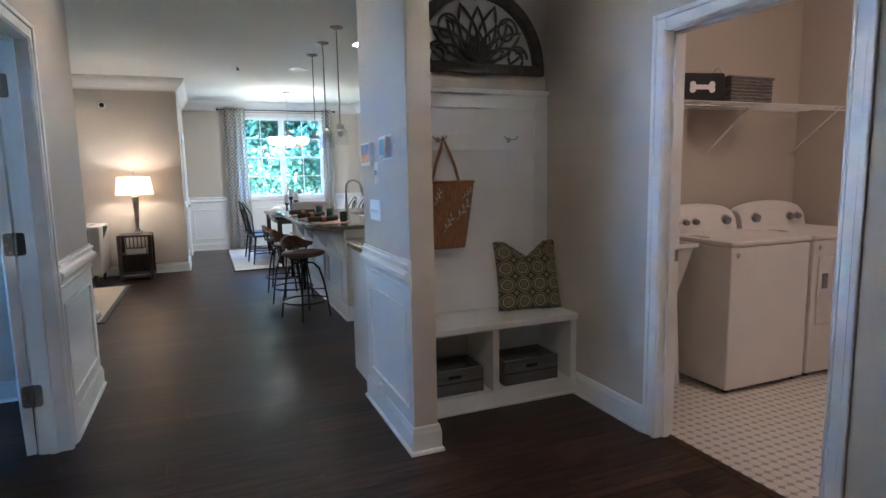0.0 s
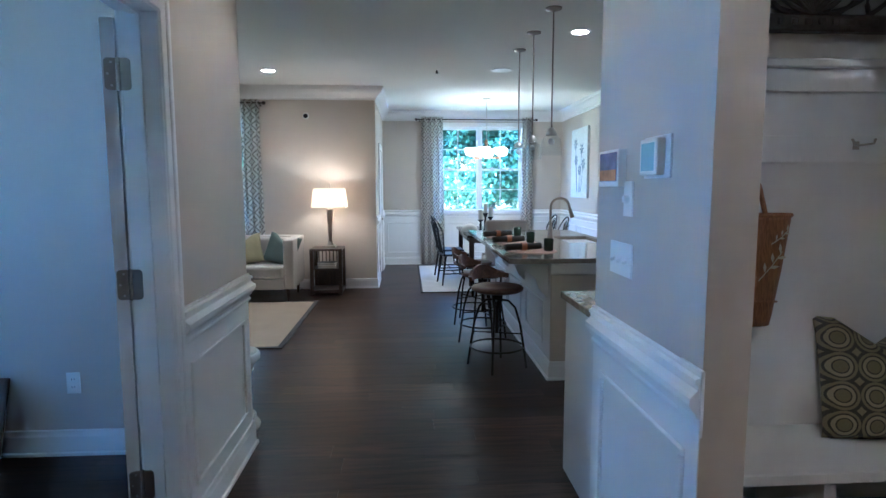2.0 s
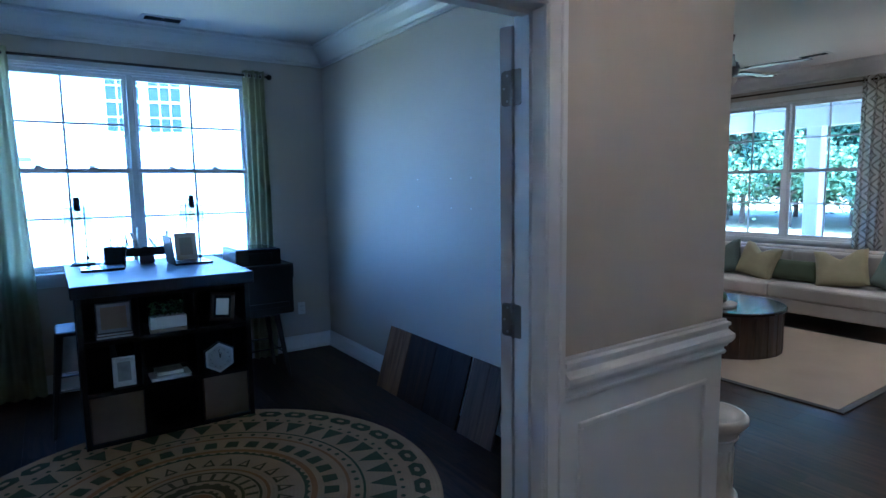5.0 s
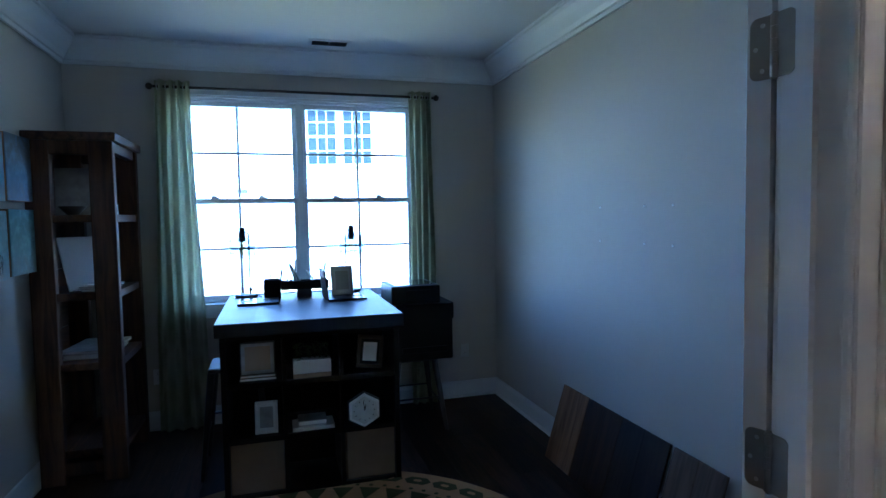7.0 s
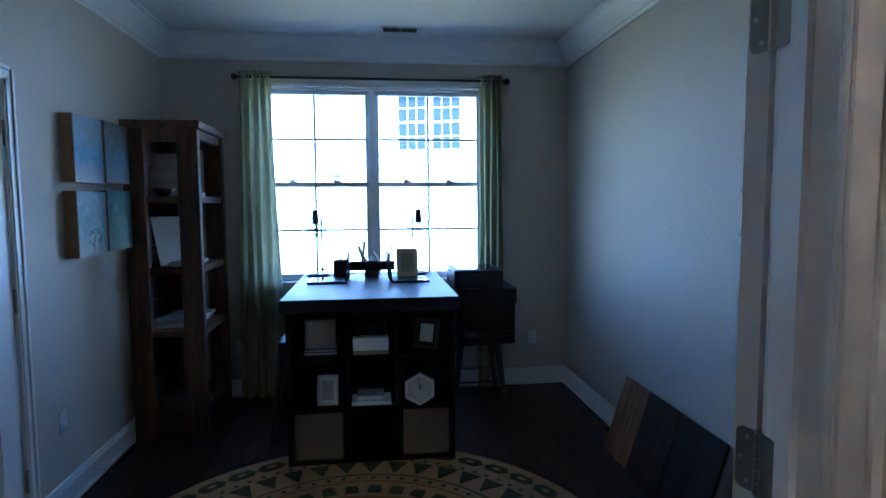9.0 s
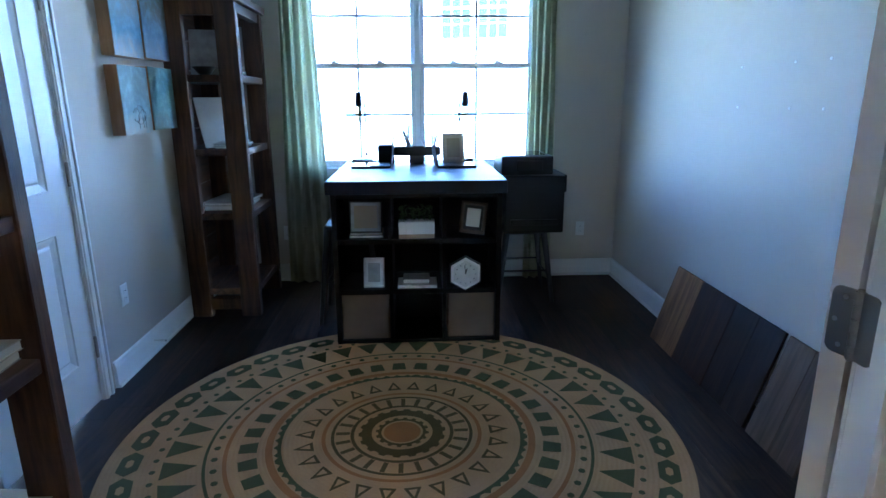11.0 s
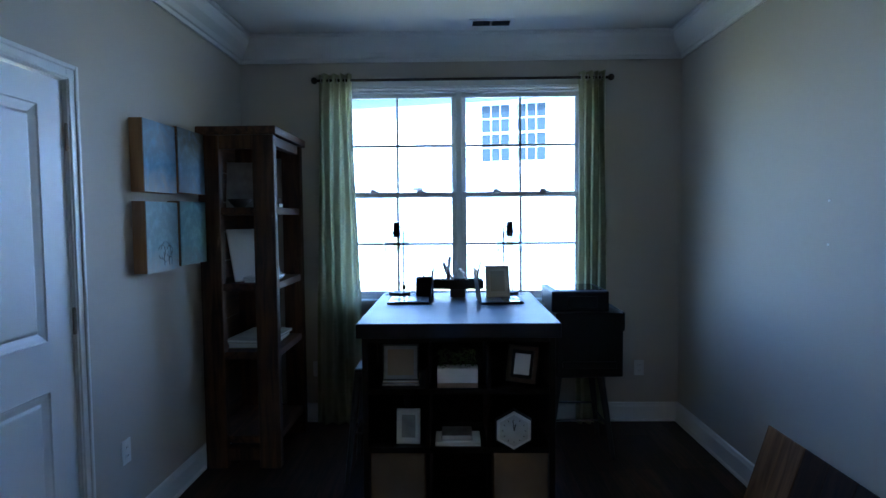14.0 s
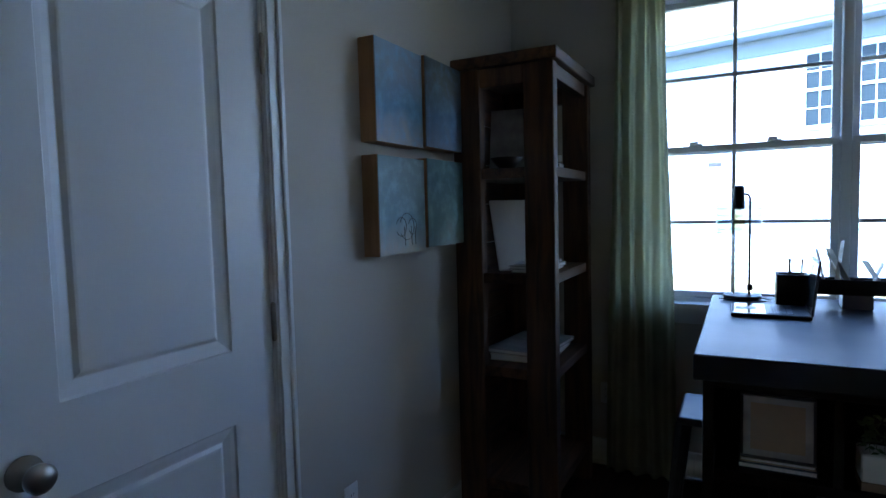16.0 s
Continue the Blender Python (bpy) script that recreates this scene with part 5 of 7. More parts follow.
for x0, z0, lean, size in ((-0.03, 0.10, 30, 1.0), (0.05, 0.17, 38, 1.2), (-0.08, 0.27, 20, 0.8), (0.09, 0.30, 50, 0.7)):
    bm = bmesh.new()
    up = Vector((math.sin(radians(lean)), 0, math.cos(radians(lean))))
    side = Vector((up.z, 0, -up.x))
    root = Vector((x0, -0.071, z0))
    pipe(bm, [root, root + up * 0.055 * size + side * 0.004, root + up * 0.11 * size], 0.0016, 4)
    for k in range(5):
        f = 0.03 + 0.018 * k
        d = (up * 0.8 + side * (1 if k % 2 else -1) * 0.75).normalized()
        a, n = root + up * f * size, Vector((-d.z, 0, d.x)) * 0.0052 * size
        tip = a + d * 0.032 * size
        bm.faces.new([bm.verts.new(p) for p in (a, (a + tip) / 2 + n, tip, (a + tip) / 2 - n)])
    part("flower_sprig", bm, EMBR, bag, "pale embroidered leaf sprig")


def pillow(m, w, h, t, material, label, chop=0.0, group="", name="throw_pillow"):
    """A stuffed square cushion standing on its edge, local x across, y through, z up."""
    p = thing(name, label, "pillow", m, group)
    n = 22
    bm = bmesh.new()
    sides = []
    for s in (1, -1):
        g = []
        for j in range(n + 1):
            row = []
            for i in range(n + 1):
                u, v = 2 * i / n - 1, 2 * j / n - 1
                pinch = 1 - 0.07 * (1 - v * v) if abs(u) > 0.0 else 1
                x = u * w / 2 * (1 - 0.06 * (1 - v * v))
                z = (v * h / 2) * (1 - 0.05 * (1 - u * u)) + h / 2
                if v > 0:
                    z -= chop * h * max(0.0, 1 - abs(u) / 0.62) * v ** 1.5
                y = s * t / 2 * max(0.0, (1 - u ** 4) * (1 - v ** 4)) ** 0.45
                row.append(bm.verts.new((x, y, max(0.0, z - 0.02 * h))))
            g.append(row)
        sides.append(g)
    for s, g in zip((1, -1), sides):
        for a, b in zip(g, g[1:]):
            for k in range(n):
                f = (a[k], a[k + 1], b[k + 1], b[k])
                bm.faces.new(f if s < 0 else f[::-1])
    bmesh.ops.remove_doubles(bm, verts=bm.verts, dist=0.0004)
    part("cover", bm, material, p, "", True)
    return p


OLIVEP = tiled("olive_medallion_cloth", (0.105, 0.105), [(0.0, (0.17, 0.14, 0.055)), (0.21, (0.02, 0.018, 0.009)), (0.25, (0.33, 0.28, 0.14)), (0.35, (0.018, 0.016, 0.008)), (0.40, (0.21, 0.175, 0.075)), (0.49, (0.02, 0.018, 0.009)), (0.60, (0.24, 0.20, 0.09))], kind="round")
pillow(pose(2.135, 3.10, 0.521, -16, 0, -10), 0.43, 0.46, 0.15, OLIVEP, "olive pillow with cream medallion pattern on the bench", 0.22)

GREYWOOD = wood("grey_crate_wood", (0.07, 0.065, 0.062), (0.15, 0.14, 0.132), 0.75, (1, 10, 10), 3, 0.1)
for x in (1.53, 2.05):
    c = thing("storage_basket", "grey fabric storage basket inside the bench cubby", "basket", pose(x, 3.06, 0.101), "bench baskets")
    bm = boxes([(-0.19, 0.19, -0.12, -0.105, 0, 0.155), (-0.19, 0.19, 0.105, 0.12, 0, 0.155), (-0.19, -0.175, -0.105, 0.105, 0, 0.155), (0.175, 0.19, -0.105, 0.105, 0, 0.155), (-0.175, 0.175, -0.105, 0.105, 0, 0.012)], 0.003)
    part("body", bm, GREYWOOD, c)
    part("slat_line", boxed(-0.19, 0.19, -0.1225, -0.1205, 0.07, 0.078), DARK, c)
    part("handle", boxed(-0.04, 0.04, -0.124, -0.1205, 0.10, 0.12, bevel=0.001), BLACKM, c)

# arched carved panel above
ar = thing("carved_arch", "black carved wooden half-round wall panel with leaf fretwork", "wall decor", pose(1.85, 3.262, 2.0))
CARVED = wood("black_carved_wood", (0.018, 0.013, 0.010), (0.065, 0.048, 0.036), 0.6, (4, 4, 4), 6, 0.1, 0.3)
bm = bmesh.new()
_ro, _ri = 0.47, 0.40
pts = []
for k in range(41):
    a = math.pi * k / 40
    pts.append((math.cos(a), math.sin(a)))
rows = [[bm.verts.new((r * c * 0.98, y, r * s * 1.02 + 0.04)) for c, s in pts] for r, y in ((_ri, 0.0), (_ri, -0.035), (_ri + 0.012, -0.05), (_ro - 0.012, -0.05), (_ro, -0.035), (_ro, 0.0))]
for a, b in zip(rows, rows[1:]):
    for k in range(40):
        bm.faces.new((a[k], a[k + 1], b[k + 1], b[k]))
part("arch_rim", bm, CARVED, ar)
part("bottom_rail", boxed(-0.46, 0.46, -0.045, 0.0, 0.0, 0.06, bevel=0.006), CARVED, ar)
for k in range(18):
    part("bead", boxed(-0.44 + k * 0.0505, -0.44 + k * 0.0505 + 0.024, -0.05, -0.0452, 0.02, 0.044, bevel=0.004), CARVED, ar)


def petal(bm, base, ang, length, width, bar=0.009, y=-0.02):
    out = []
    for k in range(21):
        f = k / 20
        s = 2 * f if f <= 0.5 else 2 * (1 - f)
        side = 1 if f <= 0.5 else -1
        w = side * width * math.sin(math.pi * s)
        l = length * s
        ca, sa = math.cos(ang), math.sin(ang)
        out.append((base[0] + l * ca - w * sa, y, base[1] + l * sa + w * ca))
    pipe(bm, out, bar, 6)


for k in range(9):
    a = radians(14 + k * 19)
    bm = bmesh.new()
    petal(bm, (0.0, 0.06), a, 0.33 + 0.03 * (k % 2), 0.055)
    part("fret_petal", bm, CARVED, ar)
for k in range(7):
    a = radians(24 + k * 22)
    bm = bmesh.new()
    petal(bm, (0.0, 0.06), a, 0.19, 0.035, 0.007, -0.03)
    part("fret_leaf", bm, CARVED, ar)
for cx, cz in ((-0.27, 0.1), (0.27, 0.1), (-0.2, 0.26), (0.2, 0.26)):
    bm = pipe(bmesh.new(), [(cx + 0.075 * math.cos(a) * (1 - a / 14), -0.02, cz + 0.085 * math.sin(a) * (1 - a / 14)) for a in [k * 0.35 for k in range(24)]], 0.008, 6)
    part("scroll", bm, CARVED, ar)

# ---- laundry ----
ENAMEL = surface("white_enamel", (0.74, 0.72, 0.70), 0.30, vary=0.0, bump=0.0)
GREYP = surface("grey_plastic", (0.20, 0.20, 0.21), 0.45)


def machine(m, name, label, dials, front_split):
    w, d, h = 0.69, 0.68, 0.92
    a = thing(name, label, name, m, "laundry machines")
    part("cabinet", boxed(0, w, 0, d, 0.025, h, bevel=0.012, seg=2), ENAMEL, a)
    part("top", boxed(-0.004, w + 0.004, -0.006, d - 0.09, h + 0.001, h + 0.032, bevel=0.01, seg=2), ENAMEL, a)
    bm = bmesh.new()
    prof = [(0.055, 0.0), (0.0, 0.02), (0.02, 0.15), (0.05, 0.21), (0.09, 0.225), (0.13, 0.21), (0.13, 0.0)]
    n = 16
    rows = []
    for i in range(n + 1):
        u = i / n
        k = 0.72 + 0.28 * math.sin(math.pi * min(1, max(0, u))) ** 0.45
        rows.append([bm.verts.new((0.01 + u * (w - 0.02), d - 0.13 + y, h + z * k)) for y, z in prof])
    for p, q in zip(rows, rows[1:]):
        for j in range(len(prof) - 1):
            bm.faces.new((p[j], p[j + 1], q[j + 1], q[j]))
    bm.faces.new(rows[0])
    bm.faces.new(rows[-1][::-1])
    bmesh.ops.recalc_face_normals(bm, faces=bm.faces)
    part("console", bm, ENAMEL, a)
    for x, r in dials:
        dl = part("dial", tube(bmesh.new(), (x, d - 0.118, h + 0.105), (x, d - 0.15, h + 0.10), r, r * 0.82, 20), GREYP, a, "grey control dial")
        part("dial_ring", tube(bmesh.new(), (x, d - 0.112, h + 0.106), (x, d - 0.120, h + 0.105), r * 1.25, r * 1.25, 20), STEEL, dl)
    part("badge", tube(bmesh.new(), (0.055, -0.002, h - 0.05), (0.055, -0.007, h - 0.05), 0.016, 0.016, 16), STEEL, a)
    if front_split:
        part("door", boxed(0.04, w - 0.04, -0.014, -0.001, 0.36, h - 0.10, bevel=0.006), ENAMEL, a)
        part("door_handle", boxed(0.07, 0.12, -0.024, -0.0145, 0.60, 0.70, bevel=0.004), GREYP, a)
    for x in (0.05, w - 0.05):
        for y in (0.05, d - 0.05):
            part("foot", tube(bmesh.new(), (x, y, 0), (x, y, 0.026), 0.02), DARK, a)
    return a


machine(pose(3.14, 2.46, 0.002), "washing_machine", "white top-loading washing machine with round dials", [(0.10, 0.022), (0.19, 0.022), (0.28, 0.022), (0.57, 0.032)], False)
machine(pose(3.865, 2.46, 0.002), "dryer", "white front-loading dryer with round dials", [(0.14, 0.034), (0.50, 0.026), (0.58, 0.026)], True)
sk = thing("utility_sink", "white plastic utility sink tub on legs", "sink", pose(2.82, 2.945, 0.002))
bm = bmesh.new()
rows = [[bm.verts.new((sx * a, sy * b, z)) for sx, sy in ((-1, -1), (1, -1), (1, 1), (-1, 1))] for a, b, z in ((0.16, 0.18, 0.50), (0.25, 0.26, 0.90), (0.27, 0.28, 0.905), (0.27, 0.28, 0.93), (0.24, 0.25, 0.93), (0.15, 0.17, 0.53))]
for a, b in zip(rows, rows[1:]):
    for k in range(4):
        bm.faces.new((a[k], a[(k + 1) % 4], b[(k + 1) % 4], b[k]))
bm.faces.new(rows[0][::-1])
bm.faces.new(rows[-1])
part("tub", bm, PLASTIC, sk)
for sx in (-1, 1):
    for sy in (-1, 1):
        part("leg", tube(bmesh.new(), (sx * 0.20, sy * 0.21, 0), (sx * 0.17, sy * 0.19, 0.62), 0.016), PLASTIC, sk)
ws = thing("wire_shelf", "white ventilated wire shelf on diagonal braces", "shelf", pose(0, 3.268, 1.832))
bm = bmesh.new()
for y in (-0.005, -0.10, -0.20, -0.30, -0.395):
    pipe(bm, [(2.47, y, 0), (4.72, y, 0)], 0.0035, 6)
pipe(bm, [(2.47, -0.40, -0.028), (4.72, -0.40, -0.028)], 0.0035, 6)
part("long_wire", bm, PLASTIC, ws, kind="stuff")
bm = bmesh.new()
for k in range(88):
    x = 2.49 + k * 0.0255
    pipe(bm, [(x, 0.0, 0.004), (x, -0.40, 0.004), (x, -0.402, -0.028)], 0.0016, 4)
part("cross_wire", bm, PLASTIC, ws, kind="stuff")
for x in (2.95, 3.75, 4.66):
    part("brace", pipe(bmesh.new(), [(x, -0.39, -0.005), (x, -0.004, -0.33)], 0.006, 6), PLASTIC, ws, "white diagonal brace")
tb = thing("treat_box", "black box with white bone picture and rope handle", "box", pose(3.33, 2.98, 1.8395, 0, 0, -14))
part("box", boxed(-0.16, 0.16, -0.09, 0.09, 0, 0.175, bevel=0.006), BLACKP, tb)
bm = boxed(-0.06, 0.06, -0.094, -0.0905, 0.07, 0.10)
for sx in (-1, 1):
    for sz in (0.070, 0.100):
        tube(bm, (sx * 0.068, -0.0905, sz), (sx * 0.068, -0.0945, sz), 0.022, 0.022, 14)
part("bone_picture", bm, WHITEC, tb, "white bone shape")
part("rope_handle", pipe(bmesh.new(), arc((0.163, 0, 0.165), 0.055, 0, 180, 12, "yz"), 0.006, 6), CREAM, tb)
tw = thing("lidded_basket", "grey woven rectangular basket on the wire shelf", "basket", pose(3.76, 3.02, 1.8395, 0, 0, 0))
WEAVE = wood("grey_weave", (0.10, 0.09, 0.085), (0.26, 0.24, 0.22), 0.8, (6, 6, 40), 4, 0.1, 0.5)
bm = bmesh.new()
for k in range(7):
    box(bm, -0.20, 0.20, -0.13, 0.13, k * 0.022, k * 0.022 + 0.019, bevel=0.007)
part("body", bm, WEAVE, tw)
part("rim", boxed(-0.207, 0.207, -0.137, 0.137, 0.152, 0.172, bevel=0.006), WEAVE, tw)
lc = thing("ceiling_light", "round white laundry ceiling light", "ceiling light", pose(3.55, 1.55, H))
part("base", lathe([(0.17, -0.025), (0.17, -0.001), (0.02, -0.001)][::-1], 28), PLASTIC, lc)
part("dome", lathe([(0.155, -0.026), (0.14, -0.06), (0.09, -0.085), (0.01, -0.095)], 28), surface("lit_opal_glass", (0.8, 0.75, 0.7), 0.4, emit=((1.0, 0.72, 0.48), 1.2)), lc, "lit opal glass dome", True)


# ---- living room ----
SOFA = surface("oatmeal_upholstery", (0.50, 0.46, 0.41), 0.9, vary=0.07, coarse=4, fine=260, bump=0.25, spec=0.2)
GOLDP = surface("olive_gold_cloth", (0.40, 0.35, 0.20), 0.85, vary=0.1, coarse=8, fine=220, bump=0.2)
SLATEP = surface("slate_green_cloth", (0.11, 0.14, 0.12), 0.85, vary=0.1, coarse=8, fine=220, bump=0.2)
DGREENP = surface("dark_green_cloth", (0.09, 0.11, 0.055), 0.85, vary=0.12, coarse=8, fine=220, bump=0.2)
DWOOD = wood("dark_brown_wood", (0.02, 0.011, 0.008), (0.065, 0.036, 0.024), 0.35, (8, 8, 1), 3, 0.1)
GLOSSTOP = surface("polished_dark_top", (0.03, 0.022, 0.018), 0.16, vary=0.1, coarse=4, bump=0.0)
sofa = thing("sofa", "oatmeal upholstered sofa with square track arms and tapered legs", "sofa", pose(-2.32, 8.86, 0))
SW = 1.28
part("base_frame", boxed(-SW + 0.131, SW - 0.131, -0.385, 0.40, 0.16, 0.30, bevel=0.015, seg=2), SOFA, sofa)
part("backrest", boxed(-SW + 0.02, SW - 0.02, 0.24, 0.42, 0.30, 0.80, bevel=0.035, seg=3), SOFA, sofa)
for s in (-1, 1):
    x0, x1 = sorted((s * SW, s * (SW - 0.13)))
    part("arm", boxed(x0, x1, -0.40, 0.40, 0.165, 0.80, bevel=0.03, seg=3), SOFA, sofa)
    c0, c1 = sorted((s * 0.004, s * (SW - 0.135)))
    cs = part("seat_cushion", boxed(c0, c1, -0.41, 0.24, 0.302, 0.455, bevel=0.04, seg=3), SOFA, sofa)
    part("back_cushion", boxed(c0, c1, 0.10, 0.238, 0.456, 0.78, bevel=0.05, seg=3), SOFA, sofa)
    part("piping", pipe(bmesh.new(), [(c0 + 0.03, -0.408, 0.42), (c1 - 0.03, -0.408, 0.42)], 0.005, 6), SOFA, cs)
    for y in (-0.34, 0.34):
        part("leg", tube(bmesh.new(), (s * (SW - 0.09), y, 0), (s * (SW - 0.09), y, 0.165), 0.014, 0.026, 10), DWOOD, sofa, "dark tapered leg")
for x, y, mt, lab, rz, w, ch in ((-1.30, 8.76, SLATEP, "slate green throw pillow on the sofa", -18, 0.46, 0.26), (-1.70, 8.72, GOLDP, "olive gold throw pillow on the sofa", 13, 0.48, 0.26), (-2.18, 8.74, DGREENP, "long dark green lumbar pillow on the sofa", 0, 0.52, 0.0), (-2.62, 8.72, GOLDP, "olive gold throw pillow on the sofa", -14, 0.48, 0.26), (-3.0, 8.76, SLATEP, "slate green throw pillow on the sofa", 16, 0.46, 0.26)):
    pillow(pose(x, y, 0.462, -20, -rz * 0.6, rz), w, 0.24 if "lumbar" in lab else 0.40, 0.15, mt, lab, ch, "sofa pillows")

LAMP_W = (1.0, 0.72, 0.46)
tbl = thing("side_table", "dark wooden side table with slatted sides", "side table", pose(-0.70, 9.12, 0))
part("top", boxed(-0.215, 0.215, -0.215, 0.215, 0.60, 0.63, bevel=0.004), DWOOD, tbl)
for sx in (-1, 1):
    for sy in (-1, 1):
        part("leg", boxed(sx * 0.19 - 0.024, sx * 0.19 + 0.024, sy * 0.19 - 0.024, sy * 0.19 + 0.024, 0, 0.60, bevel=0.002), DWOOD, tbl)
part("shelf", boxed(-0.19, 0.19, -0.19, 0.19, 0.34, 0.36), DWOOD, tbl)
part("bottom_shelf", boxed(-0.215, 0.215, -0.215, 0.215, 0.03, 0.075, bevel=0.004), DWOOD, tbl)
part("back_panel", boxed(-0.17, 0.17, 0.178, 0.184, 0.075, 0.34), DWOOD, tbl)
for k in range(7):
    x = -0.15 + k * 0.05
    part("slat", boxed(x - 0.007, x + 0.007, 0.185, 0.197, 0.36, 0.60), DWOOD, tbl)
for k in range(7):
    y = -0.15 + k * 0.05
    for sx in (-1, 1):
        part("slat", boxed(sx * 0.19 - 0.006, sx * 0.19 + 0.006, y - 0.007, y + 0.007, 0.36, 0.60), DWOOD, tbl)
for k in range(3):
    book(pose(-0.70, 9.05, 0.3605 + k * 0.0265, 0, 0, 5 - 6 * k), 0.24, 0.17, 0.026, (TANC, WHITEC, NAVYC)[k], "book stacked on the side table shelf", "side table books")
fl = thing("table_lamp", "lit table lamp with square linen shade and tall base", "table lamp", pose(-0.66, 9.14, 0.631))
SILVER = surface("aged_silver", (0.40, 0.36, 0.32), 0.35, 0.8, vary=0.15, coarse=8)
bm = bmesh.new()
rows = [[bm.verts.new((sx * r, sy * r, z)) for sx, sy in ((-1, -1), (1, -1), (1, 1), (-1, 1))] for r, z in ((0.07, 0), (0.07, 0.02), (0.045, 0.03), (0.022, 0.08), (0.028, 0.30), (0.042, 0.50), (0.044, 0.52), (0.012, 0.53), (0.010, 0.60))]
for a, b in zip(rows, rows[1:]):
    for k in range(4):
        bm.faces.new((a[k], a[(k + 1) % 4], b[(k + 1) % 4], b[k]))
bm.faces.new(rows[0][::-1])
bm.faces.new(rows[-1])
part("base", bm, SILVER, fl, "faceted silver base")
bm = bmesh.new()
rows = [[bm.verts.new((sx * r, sy * r * 0.8, z)) for sx, sy in ((-1, -1), (1, -1), (1, 1), (-1, 1))] for r, z in ((0.225, 0.55), (0.195, 0.80), (0.192, 0.80), (0.222, 0.55))]
for a, b in zip(rows, rows[1:]):
    for k in range(4):
        bm.faces.new((a[k], a[(k + 1) % 4], b[(k + 1) % 4], b[k]))
SHADE = sheer(surface("lit_linen_shade", (0.75, 0.68, 0.58), 0.9, vary=0.04, coarse=20, fine=300, bump=0.1, emit=((1.0, 0.70, 0.45), 0.035)), (0.85, 0.72, 0.55), 0.5)
part("shade", bm, SHADE, fl, "glowing linen shade")
bm = pipe(bmesh.new(), [(0, 0, 0.60), (0, 0, 0.85)], 0.004, 6)
bmesh.ops.create_uvsphere(bm, u_segments=10, v_segments=8, radius=0.012, matrix=Matrix.Translation((0, 0, 0.86)))
part("finial", bm, SILVER, fl)
bm = bmesh.new()
bmesh.ops.create_uvsphere(bm, u_segments=12, v_segments=10, radius=0.028, matrix=Matrix.Translation((0.03, 0, 0.66)))
part("bulb", bm, surface("lit_bulb", (0.9, 0.8, 0.7), 0.4, emit=(LAMP_W, 3.0)), fl)

RUGB = surface("beige_woven_rug", (0.36, 0.285, 0.21), 0.95, vary=0.06, coarse=3, fine=140, bump=0.4, spec=0.1)
RUGD = surface("dark_rug_border", (0.07, 0.065, 0.06), 0.95, vary=0.1, fine=140, bump=0.4)
RUGW = surface("white_woven_rug", (0.60, 0.59, 0.57), 0.95, vary=0.06, coarse=3, fine=140, bump=0.4, spec=0.1)


def bordered_rug(label, x0, x1, y0, y1, face, b=0.05):
    r = thing("area_rug", label, "rug", pose((x0 + x1) / 2, (y0 + y1) / 2, 0.0))
    w, h = (x1 - x0) / 2, (y1 - y0) / 2
    part("field", boxed(-w + b, w - b, -h + b, h - b, 0.0, 0.011, bevel=0.002), face, r)
    for a in ((-w, w, -h, -h + b), (-w, w, h - b, h), (-w, -w + b, -h + b, h - b), (w - b, w, -h + b, h - b)):
        part("border", boxed(*a, 0.0, 0.0125, bevel=0.002), RUGD, r)


bordered_rug("beige woven area rug with dark border under the coffee table", -3.9, -0.74, 6.32, 8.50, RUGB)
bordered_rug("pale woven dining rug with dark border", 0.57, 2.95, 9.0, 11.75, RUGW, 0.03)

ct = thing("coffee_table", "round dark wooden drum coffee table with glossy top", "coffee table", pose(-2.12, 7.28, 0.011))
bm = bmesh.new()
lathe([(0.49, 0.0), (0.49, 0.375), (0.3, 0.375)], 48, bm)
part("drum", bm, DWOOD, ct)
for k in range(24):
    a = 2 * math.pi * k / 24
    part("stave_joint", box(bmesh.new(), 0.4895, 0.4935, -0.004, 0.004, 0.005, 0.37, m=Matrix.Rotation(a, 4, "Z")), DWOOD, ct)
part("top", lathe([(0.50, 0.376), (0.515, 0.382), (0.515, 0.402), (0.505, 0.408), (0.01, 0.408)], 64), GLOSSTOP, ct, "polished dark round top")
tr = thing("serving_tray", "round pale tray on the coffee table", "tray", pose(-2.10, 7.10, 0.4195))
part("dish", lathe([(0.17, 0), (0.18, 0.025), (0.17, 0.025), (0.16, 0.006), (0.01, 0.006)], 32), CREAM, tr, "", True)
gb = thing("moss_bowl", "dark bowl of moss balls on the tray", "bowl", pose(-2.10, 7.10, 0.426))
part("bowl", lathe([(0.05, 0), (0.11, 0.06), (0.105, 0.06), (0.045, 0.008)], 24), BRONZE, gb, "", True)
for dx, dy in ((-0.045, 0.0), (0.045, 0.01), (0.0, 0.05), (0.0, -0.045)):
    bm = bmesh.new()
    bmesh.ops.create_icosphere(bm, subdivisions=3, radius=0.045, matrix=Matrix.Translation((dx, dy, 0.085)))
    for v in bm.verts:
        v.co += Vector((random.uniform(-1, 1), random.uniform(-1, 1), random.uniform(-1, 1))) * 0.003
    part("moss_ball", bm, GREEN_LEAF, gb)

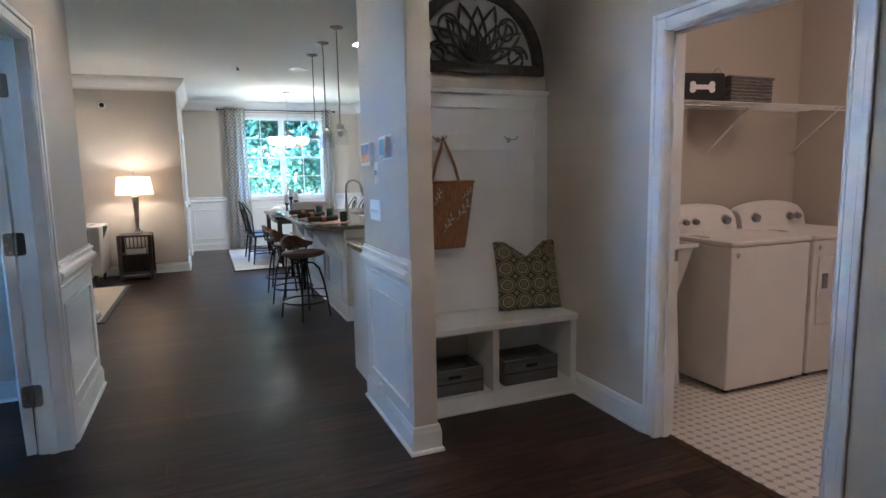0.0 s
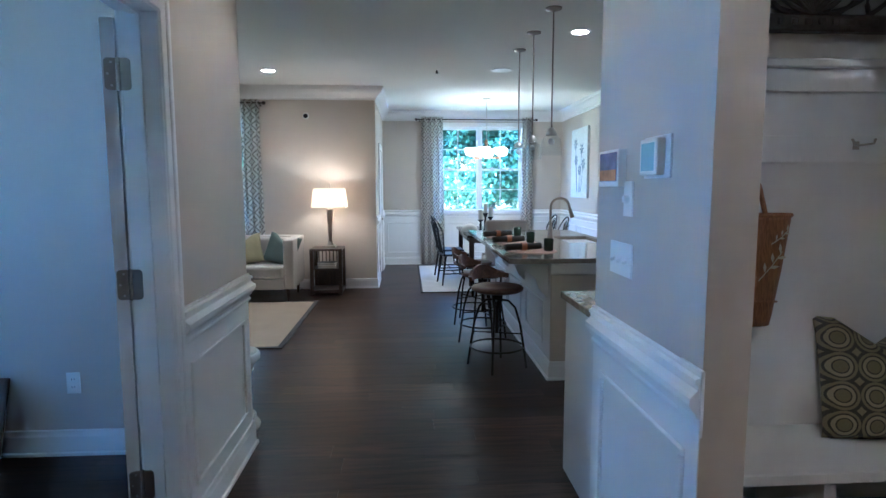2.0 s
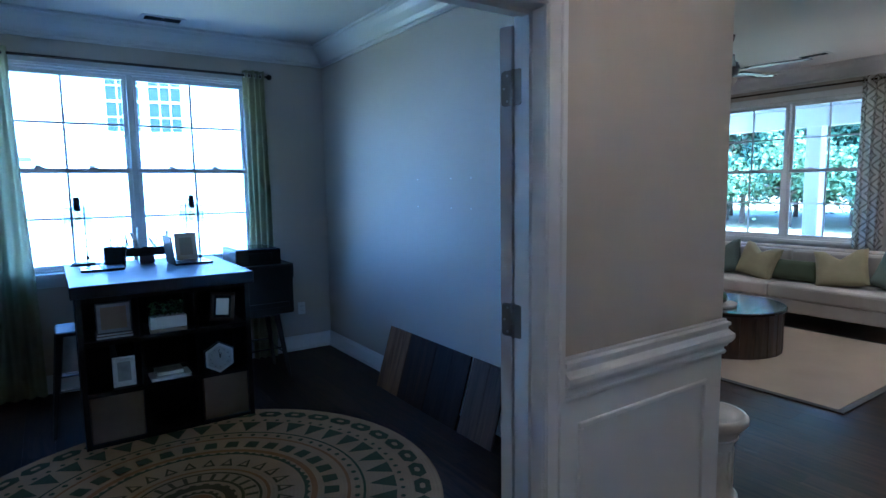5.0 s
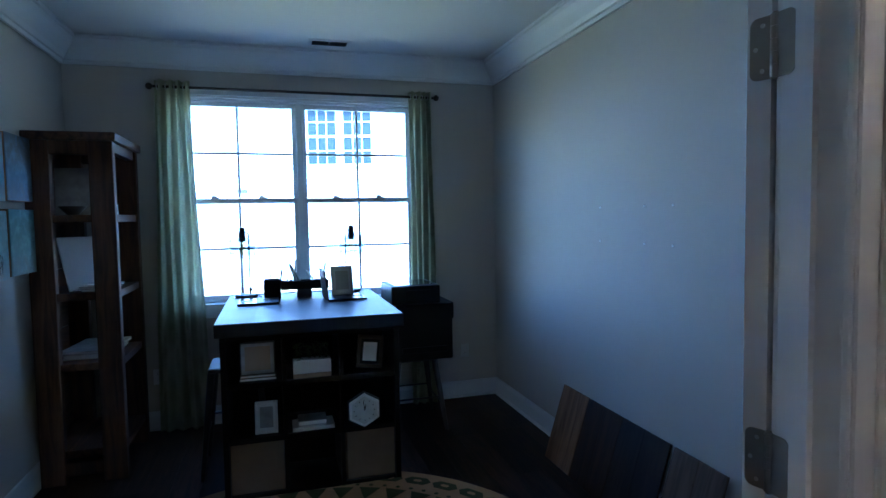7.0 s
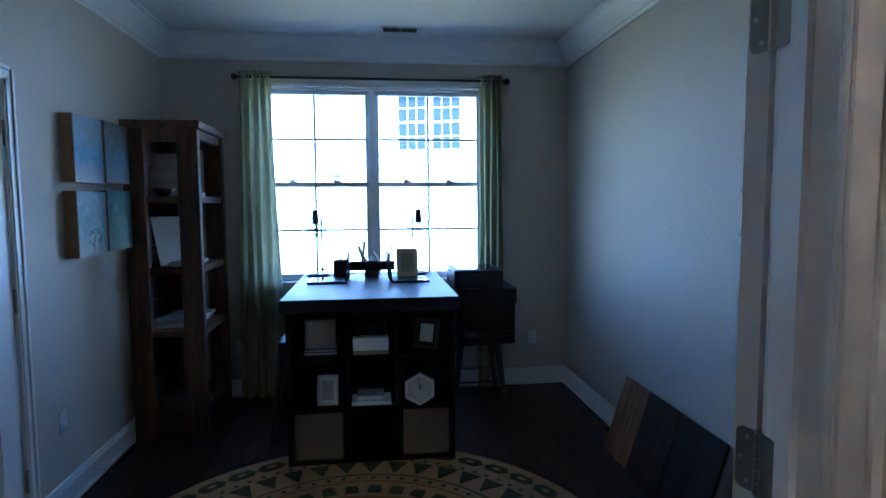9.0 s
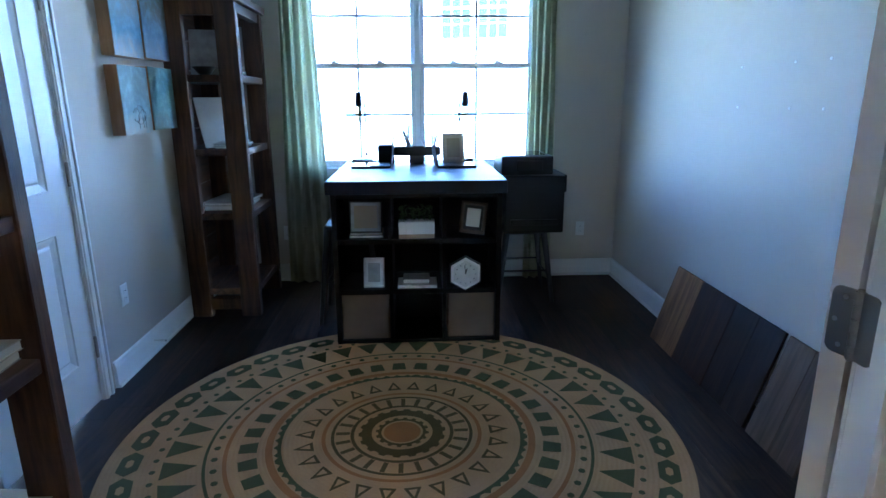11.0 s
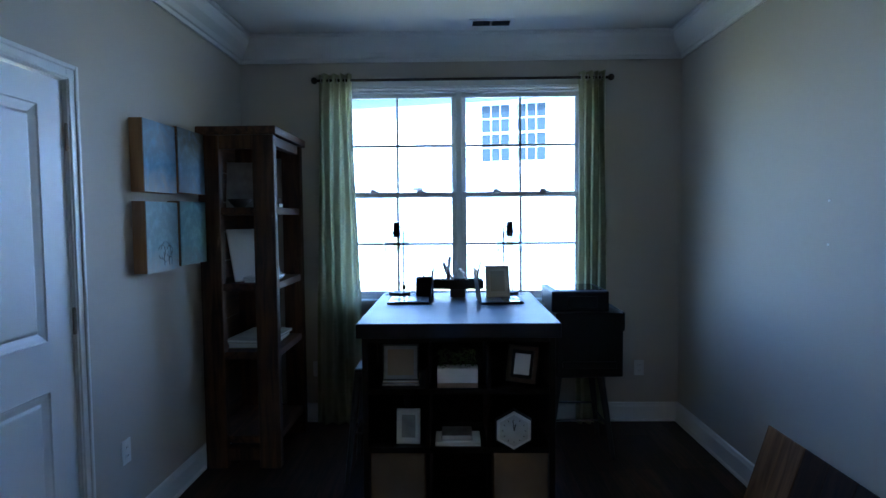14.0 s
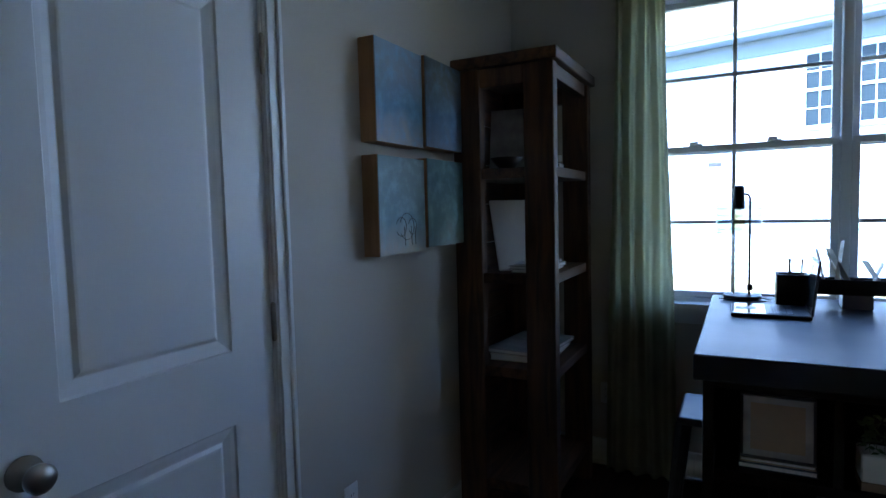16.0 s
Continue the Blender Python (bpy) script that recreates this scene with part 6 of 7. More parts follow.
# ceramic garden stool by the wall end
gs = thing("garden_stool", "white glazed ceramic garden stool with waisted body", "garden stool", pose(-0.66, 4.60, 0))
CERAM = surface("white_crackle_glaze", (0.66, 0.63, 0.57), 0.18, vary=0.06, coarse=10, fine=60, bump=0.05)
part("body", lathe([(0.15, 0.0), (0.155, 0.02), (0.135, 0.05), (0.11, 0.10), (0.098, 0.18), (0.098, 0.24), (0.105, 0.32), (0.125, 0.385), (0.15, 0.415), (0.165, 0.43), (0.165, 0.455), (0.155, 0.468), (0.14, 0.468), (0.13, 0.455), (0.01, 0.452)], 40), CERAM, gs, "", True)
for k in range(10):
    a = 2 * math.pi * k / 10
    part("relief_band", box(bmesh.new(), 0.096, 0.108, -0.012, 0.012, 0.12, 0.31, bevel=0.004, m=Matrix.Rotation(a, 4, "Z")), CERAM, gs)
for z, r in ((0.075, 0.125), (0.36, 0.119)):
    part("relief_ring", pipe(bmesh.new(), arc((0, 0, z), r, 0, 360, 32, "xy"), 0.006, 6), CERAM, gs)

# wall sensor, fan, cans
sn = thing("wall_camera", "small round black sensor on white plate", "sensor", pose(-1.01, 9.47, 2.44, 0, 0, 180))
part("plate", tube(bmesh.new(), (0, 0, 0), (0, 0.015, 0), 0.045, 0.042, 20), PLASTIC, sn)
part("eye", tube(bmesh.new(), (0, 0.0152, 0), (0, 0.03, 0), 0.034, 0.026, 20), BLACKP, sn)
fan = thing("ceiling_fan", "bronze ceiling fan with dark blades at rest", "ceiling fan", pose(-2.15, 7.2, H))
part("canopy", lathe([(0.02, -0.09), (0.06, -0.05), (0.07, -0.001), (0.01, -0.001)][::-1], 24), BRONZE, fan)
part("downrod", pipe(bmesh.new(), [(0, 0, -0.06), (0, 0, -0.24)], 0.012, 10), BRONZE, fan)
part("motor", lathe([(0.03, -0.22), (0.10, -0.24), (0.12, -0.29), (0.10, -0.35), (0.05, -0.37), (0.01, -0.375)], 28), BRONZE, fan, "", True)
part("light_bowl", lathe([(0.09, -0.372), (0.10, -0.39), (0.07, -0.44), (0.01, -0.455)], 28), CREAM, fan, "", True)
for k in range(5):
    a = radians(10 + 72 * k)
    b = part("blade", box(bmesh.new(), 0.17, 0.66, -0.065, 0.065, -0.306, -0.298, bevel=0.003, m=Matrix.Rotation(a, 4, "Z") @ pose(0, 0, 0, 4)), DWOOD, fan)
    part("blade_arm", box(bmesh.new(), 0.10, 0.20, -0.02, 0.02, -0.312, -0.304, m=Matrix.Rotation(a, 4, "Z")), BRONZE, b)
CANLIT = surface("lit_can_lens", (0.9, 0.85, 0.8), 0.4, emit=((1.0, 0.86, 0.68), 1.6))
# Only the first two are seen; the other six are added, unseen.
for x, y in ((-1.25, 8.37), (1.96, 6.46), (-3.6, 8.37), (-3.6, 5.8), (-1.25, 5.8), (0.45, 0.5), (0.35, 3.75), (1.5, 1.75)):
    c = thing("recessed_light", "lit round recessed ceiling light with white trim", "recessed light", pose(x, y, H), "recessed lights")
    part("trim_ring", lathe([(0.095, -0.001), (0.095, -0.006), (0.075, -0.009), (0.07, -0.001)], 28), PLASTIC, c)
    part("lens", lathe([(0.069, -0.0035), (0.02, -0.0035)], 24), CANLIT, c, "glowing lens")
sp = thing("ceiling_speaker", "round white ceiling speaker grille", "speaker", pose(1.53, 8.18, H))
part("grille", lathe([(0.12, -0.001), (0.12, -0.008), (0.10, -0.011), (0.01, -0.011)], 32), PLASTIC, sp)
# Sprinkler head on the ceiling.
sd = thing("smoke_detector", "small dark sprinkler head on the ceiling", "sprinkler", pose(0.76, 8.22, H))
part("plate", lathe([(0.035, -0.001), (0.035, -0.006), (0.01, -0.008)], 20), PLASTIC, sd)
part("head", tube(bmesh.new(), (0, 0, -0.008), (0, 0, -0.045), 0.012, 0.018, 10), BRONZE, sd)

TRELLIS = sheer(tiled("grey_trellis_cloth", (0.15, 0.20), [(0.0, (0.24, 0.225, 0.195)), (0.13, (0.84, 0.82, 0.76)), (0.32, (0.24, 0.225, 0.195)), (0.44, (0.84, 0.82, 0.76)), (0.66, (0.24, 0.225, 0.195)), (0.78, (0.84, 0.82, 0.76))]), (0.5, 0.48, 0.43), 0.32)
curtains("living", pose(-2.67, 9.47, 0, 0, 0, 180), 2.60, -1.09, 1.09, [(-0.93, 0.24, 3, 0.25), (0.93, 0.24, 3, 0.25)], TRELLIS, BRONZE, "grey and cream trellis patterned curtain panel", 0.11)
curtains("dining", pose(1.75, 12.0, 0, 0, 0, 180), 2.68, -1.02, 1.16, [(0.89, 0.40, 4, 0.12), (-0.88, 0.20, 2, 0.1)], TRELLIS, BRONZE, "grey and cream trellis patterned dining curtain panel", 0.10)

# ---- kitchen ----
GRANITE = surface("speckled_granite", (0.22, 0.19, 0.15), 0.12, vary=0.45, coarse=22, fine=140, bump=0.0)
CABW = surface("white_cabinet_paint", (0.70, 0.70, 0.69), 0.4, vary=0.02)
isl = thing("kitchen_island", "white kitchen island with panelled end and corbels", "kitchen island", pose(1.46, 5.36, 0))
part("body", boxed(0.0, 0.86, 0.012, 2.75, 0.0, 0.885), CABW, isl)
part("end_panel", boxed(0.0, 0.86, -0.012, 0.012, 0.0, 0.885, bevel=0.002), WALL, isl, "greige end panel")
part("cap_trim", boxed(-0.012, 0.872, -0.026, 0.0, 0.80, 0.885, bevel=0.006), CABW, isl)
part("baseboard", swept([(-0.001, 2.75), (-0.001, -0.013), (0.86, -0.013)], [(-o, z) for o, z in BASE]), TRIM, isl)
for y in (0.12, 1.0, 1.85, 2.6):
    bm = bmesh.new()
    sec = [(0, 0.885), (-0.24, 0.885), (-0.24, 0.85), (-0.18, 0.82), (-0.10, 0.76), (-0.06, 0.66), (0, 0.60)]
    va = [bm.verts.new((x, y - 0.03, z)) for x, z in sec]
    vb = [bm.verts.new((x, y + 0.03, z)) for x, z in sec]
    bm.faces.new(va)
    bm.faces.new(vb[::-1])
    for k in range(len(sec)):
        bm.faces.new((va[k], vb[k], vb[(k + 1) % len(sec)], va[(k + 1) % len(sec)]))
    bmesh.ops.recalc_face_normals(bm, faces=bm.faces)
    part("corbel", bm, CABW, isl)
for k in range(3):
    b = bmesh.new()
    picture_mould(b, pose(-0.001, 2.3 - k * 0.88, 0, 0, 0, 90), 0.66, 0.22, 0.56, 0.03, 0.014)
    part("side_moulding", b, CABW, isl)
top = thing("island_countertop", "polished speckled granite island countertop with sink cutout", "countertop", pose(0, 0, 0.886))
bm = boxes([(1.14, 1.93, 5.33, 8.2, 0, 0.035), (2.31, 2.38, 5.33, 8.2, 0, 0.035), (1.93, 2.31, 5.33, 6.55, 0, 0.035), (1.93, 2.31, 7.25, 8.2, 0, 0.035)])
bmesh.ops.remove_doubles(bm, verts=bm.verts, dist=1e-5)
part("slab", bm, GRANITE, top)
snk = thing("kitchen_sink", "undermount dark steel kitchen sink", "sink", pose(2.12, 6.9, 0.885))
part("basin", boxes([(-0.19, 0.19, -0.35, 0.35, -0.20, -0.195), (-0.195, -0.19, -0.35, 0.35, -0.20, 0.0), (0.19, 0.195, -0.35, 0.35, -0.20, 0.0), (-0.19, 0.19, -0.355, -0.35, -0.20, 0.0), (-0.19, 0.19, 0.35, 0.355, -0.20, 0.0)]), surface("dark_sink_steel", (0.25, 0.23, 0.2), 0.4, 0.8), snk)
fc = thing("kitchen_faucet", "brushed bronze gooseneck kitchen faucet", "faucet", pose(1.84, 6.93, 0.921))
FAUC = surface("brushed_bronze_faucet", (0.38, 0.31, 0.24), 0.3, 1.0, vary=0.1)
part("base", lathe([(0.032, 0), (0.03, 0.02), (0.022, 0.06), (0.024, 0.10), (0.016, 0.14)], 18), FAUC, fc, "", True)
part("spout", pipe(bmesh.new(), [(0, 0, 0.12), (0, 0, 0.32)] + arc((0.095, 0, 0.32), 0.095, 180, 20, 14) + [(0.205, 0, 0.27)], 0.013, 10), FAUC, fc)
part("spray_head", tube(bmesh.new(), (0.195, 0, 0.31), (0.225, 0, 0.22), 0.016, 0.022, 14), FAUC, fc)
part("lever", pipe(bmesh.new(), [(0, 0.02, 0.07), (0.0, 0.06, 0.085), (0.0, 0.09, 0.09)], 0.007, 8), FAUC, fc)

STOOLW = wood("stool_seat_wood", (0.05, 0.022, 0.011), (0.15, 0.07, 0.035), 0.4, (1, 8, 8), 3, 0.1)
IRON = surface("dark_iron", (0.025, 0.022, 0.02), 0.5, 0.7, vary=0.2)


def bar_stool(m):
    s = thing("bar_stool", "swivel bar stool with wooden seat and arched iron legs", "bar stool", m, "island bar stools")
    part("seat", lathe([(0.02, 0.615), (0.17, 0.615), (0.205, 0.63), (0.21, 0.65), (0.195, 0.662), (0.10, 0.655), (0.01, 0.652)], 36), STOOLW, s, "round wooden seat", True)
    bm = bmesh.new()
    n = 20
    rows = []
    for i in range(n + 1):
        a = radians(-62 + 124 * i / n)
        e = 0.5 + 0.5 * math.cos(math.pi * (2 * i / n - 1))
        rows.append([bm.verts.new((r * math.cos(a), r * math.sin(a), z)) for r, z in ((0.195, 0.70), (0.217, 0.70), (0.232, 0.735 + 0.075 * e), (0.210, 0.735 + 0.075 * e))])
    for p, q in zip(rows, rows[1:]):
        for j in range(4):
            bm.faces.new((p[j], p[(j + 1) % 4], q[(j + 1) % 4], q[j]))
    bm.faces.new(rows[0][::-1])
    bm.faces.new(rows[-1])
    bmesh.ops.recalc_face_normals(bm, faces=bm.faces)
    part("backrest", bm, STOOLW, s, "low curved wooden backrest")
    for a in (-45, 0, 45):
        c_, s_ = math.cos(radians(a)), math.sin(radians(a))
        part("back_post", pipe(bmesh.new(), [(0.15 * c_, 0.15 * s_, 0.62), (0.205 * c_, 0.205 * s_, 0.66), (0.21 * c_, 0.21 * s_, 0.72)], 0.008, 6), IRON, s)
    part("hub", tube(bmesh.new(), (0, 0, 0.48), (0, 0, 0.615), 0.035, 0.05, 14), IRON, s)
    part("screw", tube(bmesh.new(), (0, 0, 0.28), (0, 0, 0.50), 0.015, n=10), IRON, s)
    for k in range(4):
        a = radians(45 + 90 * k)
        c_, s_ = math.cos(a), math.sin(a)
        pts = [(0.03 * c_, 0.03 * s_, 0.55), (0.09 * c_, 0.09 * s_, 0.545), (0.145 * c_, 0.145 * s_, 0.49), (0.185 * c_, 0.185 * s_, 0.36), (0.215 * c_, 0.215 * s_, 0.18), (0.24 * c_, 0.24 * s_, 0.0)]
        part("leg", pipe(bmesh.new(), pts, 0.0095, 8), IRON, s)
    part("foot_ring", pipe(bmesh.new(), arc((0, 0, 0.17), 0.216, 0, 360, 36, "xy"), 0.008, 6), IRON, s)
    part("cross_bar", pipe(bmesh.new(), [(-0.14, -0.14, 0.28), (0.14, 0.14, 0.28)], 0.006, 6), IRON, s)
    part("cross_bar", pipe(bmesh.new(), [(-0.14, 0.14, 0.275), (0.14, -0.14, 0.275)], 0.006, 6), IRON, s)
    return s


st = bar_stool(pose(1.11, 5.70, 0, 0, 0, 118))
copy_thing(st, pose(1.10, 6.50, 0, 0, 0, 150))
copy_thing(st, pose(1.09, 7.25, 0, 0, 0, 165))

MATC = surface("woven_placemat", (0.42, 0.27, 0.20), 0.9, vary=0.1, fine=200, bump=0.3)
NAPK = surface("dark_napkin", (0.035, 0.028, 0.02), 0.85, vary=0.2, coarse=12)
for y in (5.85, 6.55, 7.2):
    p = thing("placemat", "oval woven terracotta placemat on the island", "placemat", pose(1.42, y, 0.9215), "placemats")
    part("mat", lathe([(0.20, 0), (0.205, 0.003), (0.2, 0.006), (0.01, 0.006)], 32), MATC, p)
    n_ = thing("rolled_napkin", "dark rolled napkin with rust ring", "napkin", pose(1.36, y, 0.9285, 0, 0, 12), "rolled napkins")
    bm = pipe(bmesh.new(), [(-0.17, 0, 0.028), (-0.08, 0.0, 0.034), (0.02, 0.0, 0.03), (0.14, 0, 0.036)], 0.028, 10)
    part("roll", bm, NAPK, n_, "", True)
    part("ring", tube(bmesh.new(), (-0.035, 0, 0.032), (0.01, 0, 0.032), 0.034, n=14), surface("rust_ring", (0.30, 0.10, 0.03), 0.5), n_)
    g = thing("tumbler", "dark green glass tumbler beside the napkin", "tumbler", pose(1.55, y - 0.03, 0.9275), "tumblers")
    part("cup", lathe([(0.034, 0.0), (0.037, 0.006), (0.042, 0.10), (0.039, 0.10), (0.033, 0.012)], 18), surface("dark_green_glass", (0.03, 0.045, 0.03), 0.15), g, "", True)

cabn = thing("base_cabinet", "white base cabinet end with panelled side", "cabinet", pose(1.20, 3.41, 0))
part("carcass", boxed(0, 2.098, 0, 0.56, 0.10, 0.885), CABW, cabn)
part("toe_kick", boxed(0.04, 2.098, 0, 0.50, 0.0, 0.10), CABW, cabn)
part("end_panel", boxed(-0.012, 0.0, 0.0, 0.57, 0.0, 0.885, bevel=0.002), CABW, cabn)
for k in range(4):
    d = part("door", boxed(0.02 + k * 0.52, 0.02 + k * 0.52 + 0.50, 0.561, 0.58, 0.12, 0.87, bevel=0.004), CABW, cabn)
    part("handle", pipe(bmesh.new(), [(0.46 + k * 0.52, 0.581, 0.70), (0.46 + k * 0.52, 0.605, 0.72), (0.46 + k * 0.52, 0.605, 0.80), (0.46 + k * 0.52, 0.581, 0.82)], 0.005, 6), STEEL, d)
tp = thing("cabinet_countertop", "speckled granite counter on the base cabinet", "countertop", pose(1.17, 3.405, 0.886))
part("slab", boxed(0, 2.128, 0, 0.62, 0, 0.035, bevel=0.004), GRANITE, tp)

PEND = surface("aged_nickel", (0.20, 0.17, 0.15), 0.4, 0.8, vary=0.1)
GLASSP = pane_glass("pendant_glass", (0.93, 0.95, 0.96))
for y in (5.79, 6.50, 7.17):
    p = thing("pendant_light", "brushed nickel pendant with clear glass shade over the island", "pendant light", pose(1.55, y, H), "island pendants")
    part("canopy", lathe([(0.065, -0.001), (0.065, -0.012), (0.03, -0.022), (0.008, -0.025)], 24), PEND, p)
    part("rod", pipe(bmesh.new(), [(0, 0, -0.02), (0, 0, -0.93)], 0.006, 8), PEND, p)
    part("cap", lathe([(0.008, -0.92), (0.03, -0.935), (0.045, -0.975), (0.042, -0.985)], 20), STEEL, p, "", True)
    bm = lathe([(0.045, -0.985), (0.075, -1.02), (0.085, -1.14)], 28)
    bmesh.ops.delete(bm, geom=[f for f in bm.faces if len(f.verts) > 4], context="FACES")
    gl = part("shade", bm, GLASSP, p, "clear glass shade", True)
    gl.visible_shadow = False
    bm = bmesh.new()
    bmesh.ops.create_uvsphere(bm, u_segments=12, v_segments=10, radius=0.026, matrix=Matrix.Translation((0, 0, -1.03)))
    part("bulb", bm, WHITEC, p)

# ---- dining ----
ch = thing("chandelier", "copper chandelier with lit frosted glass bowls", "chandelier", pose(1.66, 10.42, H))
COPPER = surface("copper_metal", (0.55, 0.27, 0.14), 0.3, 1.0, vary=0.1)
part("canopy", lathe([(0.065, -0.001), (0.06, -0.02), (0.01, -0.03)], 20), STEEL, ch)
part("chain", pipe(bmesh.new(), [(0, 0, -0.02), (0, 0, -0.66)], 0.005, 6), STEEL, ch)
part("column", lathe([(0.01, -0.64), (0.03, -0.68), (0.018, -0.74), (0.045, -0.80), (0.05, -0.88), (0.01, -0.93)], 18), COPPER, ch, "", True)
FROST = surface("lit_frosted_glass", (0.85, 0.8, 0.72), 0.5, emit=((1.0, 0.78, 0.52), 0.28))
for k in range(6):
    a = radians(60 * k + 15)
    c_, s_ = math.cos(a), math.sin(a)
    arm = part("arm", pipe(bmesh.new(), [(0.03 * c_, 0.03 * s_, -0.85), (0.12 * c_, 0.12 * s_, -0.93), (0.22 * c_, 0.22 * s_, -0.93), (0.27 * c_, 0.27 * s_, -0.89)], 0.008, 6), COPPER, ch)
    part("glass_bowl", lathe([(0.02, -0.895), (0.07, -0.885), (0.095, -0.83), (0.09, -0.775), (0.085, -0.775), (0.02, -0.88)], 20, at=(0.27 * c_, 0.27 * s_, 0)), FROST, arm, "lit frosted glass bowl", True)

BLACKW = surface("black_painted_wood", (0.012, 0.013, 0.017), 0.35, vary=0.2, coarse=6)


def windsor(m):
    c = thing("dining_chair", "black spindle-back wooden dining chair", "chair", m, "dining chairs")
    part("seat", boxed(-0.21, 0.21, -0.20, 0.21, 0.43, 0.462, bevel=0.014, seg=2), BLACKW, c)
    for sx in (-1, 1):
        for sy in (-1, 1):
            part("leg", tube(bmesh.new(), (sx * 0.20, sy * 0.21, 0), (sx * 0.15, sy * 0.15, 0.432), 0.012, 0.018, 8), BLACKW, c)
        part("stretcher", tube(bmesh.new(), (sx * 0.183, -0.19, 0.17), (sx * 0.183, 0.19, 0.17), 0.009, n=6), BLACKW, c)
    part("cross_stretcher", tube(bmesh.new(), (-0.183, 0.0, 0.17), (0.183, 0.0, 0.17), 0.009, n=6), BLACKW, c)
    hoop = [(-0.19, -0.18, 0.46)] + [(-0.19 * math.cos(math.pi * k / 12) if k else -0.19, -0.20 - 0.09 * math.sin(math.pi * k / 12), 0.78 + 0.20 * math.sin(math.pi * k / 12)) for k in range(13)] + [(0.19, -0.18, 0.46)]
    part("hoop", pipe(bmesh.new(), hoop, 0.011, 8), BLACKW, c)
    for k in range(6):
        x = -0.13 + k * 0.052
        part("spindle", tube(bmesh.new(), (x * 0.8, -0.18, 0.46), (x, -0.275, 0.945 - abs(x) * 0.55), 0.005, n=6), BLACKW, c)
    return c


w1 = windsor(pose(1.08, 9.72, 0.012, 0, 0, -82))
copy_thing(w1, pose(1.06, 10.35, 0.012, 0, 0, -86))
copy_thing(w1, pose(2.55, 9.85, 0.012, 0, 0, 90))
copy_thing(w1, pose(2.55, 10.55, 0.012, 0, 0, 92))
dt = thing("dining_table", "long dark wooden dining table", "dining table", pose(1.72, 10.3, 0.012))
part("tabletop", boxed(-0.47, 0.47, -0.95, 0.95, 0.71, 0.75, bevel=0.006), GLOSSTOP, dt)
for sx in (-1, 1):
    for sy in (-1, 1):
        part("leg", boxed(sx * 0.40 - 0.035, sx * 0.40 + 0.035, sy * 0.86 - 0.035, sy * 0.86 + 0.035, 0, 0.71, bevel=0.004), DWOOD, dt)
part("apron", boxes([(-0.40, 0.40, -0.88, -0.86, 0.63, 0.71), (-0.40, 0.40, 0.86, 0.88, 0.63, 0.71), (-0.42, -0.40, -0.86, 0.86, 0.63, 0.71), (0.40, 0.42, -0.86, 0.86, 0.63, 0.71)]), DWOOD, dt)
uc = thing("upholstered_chair", "pale upholstered chair at the head of the table", "chair", pose(1.72, 9.05, 0.012))
part("seat", boxed(-0.27, 0.27, -0.20, 0.30, 0.38, 0.50, bevel=0.03, seg=3), SOFA, uc)
part("backrest", boxed(-0.29, 0.29, -0.30, -0.19, 0.38, 1.0, bevel=0.05, seg=3), SOFA, uc)
for sx in (-1, 1):
    for y in (-0.22, 0.25):
        part("leg", tube(bmesh.new(), (sx * 0.23, y, 0), (sx * 0.22, y, 0.385), 0.014, 0.022, 8), DWOOD, uc)
for dx, h in ((-0.08, 0.20), (0.0, 0.30), (0.09, 0.24)):
    c = thing("pillar_candle", "white pillar candle on a black turned holder", "candle", pose(1.62 + dx, 10.2 + dx * 0.6, 0.763), "table candles")
    part("holder", lathe([(0.05, 0), (0.045, 0.012), (0.016, 0.03), (0.02, h * 0.5), (0.014, h * 0.7), (0.045, h - 0.03), (0.048, h - 0.02), (0.01, h - 0.02)], 20), BLACKW, c, "black turned holder", True)
    part("wax", tube(bmesh.new(), (0, 0, h - 0.019), (0, 0, h + 0.13), 0.036, n=20), surface("candle_wax", (0.75, 0.72, 0.66), 0.5), c)
pl2 = thing("white_plate", "white plate standing on the dining table", "plate", pose(1.35, 10.0, 0.763, 70, 0, 0))
part("disc", lathe([(0.05, 0), (0.13, 0.012), (0.13, 0.016), (0.05, 0.005), (0.01, 0.005)], 28), WHITEC, pl2, "", True)
fa = thing("flower_canvas", "large pale canvas with blue flower painting", "painting", pose(3.298, 10.75, 1.27, 0, 0, 90))
part("canvas", boxed(-0.45, 0.45, 0.0, 0.035, 0, 1.15, bevel=0.002), canvas_mat("pale_flower_paint", (0.62, 0.66, 0.68), (0.60, 0.64, 0.66), (0.55, 0.62, 0.68), 1), fa)
bm = bmesh.new()
rnd = random.Random(4)
for cx, cz in ((-0.15, 0.8), (0.15, 0.62), (-0.05, 0.45), (0.2, 0.9), (-0.25, 0.55)):
    pipe(bm, [(cx, 0.036, cz), (cx * 0.5, 0.036, 0.1)], 0.004, 4)
    for k in range(8):
        a = 0.785 * k
        c = Vector((cx + 0.06 * math.cos(a), 0.0372, cz + 0.06 * math.sin(a)))
        bm.faces.new([bm.verts.new(c + Vector((0.05 * math.cos(a + q) * r, 0, 0.05 * math.sin(a + q) * r))) for q, r in ((0, 1), (1.3, 0.4), (3.14, 1), (4.9, 0.4))])
part("painted_flower", bm, surface("slate_blue_paint", (0.14, 0.22, 0.30), 0.7, vary=0.3, coarse=10), fa)

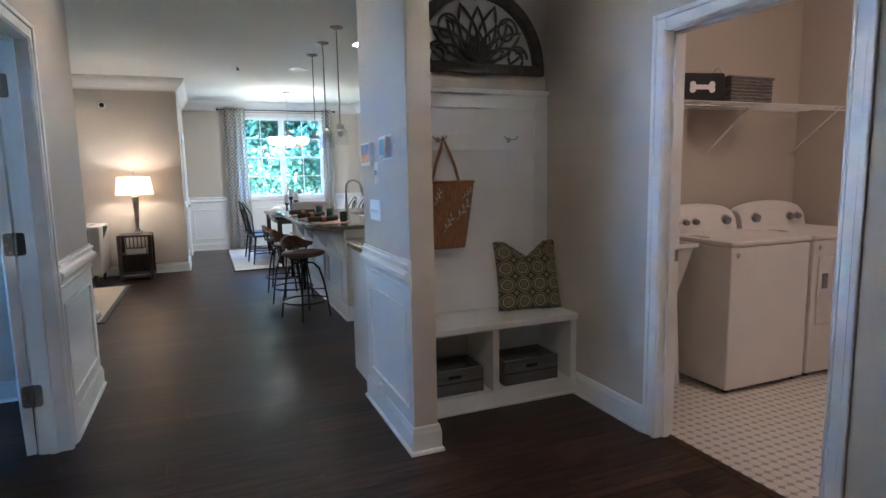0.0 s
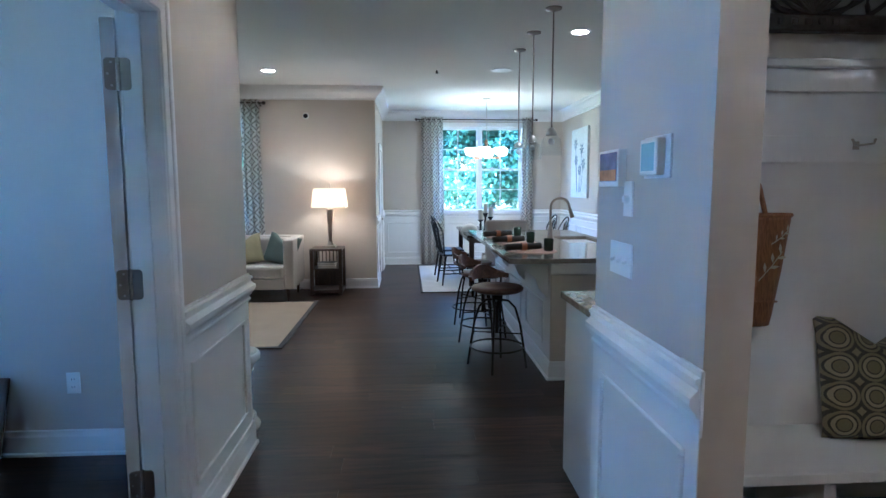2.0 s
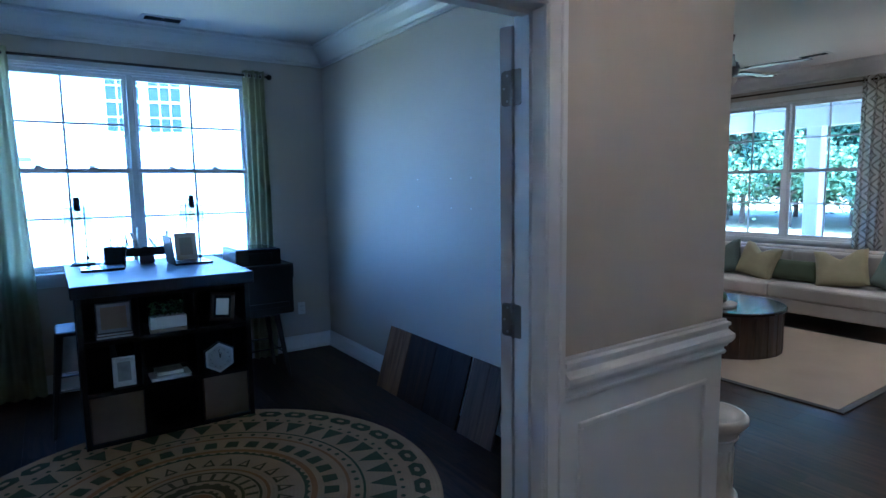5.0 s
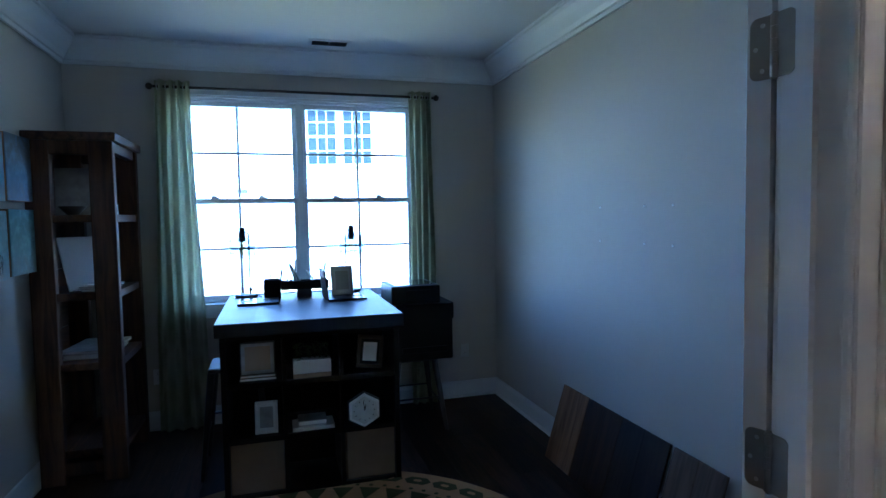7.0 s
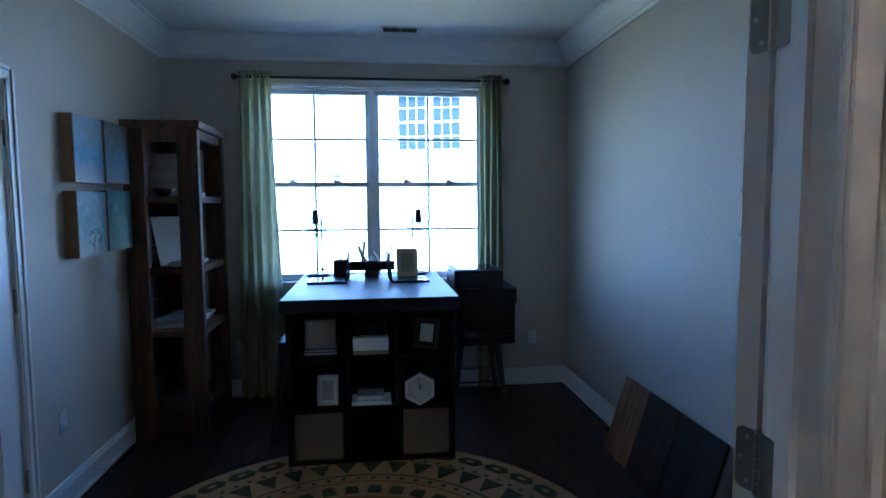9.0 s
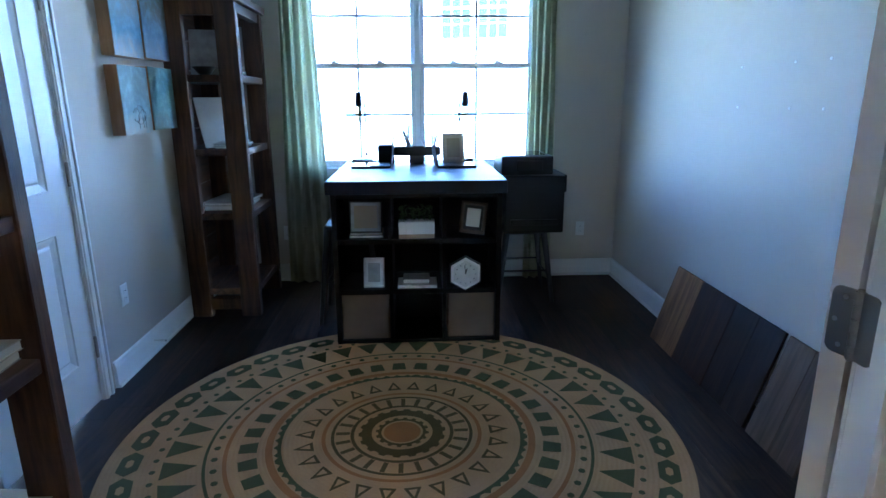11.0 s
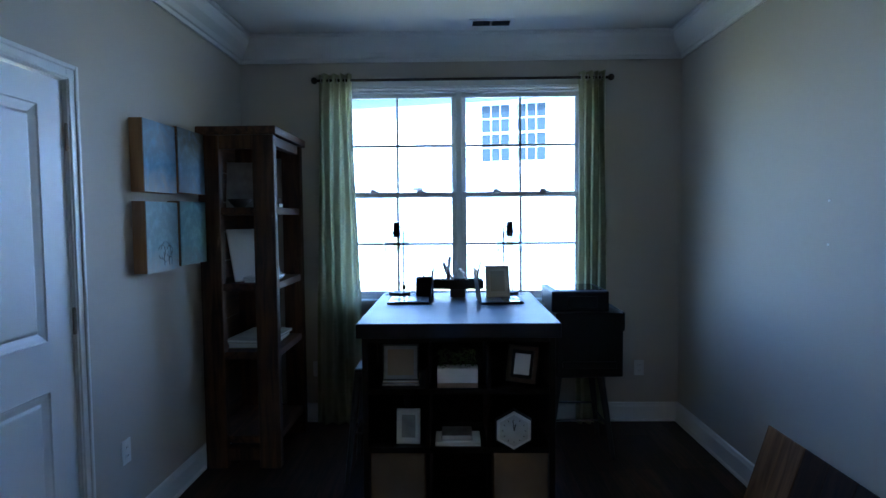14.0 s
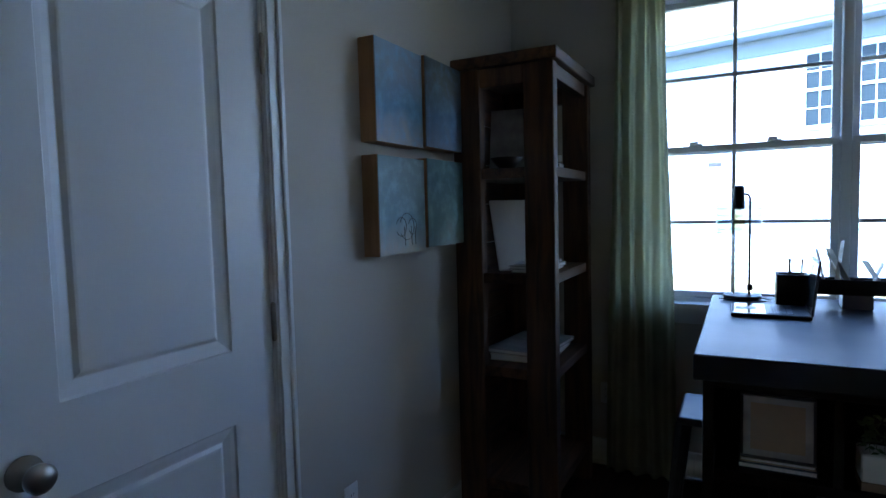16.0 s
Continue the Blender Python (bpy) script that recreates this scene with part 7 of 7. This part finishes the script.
# ---- lamps ----
lamp("table_lamp_light", "POINT", (-0.66, 9.14, 1.32), 0.6, LAMP_W, 0.05)
# The last three stand out of view, added to brighten the living room.
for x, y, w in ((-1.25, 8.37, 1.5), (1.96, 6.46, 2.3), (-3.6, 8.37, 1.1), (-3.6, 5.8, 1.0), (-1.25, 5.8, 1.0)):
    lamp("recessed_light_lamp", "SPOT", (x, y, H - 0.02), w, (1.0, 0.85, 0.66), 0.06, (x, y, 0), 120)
lamp("chandelier_light", "POINT", (1.66, 10.42, 1.90), 1.7, (1.0, 0.86, 0.66), 0.10)
lamp("laundry_light", "POINT", (3.55, 1.55, 2.70), 0.26, (1.0, 0.50, 0.30), 0.10)
# Unseen hall lamps, added to brighten the hall and mudroom.
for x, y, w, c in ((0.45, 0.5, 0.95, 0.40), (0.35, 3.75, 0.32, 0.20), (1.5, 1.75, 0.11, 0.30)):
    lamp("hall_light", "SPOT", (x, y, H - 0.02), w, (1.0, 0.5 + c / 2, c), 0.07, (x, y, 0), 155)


# ---- outside ----
GROUND = surface("dry_lawn_and_soil", (0.24, 0.235, 0.12), 0.95, vary=0.35, coarse=0.25, fine=8, bump=0.4)
SIDING = surface("pale_blue_lap_siding", (0.42, 0.57, 0.78), 0.6, vary=0.03)
SHINGLE = surface("roof_shingle", (0.12, 0.11, 0.10), 0.9, vary=0.3, coarse=6)
DARKPANE = surface("dark_window_pane", (0.015, 0.03, 0.045), 0.35, vary=0.1, spec=0.15)
BARK = surface("bark", (0.12, 0.09, 0.07), 0.9, vary=0.35, coarse=8, bump=0.6)
LEAF = surface("sunlit_leaves", (0.11, 0.20, 0.11), 0.6, vary=0.35, coarse=0.8, fine=6)
LEAF2 = surface("deep_leaves", (0.07, 0.14, 0.085), 0.6, vary=0.35, coarse=0.8, fine=6)
bm = bmesh.new()
bmesh.ops.create_grid(bm, x_segments=40, y_segments=40, size=400, matrix=Matrix.Translation((0, 0, -0.35)))
tagged(part("ground", bm, GROUND), "dry lawn and bare soil round the house", "ground", kind="structure")

nh = thing("neighbor_house", "neighbouring house with pale blue lap siding in full sun", "house", pose(-16, 3.0, -0.35, 0, 0, -14))
part("wall", boxed(-6, 0, -11, 9, 0, 5.35), SIDING, nh)
bm = bmesh.new()
for k in range(33):
    z = 0.05 + k * 0.16
    vs = [bm.verts.new(p) for p in ((0.028, -11, z), (0.028, 9, z), (0.006, 9, z + 0.165), (0.006, -11, z + 0.165), (0.001, -11, z), (0.001, 9, z))]
    bm.faces.new((vs[0], vs[1], vs[2], vs[3]))
    bm.faces.new((vs[0], vs[4], vs[5], vs[1]))
part("lap_boards", bm, SIDING, nh, kind="stuff")
rf = bmesh.new()
box(rf, -7, 0.55, -11.5, 9.5, 5.35, 5.55)
part("eave", rf, SIDING, nh, "white soffit and fascia")
# Dark blue on board and soffit paints in the shade under the eave.
EAVE_SHADE = surface("slate_blue_frieze_paint", (0.13, 0.19, 0.29), 0.6, vary=0.05)
part("frieze_board", boxed(0.03, 0.05, -11, 9, 4.98, 5.33, bevel=0.004), EAVE_SHADE, nh, "slate blue board standing in for shade under the eave")
part("soffit", boxed(0.06, 0.53, -11.4, 9.4, 5.335, 5.347), EAVE_SHADE, nh, "soffit coloured slate blue as eave shade")
r2 = bmesh.new()
vs = [r2.verts.new(p) for p in ((0.6, -11.6, 5.55), (0.6, 9.6, 5.55), (-3.0, 9.6, 7.4), (-3.0, -11.6, 7.4), (-6.6, 9.6, 5.55), (-6.6, -11.6, 5.55))]
r2.faces.new((vs[0], vs[1], vs[2], vs[3]))
r2.faces.new((vs[3], vs[2], vs[4], vs[5]))
r2.faces.new((vs[1], vs[4], vs[2]))
r2.faces.new((vs[0], vs[3], vs[5]))
part("roof", r2, SHINGLE, nh)
part("gutter", boxed(0.55, 0.66, -11.6, 9.6, 5.45, 5.56, bevel=0.02), SIDING, nh)
for c in (0.84, 1.79):
    wd = part("window", boxes([(0.03, 0.07, c - 0.44, c + 0.44, 3.28, 3.36), (0.03, 0.07, c - 0.44, c + 0.44, 4.84, 4.92), (0.03, 0.07, c - 0.44, c - 0.37, 3.36, 4.84), (0.03, 0.07, c + 0.37, c + 0.44, 3.36, 4.84), (0.03, 0.065, c - 0.37, c + 0.37, 4.07, 4.13)]), SIDING, nh)
    part("pane", boxed(0.03, 0.04, c - 0.37, c + 0.37, 3.36, 4.84), DARKPANE, wd)
    g = bmesh.new()
    for k in (1, 2):
        box(g, 0.041, 0.055, c - 0.37 + 0.74 * k / 3 - 0.014, c - 0.37 + 0.74 * k / 3 + 0.014, 3.36, 4.84)
    for z in (3.36 + 0.355, 4.13 + 0.355):
        box(g, 0.041, 0.054, c - 0.37, c + 0.37, z - 0.014, z + 0.014)
    part("grille", g, SIDING, wd)
ut = thing("utility_box", "grey meter box on the neighbouring wall", "meter box", pose(-15.97, 1.7, 2.25))
part("box", boxed(0, 0.1, -0.14, 0.14, 0, 0.10, bevel=0.01), GUNMETAL, ut)

# porch outside the living room
pc = thing("porch", "white covered porch with square post", "porch", pose(0, 0, 0), kind="structure")
part("porch_slab", boxed(-6, -0.3, 9.62, 12.6, -0.34, -0.12, bevel=0.01), surface("concrete", (0.42, 0.40, 0.37), 0.85, vary=0.1, coarse=2), pc)
for k in range(30):
    part("ceiling_board", boxed(-5.9 + k * 0.19, -5.9 + k * 0.19 + 0.184, 9.62, 12.6, 2.72, 2.735, bevel=0.003), TRIM, pc)
part("beam", boxed(-6, -0.3, 12.4, 12.6, 2.42, 2.72, bevel=0.004), TRIM, pc)
part("porch_roof", boxed(-6.2, -0.3, 9.62, 12.9, 2.76, 2.95), SHINGLE, pc)
for x in (-3.62, -0.6):
    p = part("post", boxed(x - 0.11, x + 0.11, 12.39, 12.61, -0.12, 2.42, bevel=0.006), TRIM, pc)
    part("post_base", boxed(x - 0.14, x + 0.14, 12.36, 12.64, -0.12, 0.12, bevel=0.006), TRIM, p)


def tree(m, h, spread, leaves, seed, material, label="leafy green tree with full crown"):
    rnd = random.Random(seed)
    t = thing("tree", label, "tree", m, "trees")
    bm = bmesh.new()
    pipe(bm, [(0, 0, 0), (0.05, 0.02, h * 0.3), (-0.05, 0.05, h * 0.6), (0.02, 0, h * 0.92)], 0.13, 8)
    tips = []
    for k in range(16):
        z = h * rnd.uniform(0.15, 0.85)
        a = rnd.uniform(0, 6.3)
        L = spread * (1.05 - 0.6 * z / h) * rnd.uniform(0.6, 1.0)
        e = (L * math.cos(a), L * math.sin(a), z + L * rnd.uniform(0.1, 0.5))
        tube(bm, (0, 0, z), e, 0.05, 0.012, 6)
        tips.append((e, L * 0.55))
        tips.append(((e[0] * 0.55, e[1] * 0.55, (z + e[2]) / 2), L * 0.5))
    part("trunk", bm, BARK, t)
    n = leaves
    c = np.array([tips[rnd.randrange(len(tips))][0] for _ in range(n)])
    rg = np.random.RandomState(seed)
    c = c + rg.normal(0, 1, (n, 3)) * np.array([0.42, 0.42, 0.36]) * spread * 0.32
    s = rg.uniform(0.045, 0.09, (n, 1))
    d1, d2 = rg.normal(0, 1, (n, 3)), rg.normal(0, 1, (n, 3))
    d1 /= np.linalg.norm(d1, axis=1, keepdims=True)
    d2 -= d1 * (d1 * d2).sum(1, keepdims=True)
    d2 /= np.linalg.norm(d2, axis=1, keepdims=True)
    V = np.stack([c - d1 * s * 1.5, c + d2 * s * 0.8, c + d1 * s * 1.5, c - d2 * s * 0.8], 1).reshape(-1, 3)
    me = bpy.data.meshes.new("crown")
    me.from_pydata(V.tolist(), [], [(4 * k, 4 * k + 1, 4 * k + 2, 4 * k + 3) for k in range(n)])
    me.materials.append(material)
    o = new("crown", me)
    o.parent = t
    return t


T1 = tree(pose(3.2, 23.5, -0.35), 8.0, 3.0, 16000, 5, LEAF2)
T2 = tree(pose(1.0, 24.5, -0.35, 0, 0, 40), 9.0, 3.2, 16000, 6, LEAF, "tall sunlit green tree")
_rt = random.Random(8)
for k, (x, y) in enumerate(((5.6, 25), (4.4, 28), (6.8, 24), (2.6, 26), (-4.5, 30), (-7, 31), (-9.5, 30), (-12, 32), (-15, 30), (-18, 31), (-5.8, 35), (-10.8, 36), (-14, 35), (-1.5, 33), (8.5, 22), (-21, 32), (-24, 30), (1.5, 34), (4.5, 30), (-3.2, 27), (-6.1, 27.5), (-8.2, 28), (-10.9, 27.5), (-13.4, 28.5), (-16.4, 28), (-4.0, 33), (-8.6, 33), (-12.8, 34), (-17, 34), (-20, 36), (-2.2, 36), (-6.8, 38), (-11.5, 39), (-15.8, 38), (3.2, 33), (6.2, 32))):
    copy_thing(T1 if k % 2 else T2, pose(x, y, -0.35, 0, 0, _rt.uniform(0, 360)))
sg = thing("stake", "orange marker stake in the yard", "stake", pose(-4.35, 21, -0.35))
part("post", boxed(-0.05, 0.05, -0.03, 0.03, 0, 2.2, bevel=0.005), surface("faded_red_paint", (0.55, 0.16, 0.10), 0.7), sg)
part("crossbar", boxed(-0.3, 0.3, -0.02, 0.02, 1.6, 1.7, bevel=0.005), TRIM, sg)


# ---- floor planks and laundry tiles ----
def bevel_plate(x0, x1, y0, y1, z, b=0.0004, depth=0.011):
    """A plank: flat face with eased edges, 5 faces."""
    v = [(x0, y0, z - depth), (x1, y0, z - depth), (x1, y1, z - depth), (x0, y1, z - depth), (x0, y0, z - b), (x1, y0, z - b), (x1, y1, z - b), (x0, y1, z - b), (x0 + b, y0 + b, z), (x1 - b, y0 + b, z), (x1 - b, y1 - b, z), (x0 + b, y1 - b, z)]
    f = [(8, 9, 10, 11)] + [(a, (a + 1) % 4, (a + 1) % 4 + 4, a + 4) for a in range(4)] + [(a + 4, (a + 1) % 4 + 4, (a + 1) % 4 + 8, a + 8) for a in range(4)]
    return v, f


floor = thing("floor", "dark brown wide plank wood floor", "floor", kind="structure")
PWID, PLEN, GAPW = 0.165, 1.22, 0.0004
rnd = random.Random(21)
shared, rest_v, rest_f, count = {}, [], [], 0
y = -2.6
row = 0
while y < 12.0:
    ym = y + PWID / 2
    spans = [(-0.56, 2.40)] if ym < 0.97 else [(-4.46, 2.40)] if ym < 3.28 else ([(-4.46, 3.31)] if ym < 4.38 else ([(-5.61, 3.31)] if ym < 9.53 else [(-0.12, 3.31)]))
    for a, b in spans:
        x = a - rnd.uniform(0.1, PLEN)
        while x < b:
            x0, x1 = max(a, x), min(b, x + PLEN)
            x += PLEN
            if x1 - x0 < 0.02:
                continue
            near = (ym < 4.4 and ym > 0.9) or (4.4 <= ym < 6.3 and x1 > -1.6)
            if near and count < 300:
                key = round(x1 - x0, 3)
                if key not in shared:
                    me = bpy.data.meshes.new("plank")
                    me.from_pydata(*[q if k else q for k, q in enumerate((bevel_plate(0, key - GAPW, 0, PWID - GAPW, 0.0)[0], [], bevel_plate(0, key - GAPW, 0, PWID - GAPW, 0.0)[1]))])
                    me.materials.append(FLOOR)
                    shared[key] = me
                o = new("plank", shared[key])
                o.parent = floor
                o.location = (x0, y, rnd.uniform(-0.00015, 0.0))
                count += 1
            else:
                v, f = bevel_plate(x0, x1 - GAPW, y, y + PWID - GAPW, rnd.uniform(-0.00015, 0.0))
                n = len(rest_v)
                rest_v += v
                rest_f += [tuple(i + n for i in q) for q in f]
    y += PWID
    row += 1


def island_wood():
    m = FLOOR.copy()
    m.name = "dark_plank_floor_far"
    t = m.node_tree
    g = t.nodes.new("ShaderNodeNewGeometry")
    for l in list(t.links):
        if l.from_node.type == "OBJECT_INFO":
            t.links.new(g.outputs["Random Per Island"], l.to_socket)
    return m


me = bpy.data.meshes.new("far_planks")
me.from_pydata(rest_v, [], rest_f)
me.materials.append(island_wood())
o = new("far_planks", me)
o.parent = floor
tagged(o, kind="stuff")

tile_floor = thing("tile_floor", "white octagon tile floor with beige dots in the laundry", "floor", kind="structure")
TILE = surface("white_floor_tile", (0.62, 0.58, 0.53), 0.35, vary=0.05, coarse=6, fine=60, bump=0.02)
DOTT = surface("beige_dot_tile", (0.30, 0.26, 0.22), 0.4, vary=0.1, coarse=8)
GROUT = surface("tile_grout", (0.42, 0.38, 0.34), 0.9)
part("threshold", boxed(2.402, 2.450, 0.9, 3.27, -0.009, 0.001, bevel=0.0008), FLOOR, tile_floor, "dark wood floor edge strip")
part("grout_bed", boxed(2.452, 4.73, 0.5, 3.27, -0.009, -0.0015), GROUT, tile_floor)
S, C = 0.057, 0.0165
oct_ = [(C, 0), (S - C, 0), (S, C), (S, S - C), (S - C, S), (C, S), (0, S - C), (0, C)]
inset = [(0.0014 + x * (S - 0.0028) / S, 0.0014 + yy * (S - 0.0028) / S) for x, yy in oct_]
me = bpy.data.meshes.new("tile")
me.from_pydata([(x, yy, -0.004) for x, yy in inset] + [(0.001 + x * (S - 0.002) / S, 0.001 + yy * (S - 0.002) / S, 0.0) for x, yy in inset], [], [tuple(range(8, 16))] + [(k, (k + 1) % 8, (k + 1) % 8 + 8, k + 8) for k in range(8)])
me.materials.append(TILE)
rv, rf, dv, df, cnt = [], [], [], [], 0
for j in range(49):
    for i in range(41):
        x, yy = 2.452 + i * 0.0575, 0.505 + j * 0.0575
        if x > 4.66 or yy > 3.2:
            continue
        if 20 <= j and i < 15 and cnt < 300:
            o = new("tile", me)
            o.parent = tile_floor
            o.location = (x, yy, 0.0)
            cnt += 1
        else:
            n = len(rv)
            rv += [(x + v.co.x, yy + v.co.y, v.co.z) for v in me.vertices]
            rf += [tuple(q + n for q in p.vertices) for p in me.polygons]
        n = len(dv)
        dv += [(x + max(px, 0.0 if i == 0 else px), yy + py, -0.0003) for px, py in ((0, -C + 0.002), (C - 0.002, 0), (0, C - 0.002), (-C + 0.002, 0))]
        df.append((n, n + 1, n + 2, n + 3))
for nm, v, f, mt in (("far_tiles", rv, rf, TILE), ("dot_tiles", dv, df, DOTT)):
    m2 = bpy.data.meshes.new(nm)
    m2.from_pydata(v, [], f)
    m2.materials.append(mt)
    o = new(nm, m2)
    o.parent = tile_floor
    tagged(o, kind="stuff")
